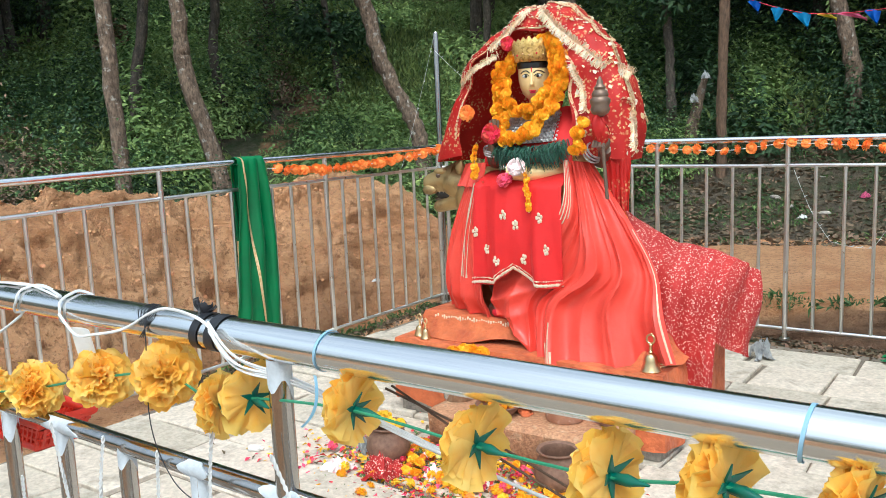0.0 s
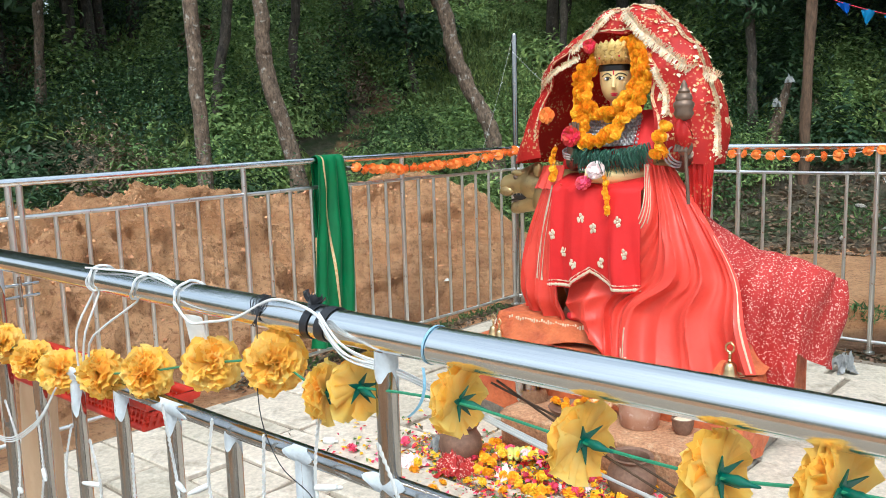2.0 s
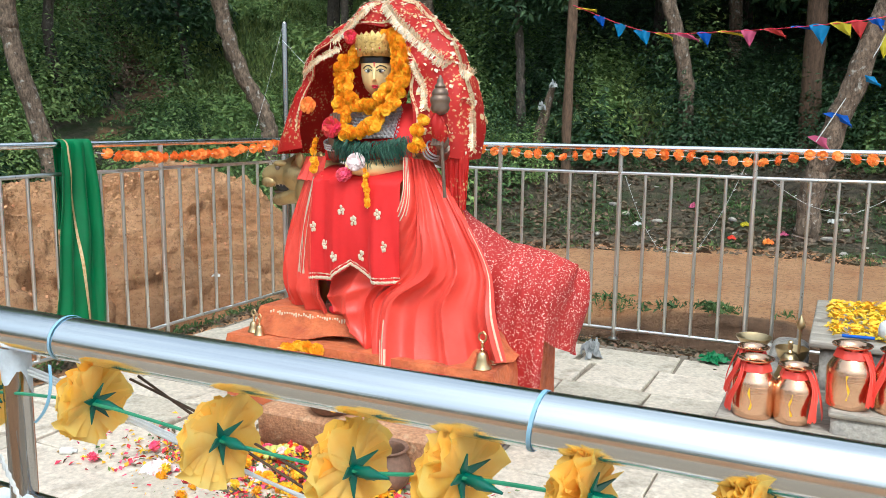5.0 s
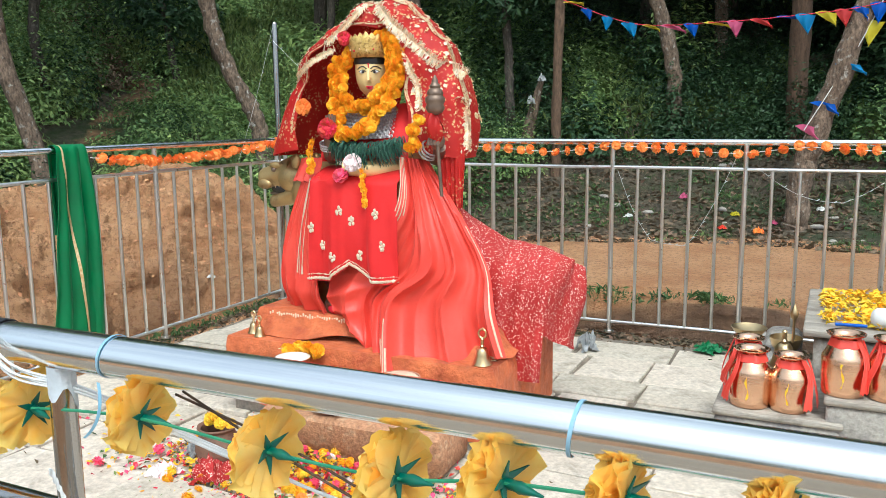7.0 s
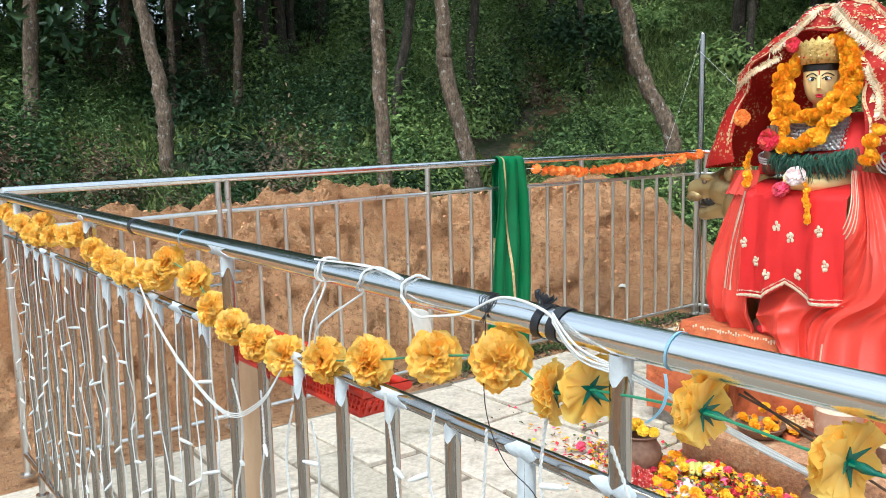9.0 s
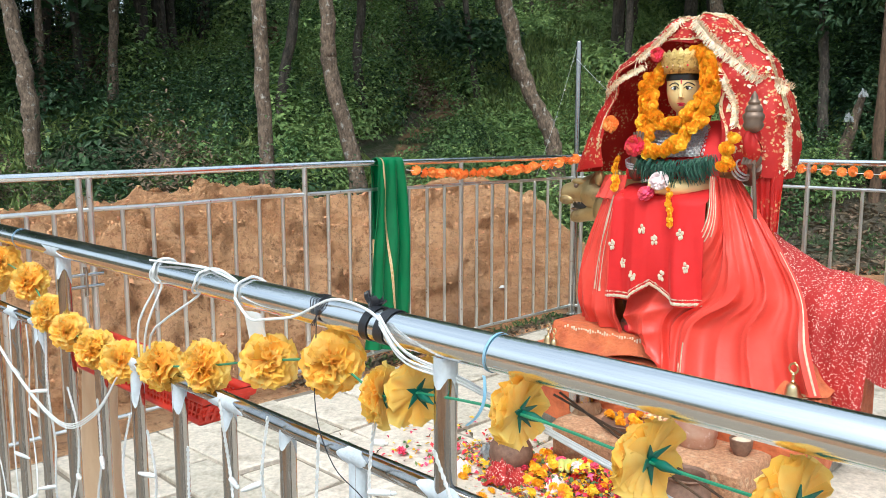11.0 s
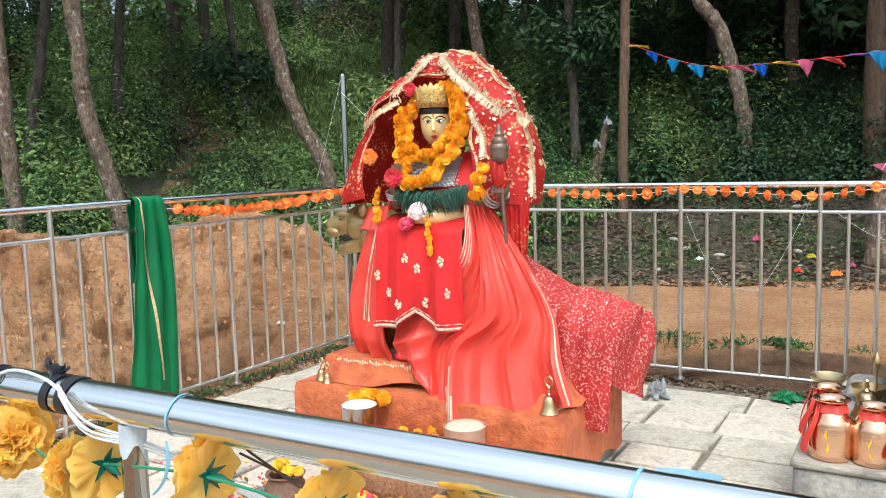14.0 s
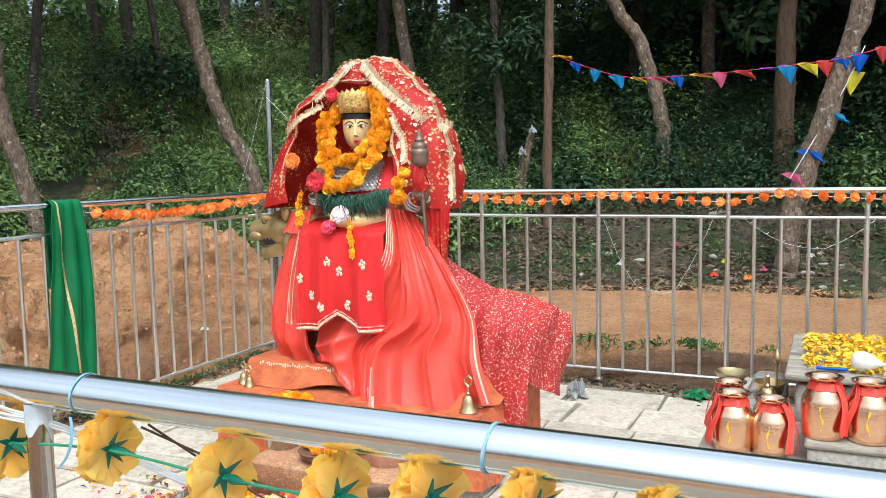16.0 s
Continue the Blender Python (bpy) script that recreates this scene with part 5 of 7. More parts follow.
def veil(u, v):
    """u from one lower edge over the top to the other; v from the opening round the face to the back."""
    a = math.pi * (1 - u)
    s, c = math.sin(a), math.cos(a)
    zo = 1.16 + 0.79 * s ** 0.8
    if c < 0:
        wide = float(np.interp(zo, [1.16, 1.27, 1.45, 1.615, 1.78, 1.88, 1.93, 1.95], [0.67, 0.64, 0.575, 0.5, 0.345, 0.2, 0.09, 0.0]))
    else:
        wide = -float(np.interp(zo, [1.16, 1.307, 1.45, 1.56, 1.715, 1.86, 1.92, 1.945, 1.95], [0.46, 0.475, 0.46, 0.425, 0.33, 0.21, 0.12, 0.05, 0.0]))
    open_x, open_z = (0.44 if c < 0 else -0.2) * abs(c) ** 0.8, 1.2 + 0.62 * s ** 0.7
    if v < 0.4:
        k = math.sin(v / 0.4 * 1.5708)
        x = open_x + (wide - open_x) * k
        z = open_z + (zo - open_z) * k
        y = 3.83 - 0.05 * (1 - s) + 0.15 * (v / 0.4) ** 2
    else:
        q = (v - 0.4) / 0.6
        k = math.cos(q * 1.3)
        x, z = wide * k, 1.16 + (zo - 1.16) * (0.6 + 0.4 * k)
        y = 3.98 - 0.05 * (1 - s) + 0.42 * math.sin(q * 1.5)
    w = math.sin(u * 33 + 3 * v) + 0.7 * math.sin(u * 61 + v * 7 + math.sin(9 * u)) + 0.6 * math.sin(v * 19 + u * 9) + 1.5 * noise.noise(Vector((u * 9, v * 6, 0.3))) + 0.8 * noise.noise(Vector((u * 25, v * 15, 3.3)))
    return Vector((-2.16 - x, y, z)) + Vector((c, -0.6, s)) * w * 0.008 - V0


part("cloth", M().sheet(veil, 150, 60, 0.003), VEIL, ve)


def veil_band(v0, wid, u0, u1, lift):
    return M().sheet(lambda u, v: Vector(veil(u0 + (u1 - u0) * u, v0 + wid * v + 0.01 * math.sin(u * 40))) + (Vector(veil(u0 + (u1 - u0) * u, v0)) - Vector((0, 0.25, 0.1))).normalized() * lift, 80, 3, 0.003)


part("lace_border", veil_band(0.01, 0.016, 0.02, 0.98, 0.006), GOLD_LACE, ve, "gold lace border")
part("lace_border", veil_band(0.34, 0.06, 0.02, 0.98, 0.006), GOLD_LACE, ve, "gold lace border")
rngv = np.random.default_rng(9)
for i in range(560):
    u, v = rngv.random(), rngv.random() ** 1.1 * 0.62
    p = veil(u, v)
    nrm = (p - Vector((0, 0.15, 0.15))).normalized()
    m = M()
    s = 0.004 + 0.013 * rngv.random() ** 3
    t = nrm.orthogonal().normalized()
    b = nrm.cross(t)
    k = 6
    m.add([p + nrm * 0.009] + [p + nrm * 0.006 + (t * math.cos(6.283 * j / k) + b * math.sin(6.283 * j / k)) * s * (0.35 + 0.9 * rngv.random()) for j in range(k)],
          [(0, j + 1, (j + 1) % k + 1) for j in range(k)] + [tuple(range(k, 0, -1))])
    part("sequin", m, GOLD if i % 3 else PALE, ve)
# broad frilled lace laid over the veil
FRONT = [Vector(veil(i / 90, 0.5 * j / 30)) for i in range(91) for j in range(31)]


def on_veil(x, z):
    """The veil's foremost place near a point of its front."""
    near = sorted(FRONT, key=lambda q: (q.x + V0.x - x) ** 2 + (q.z + V0.z - z) ** 2)[:4]
    return Vector((x, min(q.y for q in near) + V0.y - 0.012, z)) - V0


def frilled_lace(pts, wide, seed, label):
    rng = np.random.default_rng(seed)
    line = [on_veil(q.x, q.z) for q in curve_pts([(x, 0, z) for x, z in pts], 14)]
    for i in range(2, len(line) - 2):
        line[i].y = sum(line[i + k].y for k in (-2, -1, 0, 1, 2)) / 5
    band = M().tube(line, 0.0035, 5)
    for i, p in enumerate(line):
        d = (line[min(i + 1, len(line) - 1)] - line[max(i - 1, 0)]).normalized()
        side = Vector((d.z, 0, -d.x)).normalized()
        for k in (-1, 1):
            for _ in range(6):
                q = p + d * 0.012 * rng.normal()
                e = q + side * k * wide * (0.5 + 0.7 * rng.random()) + d * 0.01 * rng.normal() + Vector((0, -0.012 * rng.random(), -0.01 * rng.random()))
                t = d * (0.0009 + 0.0022 * rng.random())
                n = Vector((0, -0.0015, 0))
                band.add([q - t, q + t, e + t * 0.8, e - t * 0.8, q - t + n, q + t + n, e + t * 0.8 + n, e - t * 0.8 + n], [(0, 1, 2, 3), (7, 6, 5, 4), (0, 4, 5, 1), (2, 6, 7, 3), (1, 5, 6, 2), (3, 7, 4, 0)])
    part("lace_border", band, SILVER_LACE, ve, label, smooth=False)


frilled_lace([(-2.13, 1.905), (-2.04, 1.81), (-1.945, 1.73), (-1.82, 1.63), (-1.69, 1.57)], 0.03, 71, "broad frilled pale gold lace")
frilled_lace([(-2.2, 1.93), (-2.27, 1.86), (-2.34, 1.8), (-2.42, 1.74)], 0.018, 72, "frilled pale gold lace")
frilled_lace([(-2.4, 1.7), (-2.5, 1.65), (-2.6, 1.585)], 0.016, 73, "frilled pale gold lace")
frilled_lace([(-1.95, 1.62), (-1.9, 1.5), (-1.89, 1.42)], 0.018, 74, "frilled pale gold lace")
frilled_lace([(-1.72, 1.46), (-1.69, 1.36), (-1.67, 1.22)], 0.02, 75, "frilled pale gold lace")

crown = thing("crown", "low gilded crown with small coloured stones", "crown", at=(-2.225, 3.905, 1.668), rz=20)
m = M()
for i in range(25):
    a0 = math.pi * (1.0 + i / 24.0)
    h = 0.085 + 0.03 * (1 - abs(i - 12) / 12) + 0.008 * math.cos(i * math.pi)
    for j in range(4):
        q = 0.1 + 0.018 * j / 3
        m.v.append((q * math.cos(a0), q * 1.1 * math.sin(a0), -0.01 + h * j / 3))
for i in range(24):
    for j in range(3):
        a = i * 4 + j
        m.f.append((a, a + 4, a + 5, a + 1))
        m.k.append(0)
part("band", m, CROWN_GOLD, crown)
sol = crown.children[0].modifiers.new("thick", 'SOLIDIFY')
sol.thickness = 0.006
for i in range(9):
    a = math.pi * (1.1 + 0.8 * i / 8)
    part("stud", M().ball((0.112 * math.cos(a), 0.123 * math.sin(a), 0.022 + 0.006 * (i % 2)), 0.005, 8), [GOLD, GOLD, ROSE][i % 3], crown)


def marigold(seed, R, petals=44, material=None, flat=0.75):
    """A full flower head: rings of curled petals round a ball."""
    rng = np.random.default_rng(seed)
    m = M()
    m.ball((0, 0, 0), (R * 0.6, R * 0.6, R * 0.5), 8)
    for i in range(petals):
        z = -0.5 + 1.45 * (i + 0.5) / petals
        z = min(z, 0.97)
        a = i * 2.39996 + rng.random() * 0.3
        rr = math.sqrt(max(0.02, 1 - z * z))
        d = Vector((rr * math.cos(a), rr * math.sin(a), z))
        t = Vector((-math.sin(a), math.cos(a), 0))
        up = d.cross(t)
        w = R * (0.34 + 0.1 * rng.random())
        base = Vector((d.x, d.y, d.z * flat)) * R * 0.5
        tip = Vector((d.x, d.y, d.z * flat)) * R * (0.92 + 0.14 * rng.random())
        j = rng.normal() * R * 0.06
        m.add([base - t * w * 0.4, base + t * w * 0.4, tip + t * w * 0.75 + up * j, tip - up * R * 0.12 + d * R * 0.05, tip - t * w * 0.75 - up * j], [(0, 1, 2, 3), (0, 3, 4)])
    return m.data("flower", material, False)


MG = [marigold(i, 0.03, 40, MARI) for i in range(4)]
MGS = [marigold(20 + i, 0.028, 64, MARI) for i in range(4)]
MGO = [marigold(10 + i, 0.026, 36, MARI_O) for i in range(4)]


def garland(name, label, pts, spacing, heads, string_mat, group="", double=0, wide=0.0, scale=1.0, closed=False):
    p = curve_pts(pts, 14)
    base = p[len(p) // 2].copy()
    ob = thing(name, label, "garland", group, at=base)
    part("string", M().tube([q - base for q in p], 0.0025, 6), string_mat, ob)
    acc, k = 0.0, 0
    rng = np.random.default_rng(int(abs(base.x * 100)) + len(p))
    for a, b in zip(p, p[1:]):
        acc += (b - a).length
        if acc >= spacing:
            acc = 0
            for dd in range(1 + double):
                o = part("flower", heads[k % len(heads)], None, ob)
                off = Vector((rng.normal(), rng.normal() * 0.6, rng.normal())) * wide
                q = Euler((math.pi / 2 + rng.normal() * 0.5, rng.normal() * 0.5, rng.random() * 6)).to_matrix().to_4x4()
                o.matrix_local = Matrix.Translation(b - base + off) @ q @ Matrix.Scale(scale * (0.9 + 0.25 * rng.random()), 4)
                k += 1
    return ob


hx, hy = -2.24, 3.85
ring = [(-2.205 + 0.142 * math.sin(a) + 0.02 * math.cos(a), 3.815 + 0.04 * math.cos(a), 1.59 + 0.175 * math.cos(a)) for a in [0.15 + i * 5.2 / 14 for i in range(15)]]
garland("marigold_garland", "thick orange marigold garland framing the statue's face", ring, 0.015, MGS, GOLD, "garlands on the statue", 2, 0.011, 0.88)
loop = [(-2.14, 3.86, 1.77), (-2.06, 3.83, 1.74), (-2.015, 3.815, 1.65), (-2.015, 3.8, 1.55), (-2.045, 3.785, 1.46), (-2.095, 3.755, 1.385),
        (-2.15, 3.72, 1.325), (-2.225, 3.7, 1.285), (-2.3, 3.71, 1.285), (-2.345, 3.745, 1.34), (-2.365, 3.78, 1.44), (-2.375, 3.8, 1.55), (-2.37, 3.82, 1.66)]
garland("marigold_garland", "long orange marigold garland hanging over the statue's chest", loop, 0.015, MGS, GOLD, "garlands on the statue", 2, 0.012, 0.88)
garland("marigold_strand", "short strand of orange marigolds hanging from the statue's arm", [(-2.47, 3.72, 1.27), (-2.475, 3.705, 1.18), (-2.47, 3.7, 1.1)], 0.026, MG, GOLD, "garlands on the statue", 0, 0.004, 0.7)
garland("marigold_strand", "short strand of orange marigolds on the statue's sleeve", [(-1.87, 3.72, 1.36), (-1.88, 3.7, 1.28), (-1.88, 3.7, 1.2)], 0.02, MG, GOLD, "garlands on the statue", 1, 0.012, 0.9)
garland("marigold_strand", "thin strand of small yellow marigolds lying over the lap", [(-2.17, 3.68, 1.12), (-2.14, 3.655, 1.06), (-2.13, 3.648, 0.99), (-2.125, 3.645, 0.92)], 0.022, MG, GOLD, "garlands on the statue", 0, 0.002, 0.55)


def bloom(name, label, at, r, material, seed, tilt=(90, 0, 0)):
    ob = new(name, marigold(seed, r, 34, material))
    ob.matrix_world = pose(*at, *tilt)
    tagged(ob, label, "flower")


bloom("red_rose", "red rose held in the statue's raised hand", (-2.36, 3.69, 1.31), 0.05, ROSE, 31)
bloom("pink_flower", "pink flower lying on the red robe", (-2.27, 3.66, 1.08), 0.04, PINK, 32, (50, 0, 0))
bloom("white_flower", "white and pink flower in the statue's lap", (-2.2, 3.66, 1.145), 0.046, PALEPINK, 33, (70, 0, 0))
bloom("red_flower", "red cloth flower pinned to the veil by the crown", (-2.315, 3.8, 1.755), 0.036, ROSE, 34)
bloom("orange_gerbera", "orange gerbera pinned to the red veil", (-2.55, 3.76, 1.42), 0.042, MARI_O, 35)


def build_jewels():
    rng = np.random.default_rng(12)
    ob = thing("silver_necklace", "broad silver necklace of many small plates", "necklace", at=(-2.2, 3.85, 1.3))
    o = Vector((-2.2, 3.85, 1.3))
    for row in range(9):
        for i in range(25):
            a = -1.2 + 2.4 * i / 24 + 0.05 * (row % 2)
            R = 0.125 + 0.011 * row
            p = Vector((-2.22 + R * 1.1 * math.sin(a), 3.95 - R * 0.9 * math.cos(a) - 0.002 * row - 0.006, 1.425 - 0.0165 * row - 0.03 * math.cos(a)))
            m = M().ball((0, 0, 0), (0.008, 0.005, 0.01), 6)
            q = part("plate", m, SILVER if row > 1 or i % 3 else GOLD, ob)
            q.matrix_local = pose(*(p - o), rng.normal() * 20, rng.normal() * 20, 0)
    part("backing", M().sheet(lambda u, v: Vector((-2.22 + (0.12 + 0.1 * v) * 1.08 * math.sin(-1.25 + 2.5 * u), 3.955 - (0.12 + 0.1 * v) * 0.9 * math.cos(-1.25 + 2.5 * u) - 0.0 * v, 1.435 - 0.15 * v - 0.03 * math.cos(-1.25 + 2.5 * u))) - o, 30, 8, 0.003), SILVER, ob, "silver thread cloth")
    c = []
    for i in range(420):
        a = -0.9 + 1.95 * rng.random()
        p = (-2.18 + 0.22 * math.sin(a), 3.86 - 0.14 * math.cos(a) + 0.02 * rng.normal(), 1.245 + 0.03 * rng.random() - 0.03 * math.cos(a * 1.5))
        c.append(p)
    tin = M()
    for p in c:
        e = (p[0] + 0.02 * rng.normal() + 0.1 * (p[0] + 2.18), p[1] - 0.015, p[2] - 0.05 - 0.06 * rng.random())
        mid = ((p[0] + e[0]) / 2, p[1] - 0.03, (p[2] + e[2]) / 2 + 0.012)
        tin.tube([p, mid, e], [0.0028, 0.0026, 0.0012], 4)
    solid("tinsel_fringe", tin, TINSEL, "dark green tinsel fringe below the statue's necklace", "fringe")
    shawl = M().sheet(folded((-2.44, 3.95, 1.42), (-2.0, 3.95, 1.43), (-1.95, 3.78, 1.16), (-2.48, 3.8, 1.14), 0.006, 4, (0, -0.06, 0.0), 1), 30, 20, 0.004)
    solid("red_blouse", shawl, RED, "red velvet blouse on the statue", "blouse")
    mace = thing("mace", "bronze ceremonial mace held upright in the statue's hand", "mace", at=(-1.765, 3.7, 1.15))
    part("shaft", M().tube([(0.03, 0, -0.16), (0.01, 0, 0.1), (0, 0, 0.24)], 0.009, 8), DULL, mace)
    part("head", M().lathe([(0.012, 0.22), (0.045, 0.235), (0.058, 0.255), (0.05, 0.27), (0.058, 0.285), (0.06, 0.3), (0.046, 0.312), (0.05, 0.322), (0.04, 0.34), (0.03, 0.345), (0.034, 0.355), (0.018, 0.372), (0.02, 0.38), (0.004, 0.405)], 18, m=Matrix.Diagonal((0.8, 0.8, 1, 1))), DULL, mace)
    part("wrap", M().sheet(lambda u, v: ((0.014 + 0.026 * math.sin(3.1 * v) + 0.012 * math.sin(26 * u + 5 * v)) * math.cos(6.283 * u), (0.014 + 0.024 * math.sin(3.1 * v) + 0.012 * math.sin(21 * u)) * math.sin(6.283 * u), 0.1 + 0.13 * v + 0.012 * math.sin(12 * u)), 40, 8, 0.003), VEIL, mace, "red cloth wrap with gold flecks")
    for i, (x, y, z) in enumerate(((-2.4, 3.77, 1.21), (-1.86, 3.8, 1.19))):
        ba = thing("silver_bangles", "silver bangles on the statue's wrist", "bangle", at=(x, y, z))
        for k in range(3):
            q = part("bangle", M().tube([(0.045 * math.cos(a), 0.045 * math.sin(a), 0) for a in [j * 6.2832 / 16 for j in range(17)]], 0.005, 6, cap=False), SILVER, ba)
            q.matrix_local = pose(0.012 * k * (1 if i else 0), -0.004 * k, 0.012 * k, 20, 50 if i else 10, 0)


build_jewels()
tas = thing("veil_tassel", "sheer red veil end with an orange tassel", "veil end", at=(-1.74, 3.84, 0.9))
part("cloth", M().sheet(lambda u, v: Vector(folded((-1.82, 3.82, 1.22), (-1.68, 3.86, 1.22), (-1.69, 3.84, 0.92), (-1.77, 3.82, 0.93), 0.012, 2.5)(u, v)) - Vector((-1.74, 3.84, 0.9)), 24, 20, 0.003), VEIL, tas)
tm = M()
for i in range(40):
    a, r = random.random() * 6.28, 0.05 * random.random()
    tm.tube([(0.3 * r * math.cos(a), 0.3 * r * math.sin(a), 0.05), (r * math.cos(a), r * math.sin(a), -0.03 - 0.02 * random.random())], 0.002, 4)
part("tassel", tm, MARI_O, tas)

# ---- paper-flower garland on the front fence ----


def paper_flower(seed, R, layers=5, n=9, cup=8):
    """A ruffled flower of folded paper, opening along +z."""
    rng = np.random.default_rng(seed)
    m = M()
    for la in range(layers):
        f = la / (layers - 1)
        tilt = radians(cup + (80 - cup) * f)
        for i in range(n):
            a = 2 * math.pi * (i + 0.5 * (la % 2)) / n + rng.normal() * 0.12
            out = Vector((math.cos(a), math.sin(a), 0))
            side = Vector((-math.sin(a), math.cos(a), 0))
            d = out * math.cos(tilt) + Vector((0, 0, 1)) * math.sin(tilt)
            nn = d.cross(side)
            ln = R * (1.0 - 0.3 * f) * (0.85 + 0.25 * rng.random())
            w = R * (0.74 + 0.22 * rng.random()) * (1 - 0.4 * f)
            ph, ph2 = rng.random() * 6, rng.random() * 6
            curl = R * (0.05 + 0.3 * rng.random()) * (0.3 + 0.7 * f)
            vs = []
            for v in range(6):
                for u in range(9):
                    x = (u / 8 - 0.5) * 2
                    vv = v / 5
                    ruf = R * 0.13 * vv ** 1.8 * math.sin(x * 4.2 + ph) + R * 0.06 * vv ** 3 * math.sin(x * 10 + ph2)
                    edge = 1 - 0.3 * abs(x) ** 2.6 + 0.05 * math.sin(x * 6.5 + ph2) + 0.025 * math.sin(x * 15 + ph)
                    vs.append(out * R * 0.04 + d * ln * vv * edge + side * w * x * (0.2 + 0.8 * vv ** 0.75) * 0.66 + nn * (ruf - curl * vv * vv))
            m.add(vs, [(v * 9 + u, v * 9 + u + 1, v * 9 + u + 10, v * 9 + u + 9) for v in range(5) for u in range(8)], 1 if rng.random() < 0.06 + 0.3 * f else 0)
    return m.data("flower", [PAPER, PAPER_O], True, 180)


def calyx_mesh(R):
    m = M()
    for i in range(5):
        a = 2 * math.pi * i / 5
        o, s = Vector((math.cos(a), math.sin(a), 0)), Vector((-math.sin(a), math.cos(a), 0))
        pts = [s * R * 0.08, o * R * 0.62 - Vector((0, 0, R * (0.12 + 0.1 * (i % 2)))), -s * R * 0.08]
        lo = [p + Vector((0, 0, -R * 0.1)) for p in pts]
        up = [p + Vector((0, 0, -R * 0.06)) for p in pts]
        mid_u, mid_l = o * R * 0.2 + Vector((0, 0, -R * 0.03)), o * R * 0.2 + Vector((0, 0, -R * 0.09))
        k = [up[0], mid_u + s * R * 0.1, up[1], mid_u - s * R * 0.1, up[2], lo[0], mid_l + s * R * 0.1, lo[1], mid_l - s * R * 0.1, lo[2]]
        m.add(k, [(0, 1, 2, 3, 4), (9, 8, 7, 6, 5), (0, 5, 6, 1), (1, 6, 7, 2), (2, 7, 8, 3), (3, 8, 9, 4)])
    m.lathe([(R * 0.05, -R * 0.02), (R * 0.12, -R * 0.1), (R * 0.12, -R * 0.3), (R * 0.15, -R * 0.45), (R * 0.12, -R * 0.6), (R * 0.06, -R * 0.85), (R * 0.03, -R * 1.05)], 10)
    return m.data("calyx", PLASTIC_G)


def build_paper_garland():
    rng = np.random.default_rng(6)
    ob = thing("paper_flower_garland", "garland of yellow paper flowers with green calyces on the rail", "garland", at=(-1.5, 0.69, 1.0))
    o = Vector((-1.5, 0.69, 1.0))
    heads = [paper_flower(40 + i, 0.0425, 11, 10, -38) for i in range(4)]
    fans = [paper_flower(50 + i, 0.04, 9, 8, 0) for i in range(4)]
    cx = calyx_mesh(0.034)
    puffs = [(-3.43, 1.03), (-3.2, 1.05), (-3.02, 1.07), (-2.9, 1.03), (-2.78, 1.01), (-2.672, 1.01), (-2.57, 1.0), (-2.477, 1.006), (-2.38, 1.012), (-2.287, 1.026), (-2.208, 1.066), (-2.04, 1.043), (-1.94, 0.987), (-1.835, 0.967), (-1.714, 0.95), (-1.588, 0.95), (-1.436, 0.971), (-1.287, 1.001), (-1.106, 1.045), (-0.96, 1.07)]
    x = -3.54
    while x > -4.3:
        puffs.append((x, 1.055 + 0.035 * math.sin(x * 5.3) + 0.012 * rng.normal()))
        x -= 0.1 + 0.03 * rng.random()
    puffs.sort()
    stars = [(-0.87, 1.047), (-0.81, 1.064), (-0.655, 1.077), (-0.503, 1.069), (-0.37, 1.068), (-0.275, 1.082), (-0.178, 1.088), (-0.068, 1.093), (0.04, 1.09), (0.15, 1.085), (0.27, 1.08), (0.4, 1.08), (0.52, 1.08)]
    line = [Vector((x, 0.726, z)) for x, z in puffs + stars]
    part("string", M().tube([q - o for q in curve_pts(line, 4)], 0.0017, 6), LEAF_CORD, ob)
    for i, (x, z) in enumerate(puffs):
        f = part("flower", heads[i % 4], None, ob)
        d = Vector((0.45 + 0.2 * rng.normal(), -1, 0.25 + 0.1 * rng.normal()))
        f.matrix_local = Matrix.Translation(Vector((x, 0.722, z)) - o) @ d.to_track_quat('Z', 'Y').to_matrix().to_4x4() @ Matrix.Rotation(rng.random() * 6, 4, 'Z') @ Matrix.Scale(0.95 + 0.1 * rng.random(), 4)
    for i, (x, z) in enumerate(stars):
        f = part("flower", fans[i % 4], None, ob)
        d = Vector((-0.95, 0.14 + 0.1 * rng.normal(), 0.02 + 0.1 * rng.normal())) if i else Vector((-0.9, -0.5, 0))
        f.matrix_local = Matrix.Translation(Vector((x + 0.004, 0.73, z)) - o) @ d.to_track_quat('Z', 'Y').to_matrix().to_4x4() @ Matrix.Rotation(rng.random() * 6, 4, 'Z') @ Matrix.Scale(0.95 + 0.12 * rng.random(), 4)
        part("calyx", cx, None, f, "green plastic calyx")


build_paper_garland()

# ---- string lights, tape and ties on the front fence ----


def strand_pts(path, pitch, r, phase):
    """One strand of a twisted pair along a path."""
    out, s = [], 0.0
    for i, p in enumerate(path):
        if i:
            s += (p - path[i - 1]).length
        d = (path[min(i + 1, len(path) - 1)] - path[max(i - 1, 0)]).normalized()
        t = d.cross(Vector((0, 1, 0.13))).normalized()
        b = d.cross(t)
        a = 6.2832 * s / pitch + phase
        out.append(p + t * r * math.cos(a) + b * r * math.sin(a))
    return out


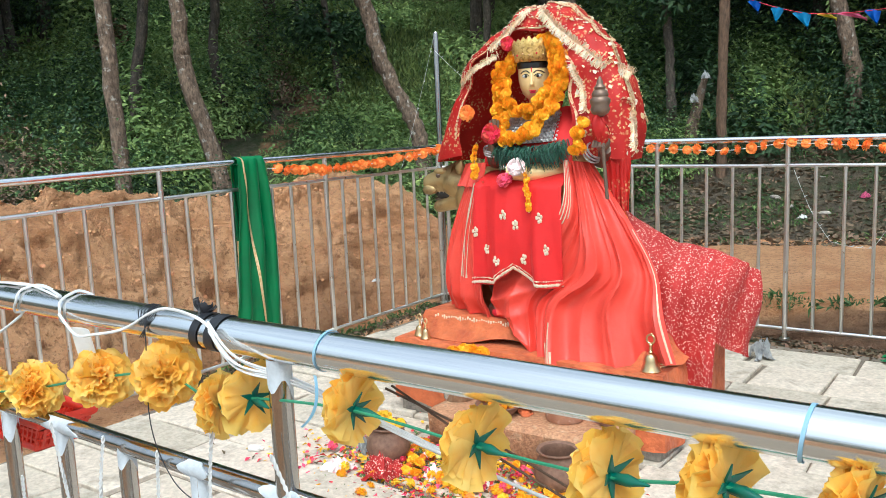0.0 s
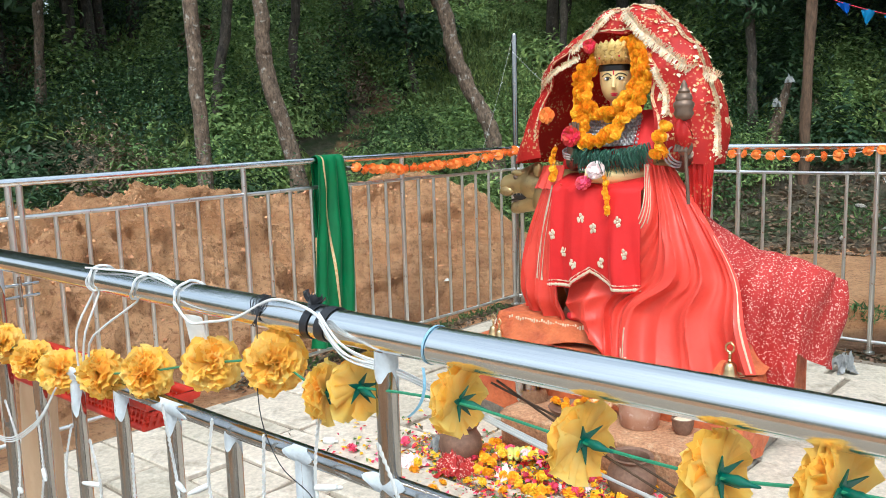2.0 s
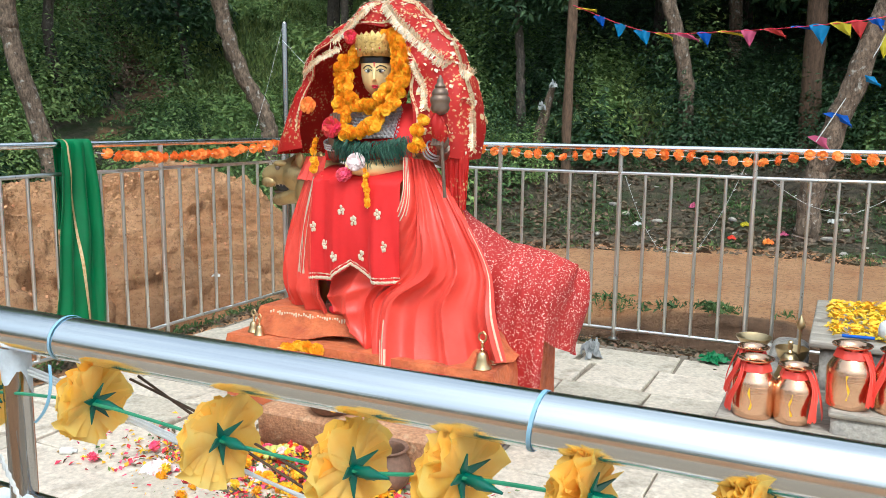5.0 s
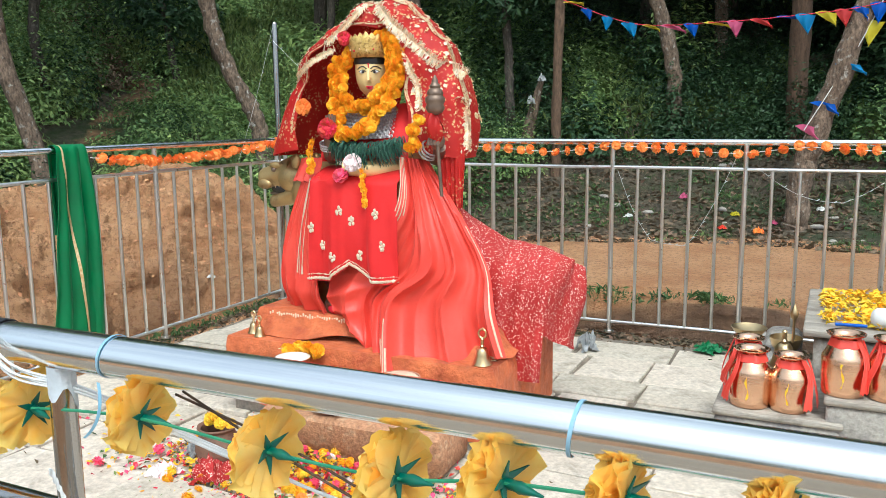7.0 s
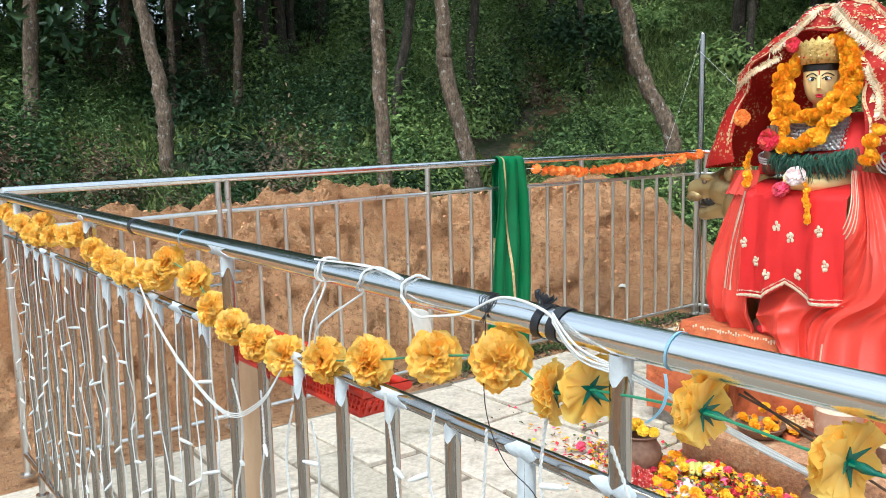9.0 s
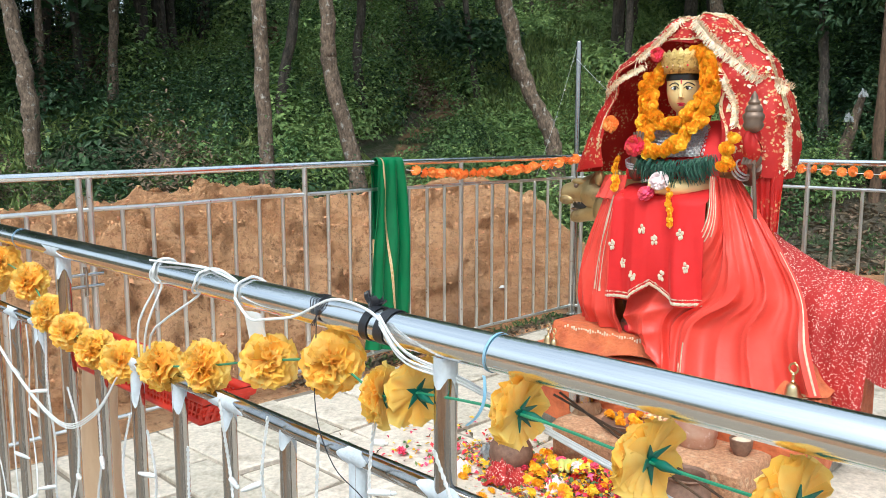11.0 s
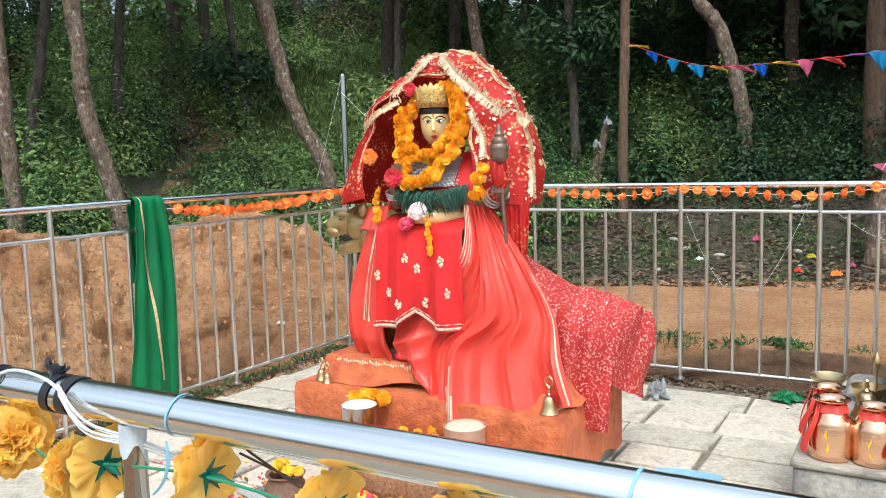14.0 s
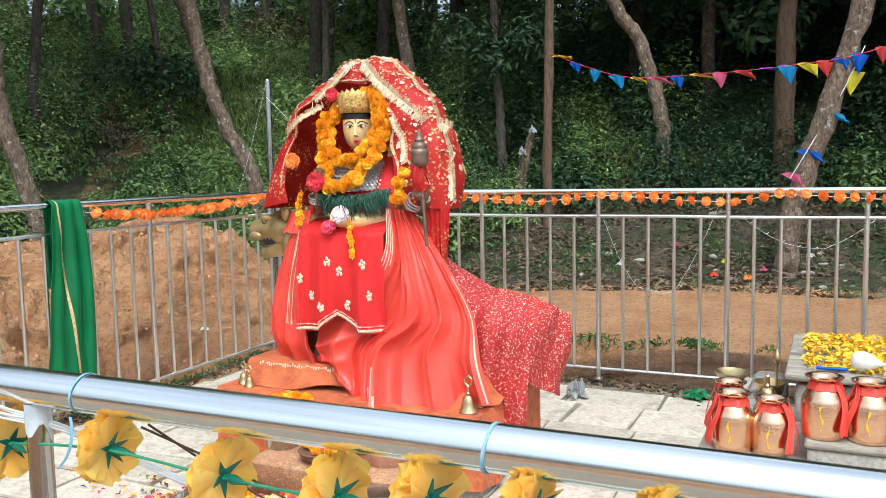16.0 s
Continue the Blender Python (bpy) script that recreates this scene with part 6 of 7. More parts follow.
def cord(m, pts, near):
    if near:
        p = curve_pts(pts, 10)
        fine = []
        for a, b in zip(p, p[1:]):
            k = max(2, int((b - a).length / 0.0035))
            fine += [a.lerp(b, j / k) for j in range(k)]
        for ph in (0, math.pi):
            m.tube(strand_pts(fine, 0.017, 0.0014, ph), 0.00155, 4)
    else:
        m.tube(curve_pts(pts, 4), 0.0018, 5)


def build_string_lights():
    rng = np.random.default_rng(14)
    sockets = M().tube([(0, 0, 0), (0, 0, 0.016), (0, 0, 0.03)], [0.0042, 0.0048, 0.0036], 8).ball((0, 0, 0.033), (0.003, 0.003, 0.005), 7).data("bulb", WIRE)
    ob = thing("string_lights", "white twisted string lights hanging down the front fence", "string lights", at=(-2.0, 0.70, 0.5))
    o = Vector((-2.0, 0.70, 0.5))
    xs = [-0.745, -0.86, -0.98, -1.09, -1.21, -1.33, -1.45, -1.55, -1.68, -1.8, -1.93, -2.03]
    x = -2.14
    while x > -4.3:
        xs.append(x)
        x -= 0.1 + 0.05 * rng.random()
    for i, x in enumerate(xs):
        top = 1.02 if x > -0.9 else (0.97 if x > -1.3 else (0.86 if x > -1.9 else 0.95))
        z, pts = top, []
        bot = -0.12 + 0.25 * rng.random()
        xx = x
        while z > bot:
            pts.append(Vector((xx, 0.709 + 0.006 * rng.normal(), z)) - o)
            z -= 0.08 + 0.05 * rng.random()
            xx = x + 0.014 * rng.normal()
        if len(pts) < 3:
            continue
        m = M()
        cord(m, pts, x > -2.0)
        c = part("cord", m, WIRE, ob)
        for k, p in enumerate(pts[1:-1]):
            if k % 2 == i % 2 or rng.random() < 0.3:
                q = part("bulb", sockets, None, c)
                q.matrix_local = Matrix.Translation(p) @ Euler((radians(70 + 50 * rng.random()), 0, radians((70 if rng.random() < 0.5 else -70) + 30 * rng.normal()))).to_matrix().to_4x4()
    # loops over the rail and the loose bundle
    r = 0.0228
    for k, (x0, dx) in enumerate(((-1.435, 0.02), (-1.42, -0.012), (-1.3, 0.045), (-1.175, 0.022))):
        loop = [Vector((x0 + dx * j / 11 + 0.003 * math.sin(j * 1.9 + k), NY - (r + 0.0015) * math.cos(a), NZ + (r + 0.0015) * math.sin(a))) for j, a in enumerate([radians(-60 + 22 * j) for j in range(12)])]
        loop = [Vector((-1.465 + 0.02 * k, 0.7, 0.985 + 0.012 * k)), Vector((-1.455 + 0.03 * k, 0.698, 1.05))] * (k < 3) + loop
        part("looped_cable", M().tube([p - o for p in curve_pts(loop, 3)], 0.002, 6), WIRE, ob, "white cable looped over the rail")
    for k in range(2):
        part("looped_cable", M().tube([p - o for p in curve_pts([(-1.435, 0.713, 1.1555), (-1.37 + 0.01 * k, 0.722 + 0.004 * k, 1.1565), (-1.3, 0.733 - 0.006 * k, 1.1575), (-1.24, 0.724 + 0.008 * k, 1.157), (-1.17, 0.712 + 0.004 * k, 1.153)], 6)], 0.0019, 5), WIRE, ob, "white cable looped over the rail")
    part("looped_cable", M().tube([p - o for p in curve_pts([(-1.165, 0.708, 1.13), (-1.125, 0.706, 1.106), (-1.08, 0.706, 1.112), (-1.02, 0.712, 1.125), (-0.95, 0.718, 1.156), (-0.88, 0.714, 1.155), (-0.84, 0.709, 1.143)], 6)], 0.002, 7), WIRE, ob, "white cable looped over the rail")
    for k in range(5):
        e, g = 0.0028 * (k - 2), 0.003 * math.sin(2.4 * k)
        part("looped_cable", M().tube([p - o for p in curve_pts([(-0.85, 0.71, 1.147 + e), (-0.8, 0.706 + g, 1.112 + 1.2 * e), (-0.74, 0.745 - g, 1.085 + 0.6 * e), (-0.6, 0.775 + 0.6 * e, 1.035 + g), (-0.42, 0.78, 1.0 - 0.6 * g), (-0.25, 0.78, 0.975 + e)], 6)], 0.0014, 6), WIRE, ob, "white cable looped over the rail")
    for k in range(3):
        e = 0.004 * k
        part("looped_cable", M().tube([p - o for p in curve_pts([(-2.42, 0.708, 1.1), (-2.36, 0.7, 0.975 + e), (-2.12, 0.695, 0.845 + e), (-1.84, 0.695, 0.773 + e), (-1.66, 0.696, 0.835 + e), (-1.56, 0.7, 0.93)], 6)], 0.0015, 5), WIRE, ob, "white cable looped over the rail")


build_string_lights()

TR = 0.0217
tape = thing("black_tape", "black insulating tape wound round the rail and cables", "tape", at=(-0.87, NY, NZ))
for k, (x, w) in enumerate(((-0.015, 0.013), (0.013, 0.016))):
    part("winding", M().sheet(lambda u, v, x=x, w=w: (x + w * (v - 0.5) + 0.006 * math.sin(6.283 * u), TR * math.cos(6.283 * u), TR * math.sin(6.283 * u)), 28, 3, -0.001), TAPE, tape)
knot = M()
for k in range(3):
    knot.sheet(lambda u, v, k=k: (-0.02 + (u - 0.5) * (0.012 + 0.012 * math.sin(2.6 * v)) + 0.005 * k * v, 0.004 * math.sin(7 * u + 2 * k) + (0.007 * k - 0.006) * v, 0.02 + (0.017 - 0.004 * k) * v + 0.003 * math.sin(6 * u + k)), 8, 8, 0.001)
part("knot", knot, TAPE, tape)


def tie(x, label, tails):
    ob = thing("plastic_tie", label, "tie", "ties on the rail", at=(x, NY, NZ))
    part("band", M().sheet(lambda u, v: (0.003 * (v - 0.5) + 0.003 * math.sin(6.283 * u), TR * math.cos(6.283 * u), TR * math.sin(6.283 * u)), 32, 2, -0.0005), BLUE_TIE, ob)
    if tails:
        t = M()
        t.sheet(lambda u, v: (0.004 * u + 0.012 * math.sin(2.6 * v) - 0.03 * v * v, -0.023 - 0.006 * math.sin(3 * v), -0.02 - 0.06 * v), 2, 10, 0.0006)
        part("tail", t, BLUE_TIE, ob)


tie(-0.688, "light blue plastic ribbon tied round the rail", True)
tie(-0.214, "light blue plastic ribbon tied round the rail", False)
tie(-2.1, "pale blue plastic ribbon tied round the rail", False)
solid("rail_collar", M().tube([(-0.012, 0, 0), (0.012, 0, 0)], 0.0222, 20), TAPE, "thin dark band round the rail's joint", "band", at=(-2.478, NY, NZ))
wires = M()
for k in range(4):
    wires.tube(curve_pts([(0.004 * k, -0.0225, 0.0), (0.006 * k - 0.01, -0.016, 0.018), (0.004 * k, 0.0, 0.0228), (0.004 * k + 0.008, -0.02, 0.012), (0.01 - 0.004 * k, -0.024, -0.015)], 4), 0.0007, 4)
wires.tube(curve_pts([(0.01, -0.0235, -0.012), (0.02, -0.035, -0.12), (0.05, -0.03, -0.19), (0.1, -0.018, -0.23), (0.12, -0.018, -0.3)], 6), 0.0007, 4)
solid("binding_wire", wires, TAPE, "thin grey binding wire twisted round the rail", "wire", at=(-0.985, NY, NZ))
solid("paper_tag", M().sheet(lambda u, v: (0.045 * (u - 0.5) + 0.008 * v, 0.006 * math.sin(3 * u) - 0.02 + 0.01 * v, -0.021 - 0.075 * v), 6, 6, 0.001), WHITE, "white paper tag hanging under the rail", "tag", at=(-1.13, NY, NZ))
dark_cable = M()
for k in range(2):
    dark_cable.tube(curve_pts([(-0.62, 0.745 + 0.01 * k, 1.1), (-0.5, 0.76, 1.06 - 0.012 * k), (-0.36, 0.765, 1.01 - 0.01 * k), (-0.2, 0.77, 0.97), (0.05, 0.77, 0.956)], 6), 0.0013, 6)
solid("dark_cable", dark_cable, BARK_RED, "brown cables running under the rail", "cable")


def build_basket():
    """A shallow red plastic basket with slotted sides, hooked on the inner side of the front fence."""
    ob = thing("red_basket", "red slotted plastic basket hooked on the fence's middle rail", "basket", at=(-1.66, 0.815, 0.868))
    L, D, H = 0.58, 0.09, 0.045
    per = []
    for (x, y) in ((-L / 2, -D / 2), (L / 2, -D / 2), (L / 2, D / 2), (-L / 2, D / 2), (-L / 2, -D / 2)):
        per.append(Vector((x, y, 0)))
    rim = M().tube([p + Vector((0, 0, H)) for p in per], 0.009, 8)
    low = M().tube([p * 0.9 for p in per], 0.007, 8)
    part("rim", rim, PLASTIC_R, ob)
    part("lower_rim", low, PLASTIC_R, ob)
    slats = M()
    for a, b in zip(per, per[1:]):
        n = int((b - a).length / 0.014)
        for i in range(n):
            p = a.lerp(b, (i + 0.5) / n)
            slats.tube([p * 0.9, p + Vector((0, 0, H))], 0.0035, 4)
        for h in (0.33, 0.66):
            slats.tube([a.lerp(a * 0.9, 1 - h) + Vector((0, 0, H * h)), b.lerp(b * 0.9, 1 - h) + Vector((0, 0, H * h))], 0.003, 4)
    for i in range(30):
        x = -L * 0.44 + L * 0.88 * i / 29
        slats.tube([(x, -D * 0.45, 0), (x, D * 0.45, 0)], 0.0035, 4)
    part("slats", slats, PLASTIC_R, ob)
    for x in (-0.2, 0.2):
        part("hook", M().tube(curve_pts([(x, -D / 2, H), (x, -D / 2 - 0.015, H + 0.055), (x, -D / 2 - 0.035, H + 0.058), (x, -D / 2 - 0.046, H + 0.03)], 4), 0.004, 6), PLASTIC_R, ob)


build_basket()
log = M().tube(curve_pts([(-0.04, 0.03, 0), (-0.02, 0.02, 0.35), (0.05, 0, 0.7), (0.13, -0.02, 1.04)], 6), [0.085 - 0.0028 * i + 0.003 * math.sin(i * 2.1) for i in range(19)], 14)
solid("peeled_log", log, WOODLOG, "leaning peeled log of pale wood behind the front fence", "log", at=(-2.32, 0.95, FL))

# ---- garlands and cloth on the far fences ----
garland("orange_garland", "string of small orange marigolds under the side fence's rail", [(-4.335, 3.98, 1.125), (-4.33, 4.4, 1.09), (-4.33, 4.9, 1.085), (-4.33, 5.4, 1.11), (-4.335, 5.95, 1.152)], 0.062, MGO, WIRE, "orange garlands", 0, 0.005, 1.45)
gp = [(-4.0, 5.968, 1.15)]
for i in range(1, 15):
    x = -4.0 + 0.42 * i
    gp.append((x, 5.965, 1.118 + 0.03 * (i % 3 == 0) + 0.012 * math.sin(i * 2.1)))
garland("orange_garland", "string of small orange marigolds along the back fence's rail", gp, 0.078, MGO, WIRE, "orange garlands", 0, 0.006, 1.3)


def build_green_cloth():
    ob = thing("green_cloth", "dark green cloth with a gold border hung over the side fence", "cloth", at=(-4.36, 3.88, 1.2))
    o = Vector((-4.36, 3.88, 1.2))

    def f(u, v):
        """Over the rail from the far side, then down the near side, widening to the hem."""
        s = v * 2.0
        if s < 0.55:
            t = s / 0.55
            p = Vector((-4.405, 3.72 + 0.23 * u, 0.66 + 0.52 * t))
        elif s < 0.7:
            a = math.pi * (1 - (s - 0.55) / 0.15)
            p = Vector((-4.36 + 0.034 * math.cos(a), 3.715 + 0.225 * u, 1.178 + 0.034 * math.sin(a)))
        else:
            t = (s - 0.7) / 1.3
            y0 = 3.715 - 0.07 * t ** 0.6 - 0.09 * t * t
            y1 = 3.94 + 0.06 * math.sin(min(1, t * 2.2) * 1.571) - 0.05 * t
            p = Vector((-4.322 + 0.03 * t, y0 + (y1 - y0) * u, 1.178 - 1.24 * t - 0.06 * u * t))
        k = u + 0.05 * math.sin(3 * v + 2 * u)
        w = 1.3 * (abs(math.sin(3.1416 * (k * 2.3 + 0.2))) ** 0.7 - 0.6) + 0.6 * math.sin(k * 21 + 3 * v) + 0.9 * noise.noise(Vector((u * 4, v * 5, 1.2)))
        return p + Vector((0.022 * w * min(1, abs(s - 0.62) * 3), 0, 0)) - o
    part("cloth", M().sheet(f, 60, 70, 0.003), GREEN_CLOTH, ob)
    part("gold_border", M().sheet(lambda u, v: Vector(f(0.1 + 0.045 * u + 0.52 * v ** 0.9, 0.3 + 0.64 * v)) + Vector((0.007, 0, 0)), 3, 60, 0.002), GOLD, ob, "thin gold border")


build_green_cloth()
lamp_string = thing("thin_light_string", "thin white light string slung from the pole and back fence", "string lights", at=(-4.36, 5.97, 1.0))
for a, b, sag in (((-4.36, 5.97, 2.1), (-4.78, 5.98, 1.0), 0.04), ((-4.36, 5.97, 2.0), (-3.6, 5.98, 1.4), 0.03), ((-1.44, 5.97, 0.98), (-1.2, 5.97, 0.5), 0.05), ((-1.2, 5.97, 0.5), (-0.95, 5.97, 0.47), 0.01), ((-0.95, 5.97, 0.47), (-0.62, 5.97, 1.16), 0.05), ((-0.5, 5.97, 1.0), (0.0, 5.97, 0.8), 0.06), ((0.0, 5.97, 0.8), (0.3, 5.97, 1.0), 0.02)):
    o = Vector((-4.36, 5.97, 1.0))
    pts = [Vector(a).lerp(Vector(b), i / 10) - o - Vector((0, 0, sag * math.sin(math.pi * i / 10))) for i in range(11)]
    m = M().tube(pts, 0.0013, 5)
    for p in pts[1::2]:
        m.tube([p, p + Vector((0.016, 0, 0.01))], 0.0028, 5)
    part("cable", m, WIRE, lamp_string)

# ---- offerings round the pedestal ----


def bell(name, label, at, h, handle=True):
    ob = thing(name, label, "bell", "bells on the pedestal", at=at)
    k = h / 0.16
    part("body", M().lathe([(0.0, 0.012), (0.036, 0.004), (0.043, 0.0), (0.045, 0.004), (0.036, 0.02), (0.03, 0.045), (0.027, 0.065), (0.018, 0.077), (0.006, 0.08)], 20, m=Matrix.Scale(k, 4)), BRASS, ob)
    hd = M().lathe([(0.006, 0.08), (0.011, 0.085), (0.006, 0.092), (0.009, 0.1), (0.006, 0.108), (0.01, 0.116), (0.005, 0.122)], 12, m=Matrix.Scale(k, 4))
    if handle:
        hd.tube([(0.018 * k * math.cos(a), 0, (0.14 + 0.02 * math.sin(a)) * k) for a in [j * 6.2832 / 12 for j in range(13)]], 0.005 * k, 6)
        hd.ball((0.004 * k, 0, 0.162 * k), 0.007 * k, 7)
    part("handle", hd, BRASS, ob)


PTT = PT + 0.009
bell("brass_bell", "brass hand bell on the pedestal's corner", (-1.49, 3.61, PTT), 0.17)
bell("brass_bell", "small brass bell on the pedestal", (-1.475, 3.7, PTT), 0.08)
bell("brass_bell", "small brass bell on the pedestal", (-1.53, 3.69, PTT), 0.07, False)
bell("brass_bell", "small brass bell beside the plinth", (-2.84, 3.65, PTT), 0.12)
bell("brass_bell", "small brass bell beside the plinth", (-2.77, 3.61, PTT), 0.11)
foot = M().ball((-2.42, 3.7, 0.365), (0.03, 0.05, 0.022), 10)
solid("red_cloth_ball", M().ball((0, 0, 0.03), (0.042, 0.036, 0.032), 12), ROSE, "small red cloth ball by the statue's foot", "ball", at=(-2.4, 3.78, 0.34))
solid("blue_cloth_ball", M().ball((0, 0, 0.032), (0.022, 0.03, 0.034), 12), FLAGS["blue"], "small blue cloth ball by the statue's foot", "ball", at=(-2.33, 3.77, 0.34))

altar = M().box((0, 0, 0.1), (0.95, 0.34, 0.2), 0.02)
for i, v in enumerate(altar.v):
    altar.v[i] = (v[0] + 0.008 * math.sin(i * 3.7), v[1] + 0.008 * math.sin(i * 5.1), v[2])
solid("altar_block", altar, BRICKRED, "low ochre plastered altar block in front of the pedestal", "altar", at=(-2.0, 3.37, FL))
ALT = 0.0


def vessel(name, label, at, prof, material, fill=None, fill_r=0, fill_z=0, category="pot", group=""):
    ob = thing(name, label, category, group, at=at)
    part("body", M().lathe(prof, 24), material, ob)
    if fill:
        part("filling", M().lathe([(0.0, fill_z + 0.016), (fill_r * 0.5, fill_z + 0.012), (fill_r * 0.9, fill_z + 0.003), (fill_r, fill_z - 0.006)], 20), fill, ob)
    return ob


def pail(r, h):
    return [(0.0, 0.004), (r * 0.8, 0.0), (r * 0.86, 0.006), (r * 0.9, h * 0.25), (r * 0.93, h * 0.27), (r * 0.93, h * 0.4), (r * 0.97, h * 0.7), (r, h), (r * 0.96, h), (r * 0.9, h * 0.6), (r * 0.8, h * 0.1)]


vessel("steel_pail", "steel pail heaped with white rice on the altar block", (-2.42, 3.41, ALT), pail(0.092, 0.2), STEEL_Y, WHITE, 0.09, 0.2, "pail")
vessel("copper_pail", "small copper pail with yellow grain on the altar block", (-1.82, 3.4, ALT), pail(0.1, 0.18), mat("smeared_copper", (0.5, 0.26, 0.17), (0.6, 0.4, 0.3), 14, 0.5, 0.4, 0.4, 50, 0.004, c=(0.75, 0.6, 0.52), cscale=22, clo=0.58, chi=0.7), PALE, 0.094, 0.178, "pail")
garland("marigold_ring", "marigold garland lying round the rice pail", [(-2.54, 3.46, 0.215), (-2.45, 3.51, 0.225), (-2.34, 3.5, 0.225), (-2.31, 3.43, 0.215)], 0.03, MG, GOLD, "garlands on the altar", 1, 0.01, 0.9)
prof_clay = [(0.0, 0.004), (0.06, 0.0), (0.09, 0.03), (0.105, 0.075), (0.098, 0.12), (0.08, 0.15), (0.078, 0.165), (0.092, 0.18), (0.09, 0.187), (0.075, 0.18), (0.07, 0.16), (0.088, 0.12), (0.085, 0.05)]
clay = vessel("clay_pot", "round brown clay pot with yellow flowers", (-2.53, 2.97, FL), prof_clay, CLAY)
vessel("clay_pot", "dark brown clay pot on the paving", (-1.7, 3.1, FL), prof_clay, CLAY)
vessel("clay_bowl", "shallow clay bowl of marigolds on the altar block", (-2.12, 3.3, ALT), [(0.0, 0.004), (0.06, 0.0), (0.09, 0.025), (0.11, 0.055), (0.106, 0.058), (0.085, 0.03), (0.0, 0.014)], CLAY)
vessel("small_clay_cup", "small pinkish clay cup by the pedestal", (-1.62, 3.42, ALT), [(0.0, 0.003), (0.03, 0.0), (0.045, 0.03), (0.05, 0.07), (0.046, 0.072), (0.04, 0.03), (0.0, 0.012)], CLAY, PALE, 0.045, 0.06, "cup")


def scatter_flowers():
    """The heap of petals, marigolds, torn cloth and fruit before the altar."""
    rng = np.random.default_rng(33)
    pal = [(MG, 0.8), (MGO, 0.8), ([marigold(60, 0.028, 30, PINK)], 0.9), ([marigold(61, 0.028, 30, PETALS)], 0.9), ([marigold(62, 0.028, 30, PALEPINK)], 0.9)]
    names = ["marigold", "orange_marigold", "pink_flower", "yellow_flower", "pale_flower"]
    labels = ["loose marigold head in the heap of offerings", "orange marigold head in the heap of offerings", "crumpled pink flower in the heap of offerings", "yellow flower head in the heap of offerings", "pale pink flower in the heap of offerings"]
    spots = []
    for i in range(150):
        x, y = -2.15 + 0.33 * rng.normal(), 2.98 + 0.13 * rng.normal()
        z = FL + 0.01 + 0.1 * math.exp(-((x + 2.1) / 0.3) ** 2 - ((y - 3.03) / 0.16) ** 2) * rng.random()
        spots.append((x, y, z + 0.012))
    for i in range(10):
        spots.append((-2.12 + 0.05 * rng.normal(), 3.3 + 0.04 * rng.normal(), ALT + 0.055))
    for i in range(14):
        spots.append((-2.1 + 0.1 * rng.normal(), 3.4 + 0.06 * rng.normal(), ALT + 0.03 + 0.09 * rng.random()))
    for i in range(9):
        spots.append((-2.53 + 0.05 * rng.normal(), 2.97 + 0.04 * rng.normal(), FL + 0.2 + 0.03 * rng.random()))
    for i, (x, y, z) in enumerate(spots):
        k = int(rng.choice(5, p=[0.34, 0.16, 0.2, 0.22, 0.08])) if i < 150 else (3 if i >= 174 else 0)
        heads, s = pal[k]
        f = new(names[k], heads[i % len(heads)])
        f.matrix_world = pose(x, y, z, 40 * rng.normal(), 40 * rng.normal(), 360 * rng.random()) @ Matrix.Scale(s * (0.7 + 0.5 * rng.random()), 4)
        tagged(f, labels[k], "flower", "flowers in the heap of offerings")
    # loose petals
    n = 3600
    x, y = -2.15 + 0.42 * rng.normal(size=n), 2.98 + 0.17 * rng.normal(size=n)
    z = FL + 0.008 + 0.1 * np.exp(-((x + 2.1) / 0.3) ** 2 - ((y - 3.03) / 0.16) ** 2) * rng.random(n)
    x[:160], y[:160], z[:160] = -2.6 + 2.2 * rng.random(160), 2.0 + 1.2 * rng.random(160), FL + 0.008
    nn = np.stack([0.6 * rng.normal(size=n), 0.6 * rng.normal(size=n), np.ones(n)], axis=1)
    s = 0.018 + 0.02 * rng.random(n)
    for k, mt in enumerate((PETALS, MARI, PINK, LEAF_DRY, ROSE, LEAF)):
        sel = np.arange(n) % 6 == k
        me = leaf_mesh("loose_petals", np.stack([x, y, z], axis=1)[sel], nn[sel], s[sel], s[sel] * 0.6, mt, rng)
        solid("loose_petals", me, None, ("yellow", "orange", "pink", "dry brown", "red", "green")[k] + " petals strewn over the paving and offerings", "petals", kind="stuff")


scatter_flowers()


def crumple(name, label, category, at, s, material, seed, flat=0.5):
    """A crumpled scrap of cloth, paper or film."""
    rng = np.random.default_rng(seed)
    ph = rng.random(6) * 6

    def f(u, v):
        a, b = u - 0.5, v - 0.5
        q = Vector((a * 5 + ph[0], b * 5 + ph[1], ph[2]))
        rad = math.sqrt(a * a + b * b)
        k = 0.62 + 0.35 * noise.noise(q * 0.7) + 0.2 * noise.noise(q * 1.9)
        h = 1.1 - 1.9 * rad + 1.1 * abs(noise.noise(q)) + 0.7 * abs(noise.noise(q * 2.3)) + 0.3 * noise.noise(q * 5)
        return (s * k * (a + 0.1 * noise.noise(q * 1.4)), s * k * (b + 0.1 * noise.noise(q * 1.7)), max(0.003, s * flat * 0.34 * h * (1 - smooth01((rad - 0.4) / 0.3))))
    solid(name, M().sheet(f, 30, 30, 0.002), material, label, category, at=at, rz=rng.random() * 360)


crumple("printed_scarf", "crumpled red printed scarf among the offerings", "scarf", (-2.45, 2.83, FL), 0.3, PRINT, 1, 0.55)
crumple("foil_bag", "crumpled silver foil bag on the paving", "bag", (-2.7, 3.0, FL), 0.13, PLASTIC_CLEAR, 2, 1.0)
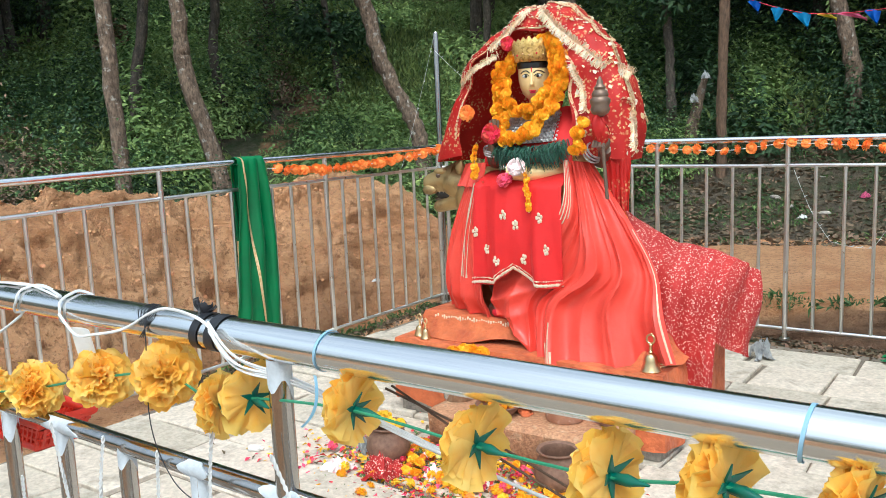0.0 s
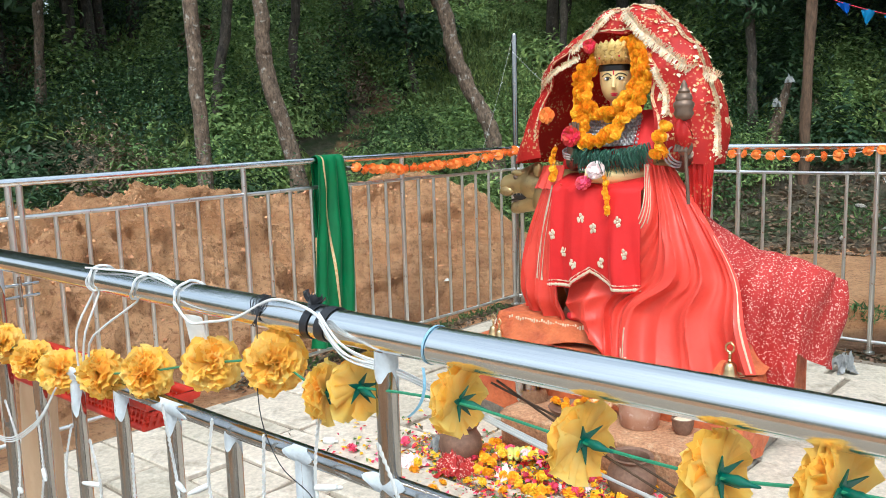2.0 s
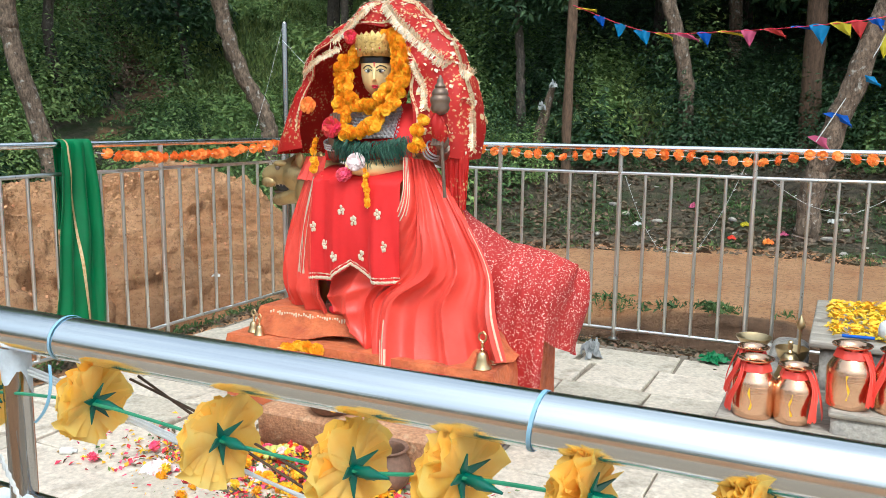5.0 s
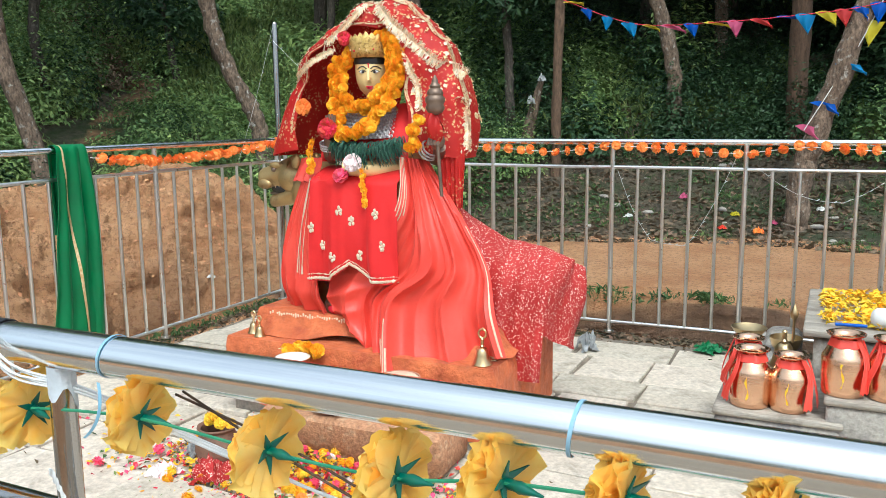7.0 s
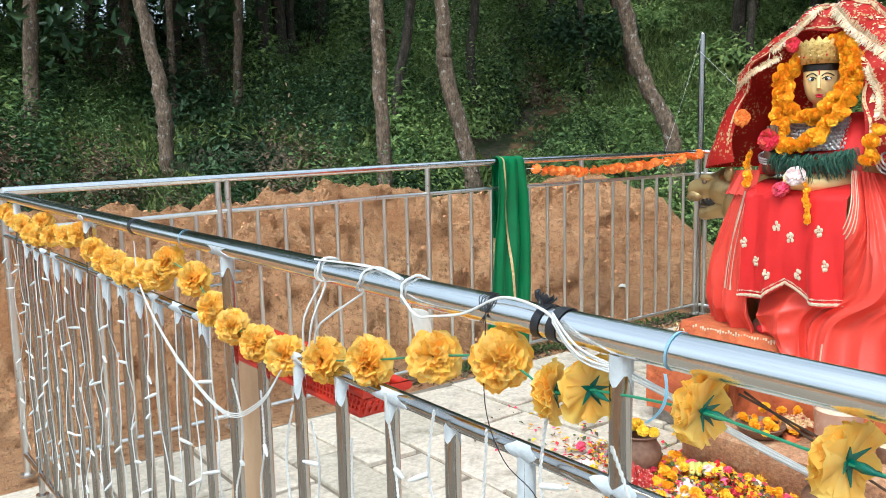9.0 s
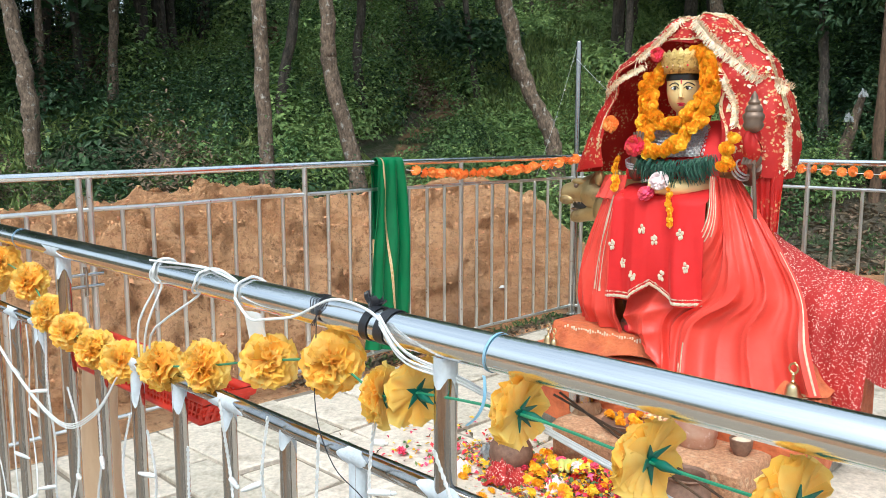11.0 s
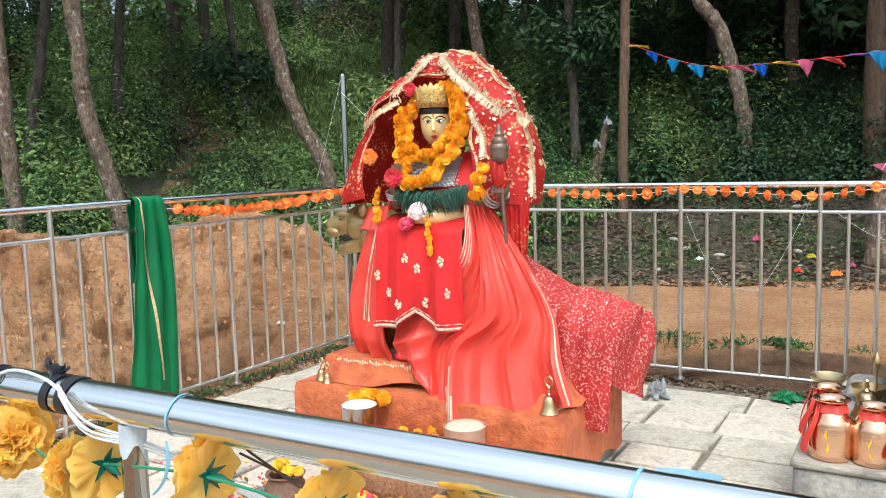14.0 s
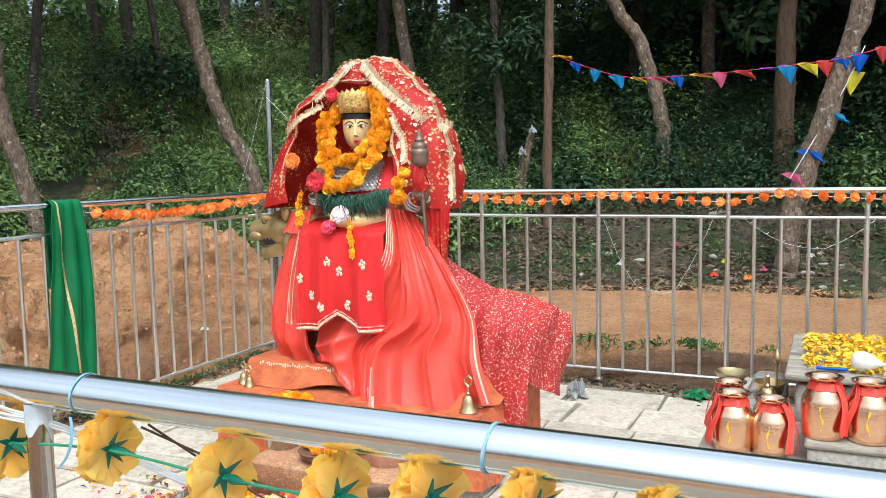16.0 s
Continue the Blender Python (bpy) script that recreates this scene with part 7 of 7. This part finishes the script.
crumple("pink_cloth", "pink crumpled cloth among the offerings", "cloth", (-2.68, 2.78, FL), 0.2, PALEPINK, 3, 0.5)
crumple("orange_cloth", "crumpled orange and gold cloth heap on the altar block", "cloth", (-2.1, 3.42, ALT), 0.3, ORANGE_CLOTH, 4, 0.4)
crumple("gold_cloth", "gold embroidered cloth scrap on the altar block", "cloth", (-2.02, 3.44, ALT + 0.05), 0.2, GOLD_LACE, 5, 0.4)
crumple("pink_cloth", "pale pink crumpled paper among the offerings", "paper", (-2.2, 2.9, FL), 0.16, PALEPINK, 6, 0.8)
crumple("white_paper", "white crumpled paper among the offerings", "paper", (-1.95, 2.93, FL), 0.1, WHITE, 7, 0.8)
crumple("red_cloth", "red crumpled cloth among the offerings", "cloth", (-2.2, 3.1, FL), 0.2, RED, 8, 0.8)
crumple("plastic_bag", "crumpled clear plastic bag by the back fence", "bag", (-1.5, 5.48, FL), 0.17, PLASTIC_CLEAR, 9, 1.3)
crumple("green_scrap", "flat green cloth scrap on the paving", "cloth", (-0.76, 5.78, FL), 0.26, GREEN_CLOTH, 10, 0.35)
crumple("white_paper", "white paper scrap on the dug soil", "paper", (-5.1, 5.91, gh(-5.1, 5.91) + 0.005), 0.1, WHITE, 11, 0.5)
crumple("white_paper", "white paper scraps on the soil heap", "paper", (-5.0, 1.9, gh(-5.0, 1.9)), 0.16, WHITE, 12, 0.5)
crumple("blue_bag", "blue plastic bag at the wood's edge", "bag", (-6.6, 1.75, gh(-6.6, 1.75) - 0.05), 0.17, FLAGS["blue"], 13, 1.0)
crumple("teal_bag", "teal plastic bag behind the soil heap", "bag", (-8.1, 4.3, gh(-8.1, 4.3) + 0.05), 0.35, PLASTIC_G, 14, 1.0)
banana = M()
for k in range(5):
    banana.tube(curve_pts([(0.03 * k - 0.06, 0, 0.02), (0.03 * k - 0.07, -0.06, 0.04 + 0.004 * k), (0.03 * k - 0.06, -0.13, 0.03)], 4), [0.008, 0.015, 0.017, 0.018, 0.018, 0.018, 0.017, 0.014, 0.006], 8)
solid("bananas", banana, mat("banana_peel", (0.65, 0.62, 0.16), (0.5, 0.52, 0.14), 30, 0.5, 0, 0.2, 60, 0.002), "bunch of greenish yellow bananas among the offerings", "bananas", at=(-2.27, 3.14, FL + 0.03), rz=30)
strip = M()
for k in range(12):
    strip.tube(curve_pts([(0, 0.004 * k - 0.024, 0.006), (0.16, 0.006 * k - 0.03, 0.012 + 0.002 * (k % 3)), (0.32, 0.009 * k - 0.05, 0.006)], 4), 0.003, 5)
solid("blue_twine", strip, BLUE_TIE, "flat bunch of light blue plastic twine on the paving", "twine", at=(-1.16, 4.2, FL))
sl = M().box((0, 0, 0.014), (0.06, 0.028, 0.028), 0.003)
solid("small_bottle", sl.tube([(0.03, 0, 0.014), (0.05, 0, 0.014)], 0.008, 8), WHITE, "small white plastic bottle lying on the paving", "bottle", at=(-3.2, 2.73, FL), rz=25)

# ---- stone tables with pots ----
tb = thing("stone_step", "whitewashed masonry step with copper pots on it", "step", at=(-0.22, 4.1, FL))
part("body", M().box((0, 0, 0.135), (0.5, 0.62, 0.27), 0.015), CONC, tb)
part("slab", M().box((0, 0, 0.286), (0.52, 0.64, 0.03), 0.008), PLANK, tb, "worn grey stone top")
tb2 = thing("stone_table", "masonry table with weathered planks and yellow petals", "table", at=(0.52, 4.2, FL))
part("body", M().box((0, -0.1, 0.185), (1.1, 0.6, 0.37), 0.015), CONC, tb2)
part("slab", M().box((0, -0.1, 0.386), (1.12, 0.62, 0.03), 0.008), PLANK, tb2, "worn grey stone top")
tb3 = thing("offering_table", "weathered plank table strewn with yellow petals", "table", at=(0.55, 4.95, FL))
part("body", M().box((0, 0, 0.24), (1.3, 0.98, 0.48), 0.015), CONC, tb3)
for k in range(6):
    part("plank", M().box((0, -0.44 + 0.176 * k, 0.515), (1.4, 0.17, 0.035), 0.006), PLANK, tb3)
solid("stone_kerb", M().box((0, 0, 0.15), (0.2, 0.95, 0.3), 0.03), CONC, "narrow weathered stone kerb beside the table", "kerb", at=(-0.27, 4.97, FL))
solid("stone_block", M().box((0, 0, 0.1), (0.26, 0.2, 0.2), 0.03), CONC, "rough grey stone block by the fence", "stone", at=(-0.42, 5.55, FL), rz=12)


def build_petal_spread():
    rng = np.random.default_rng(41)
    n = 2200
    x, y = -0.08 + 1.25 * rng.random(n), 4.52 + 0.88 * rng.random(n)
    keep = (lumps(x, y, 9, 2) > -0.55) | (rng.random(n) < 0.4)
    z = np.full(n, FL + 0.5425) + 0.02 * rng.random(n)
    nn = np.stack([0.4 * rng.normal(size=n), 0.4 * rng.normal(size=n), np.ones(n)], axis=1)
    s = 0.03 + 0.04 * rng.random(n)
    me = leaf_mesh("petal_spread", np.stack([x, y, z], axis=1)[keep], nn[keep], s[keep], s[keep] * 0.4, PETALS, rng)
    solid("petal_spread", me, None, "layer of yellow marigold petals on the planks", "petals", kind="stuff")


build_petal_spread()
POT = [(0.0, 0.004), (0.078, 0.0), (0.085, 0.006), (0.087, 0.03), (0.088, 0.09), (0.089, 0.155), (0.084, 0.168), (0.062, 0.205), (0.05, 0.222), (0.05, 0.235), (0.058, 0.243), (0.074, 0.25), (0.076, 0.256), (0.07, 0.256), (0.052, 0.246), (0.045, 0.23), (0.05, 0.21), (0.07, 0.17)]
pots = [(-0.335, 3.9, FL + 0.301, 1.0), (-0.175, 3.9, FL + 0.301, 0.95), (-0.37, 4.14, FL + 0.301, 0.95), (0.03, 3.9, FL + 0.401, 1.02), (0.205, 3.9, FL + 0.401, 1.0), (0.4, 3.9, FL + 0.401, 1.0), (0.6, 3.92, FL + 0.401, 1.0)]
for i, (x, y, z, s) in enumerate(pots):
    ob = thing("copper_pot", "shiny copper water pot with a red cloth tied at its neck", "pot", "copper pots on the steps", at=(x, y, z), rz=40 * i)
    part("body", M().lathe(POT, 28, m=Matrix.Scale(s, 4)), COPPER, ob)
    for h in (0.05, 0.075, 0.12, 0.145):
        part("rib", M().tube([((0.0835 + 0.04 * (h - 0.03)) * s * math.cos(a), (0.0835 + 0.04 * (h - 0.03)) * s * math.sin(a), h * s) for a in [j * 6.2832 / 24 for j in range(25)]], 0.0014, 5, cap=False), COPPER, ob)
    part("neck_cloth", M().sheet(lambda u, v, s=s: ((0.0545 + 0.012 * v + 0.003 * math.sin(40 * u)) * s * math.cos(6.283 * u), (0.0545 + 0.012 * v + 0.003 * math.sin(40 * u)) * s * math.sin(6.283 * u), (0.236 - 0.032 * v) * s), 40, 3, -0.003), SALMON, ob, "red cloth band")
    side = 1 if i % 2 else -1
    for q in range(2):
        d = Matrix.Rotation(radians(-90 - 40 * i + (50 + 35 * q) * side), 4, 'Z')
        tail = M().sheet(lambda u, v, q=q: d @ Vector((0.062 + 0.04 * math.sin(1.7 * v) + 0.012 * v, (u - 0.5) * (0.02 + 0.03 * v) + 0.016 * math.sin(5 * v + q), 0.23 - 0.2 * v + 0.006 * math.sin(14 * u))), 8, 12, 0.002)
        part("cloth_tail", tail, SALMON, ob, "hanging red cloth end")
    part("paste_mark", M().sheet(lambda u, v, s=s: Matrix.Rotation(radians(-95 - 40 * i), 4, 'Z') @ Vector(((0.091 + 0.0 * v) * s * math.cos(0.1 * (u - 0.5)), 0.091 * s * math.sin((0.06 + 0.05 * math.sin(11 * v + i)) * (u - 0.5) + 0.06 * math.sin(6 * v + 2 * i)), (0.045 + 0.1 * v) * s)), 3, 14, 0.001), PETALS, ob, "yellow paste streak")
bell("temple_bell", "brass bell with a long handle on the stone kerb", (-0.235, 4.55, FL + 0.3), 0.25, False)
bh = M().tube([(0, 0, 0.13), (0, 0, 0.26)], 0.007, 8).lathe([(0.006, 0.25), (0.018, 0.265), (0.022, 0.285), (0.012, 0.31), (0.002, 0.335)], 10)
solid("lamp_spike", bh, BRASS, "dark brass lamp spike behind the bell", "lamp", at=(-0.2, 4.7, FL + 0.26))
vessel("brass_bowl", "dark brass bowl on the stone kerb", (-0.24, 4.84, FL + 0.3), [(0.0, 0.004), (0.04, 0.0), (0.07, 0.03), (0.085, 0.08), (0.08, 0.082), (0.06, 0.03), (0.0, 0.012)], BRASS, category="bowl")
vessel("brass_plate", "brass plate on a stand behind the pots", (-0.39, 4.36, FL + 0.301), [(0.0, 0.004), (0.05, 0.0), (0.05, 0.12), (0.03, 0.17), (0.03, 0.19), (0.06, 0.2), (0.085, 0.235), (0.08, 0.237), (0.05, 0.21), (0.0, 0.205)], BRASS, category="plate")
conch = M().lathe([(0.005, -0.1), (0.016, -0.07), (0.036, -0.04), (0.052, 0.0), (0.05, 0.03), (0.034, 0.05), (0.01, 0.058)], 18, m=Matrix.Rotation(radians(90), 4, 'Y'))
solid("conch_shell", conch, WHITE, "white conch shell lying on the petals", "shell", at=(0.2, 4.56, FL + 0.588), rz=160)
pen = M().tube([(-0.07, 0, 0), (0.07, 0, 0)], 0.008, 8)
solid("blue_lighter", pen, FLAGS["blue"], "thin blue plastic pen on the planks", "pen", at=(0.06, 4.52, FL + 0.552), rz=5)

# ---- bunting between the trees ----


def build_bunting():
    rng = np.random.default_rng(19)
    ob = thing("bunting", "string of small coloured plastic flags between the trees", "bunting", at=(-2, 12, 3))
    o = Vector((-2, 12, 3))
    line = curve_pts([(-3.9, 12.4, 3.07), (-2.77, 12.28, 2.64), (-1.59, 12.0, 2.57), (-0.45, 11.6, 2.57), (0.36, 11.55, 2.66), (1.5, 11.5, 3.0), (3.0, 11.3, 3.5)], 16)
    part("string", M().tube([p - o for p in line], 0.005, 5), ROSE, ob)
    drop = curve_pts([(0.36, 11.62, 2.75), (0.12, 11.6, 2.2), (-0.2, 11.58, 1.6), (-0.45, 11.58, 1.15)], 10)
    part("string", M().tube([p - o for p in drop], 0.007, 5), WIRE, ob)
    cols = ["yellow", "blue", "light_blue", "light_blue", "yellow", "pink", "blue", "yellow", "pink", "red", "blue", "light_blue", "yellow", "red", "blue", "blue", "red", "yellow"]

    def flag(p, col, s, swing):
        def f(u, v):
            w = (1 - v) * 0.5
            return p - o + Vector((s * ((u - 0.5) * 2 * w + swing * v), 0.02 * math.sin(6 * u + 4 * v), -s * v * (1.1 - 0.8 * abs(swing)) + 0.02 * math.sin(5 * u)))
        part("flag", M().sheet(f, 6, 6, 0.002), FLAGS[col], ob)
    k = 0
    for i in range(3, len(line) - 2, 4):
        flag(line[i], cols[k % len(cols)], 0.15 + 0.12 * rng.random(), 0.6 + 0.5 * rng.normal())
        k += 1
    for i in (6, 14, 22, 28):
        if i < len(drop):
            flag(drop[i], ("yellow", "light_blue", "blue", "pink")[(6, 14, 22, 28).index(i)], 0.28, 0.5 * rng.normal())


build_bunting()
STUMP = (-4.5, 12.6)
sz = gh(*STUMP)
solid("tree_stump", M().tube(curve_pts([(0, 0, -0.15), (0.05, 0, 0.45), (0.16, 0, 0.9), (0.27, 0, 1.3)], 5), [0.13 - 0.006 * q + 0.006 * math.sin(2.3 * q) for q in range(16)], 10), BARK, "leaning broken tree stump on the slope", "stump", at=(*STUMP, sz))
crumple("plastic_scrap", "torn white plastic film caught on a stump", "film", (-4.2, 12.47, sz + 1.22), 0.15, PLASTIC_CLEAR, 15, 1.3)
crumple("plastic_scrap", "torn white plastic film hanging on a stump", "film", (-4.36, 12.45, sz + 0.88), 0.17, PLASTIC_CLEAR, 16, 1.4)


def build_slope_clutter():
    """Pale stones and wind-blown scraps on the litter behind the footpath."""
    rng = np.random.default_rng(77)
    for i in range(18):
        x, y = -3.4 + 4.2 * rng.random(), 11.0 + 2.3 * rng.random()
        a, b, c = 0.03 + 0.06 * rng.random(), 0.025 + 0.04 * rng.random(), 0.015 + 0.025 * rng.random()
        m = M().ball((0, 0, c * 0.4), (a, b, c), 9)
        m.v = [(px * (1 + 0.25 * math.sin(7 * py / b + i)), py * (1 + 0.2 * math.sin(5 * px / a)), pz * (1 + 0.15 * math.sin(9 * px / a + i))) for px, py, pz in m.v]
        solid("stone", m, CONC, "pale grey stone lying on the leaf litter", "stone", "stones on the slope", at=(x, y, gh(x, y)), rz=360 * rng.random())
    for k, (x, y, m, nm) in enumerate(((-2.6, 11.5, WHITE, "white"), (-1.35, 11.4, PLASTIC_R, "red"), (-0.9, 11.3, MARI_O, "orange"), (-0.75, 11.7, FLAGS["pink"], "pink"), (-1.25, 11.9, FLAGS["yellow"], "yellow"), (-0.2, 12.2, WHITE, "white"), (-2.0, 12.3, FLAGS["pink"], "pink"))):
        crumple("litter_scrap", nm + " scrap of litter on the fallen leaves", "scrap", (x, y, gh(x, y) + 0.01), 0.13 + 0.05 * rng.random(), m, 90 + k, 0.7)


build_slope_clutter()
branch = M().tube(curve_pts([(0, 0, 0.1), (0.5, 0.5, 0.16), (1.1, 0.9, 0.12), (1.5, 1.3, 0.3)], 5), [0.07 - 0.003 * i for i in range(16)], 8)
branch.tube(curve_pts([(0.5, 0.5, 0.16), (0.4, 0.6, 0.4), (0.5, 0.75, 0.55)], 4), [0.04 - 0.004 * i for i in range(9)], 6)
solid("fallen_branch", branch, BARK_RED, "fallen brown branch at the wood's edge", "branch", at=(-9.6, 3.0, gh(-9.6, 3.0) + 0.15))
latch = thing("gate_latch", "steel latch bars between the paired fence posts", "latch", at=(-4.33, 1.79, 0.6))
for z in (0.0, 0.06):
    part("bar", M().tube([(0, -0.13, z), (0, 0.06, z)], 0.009, 8), STEEL_Y, latch)
part("bolt", M().tube([(0, -0.03, -0.05), (0, -0.03, 0.1)], 0.011, 8), STEEL_Y, latch)
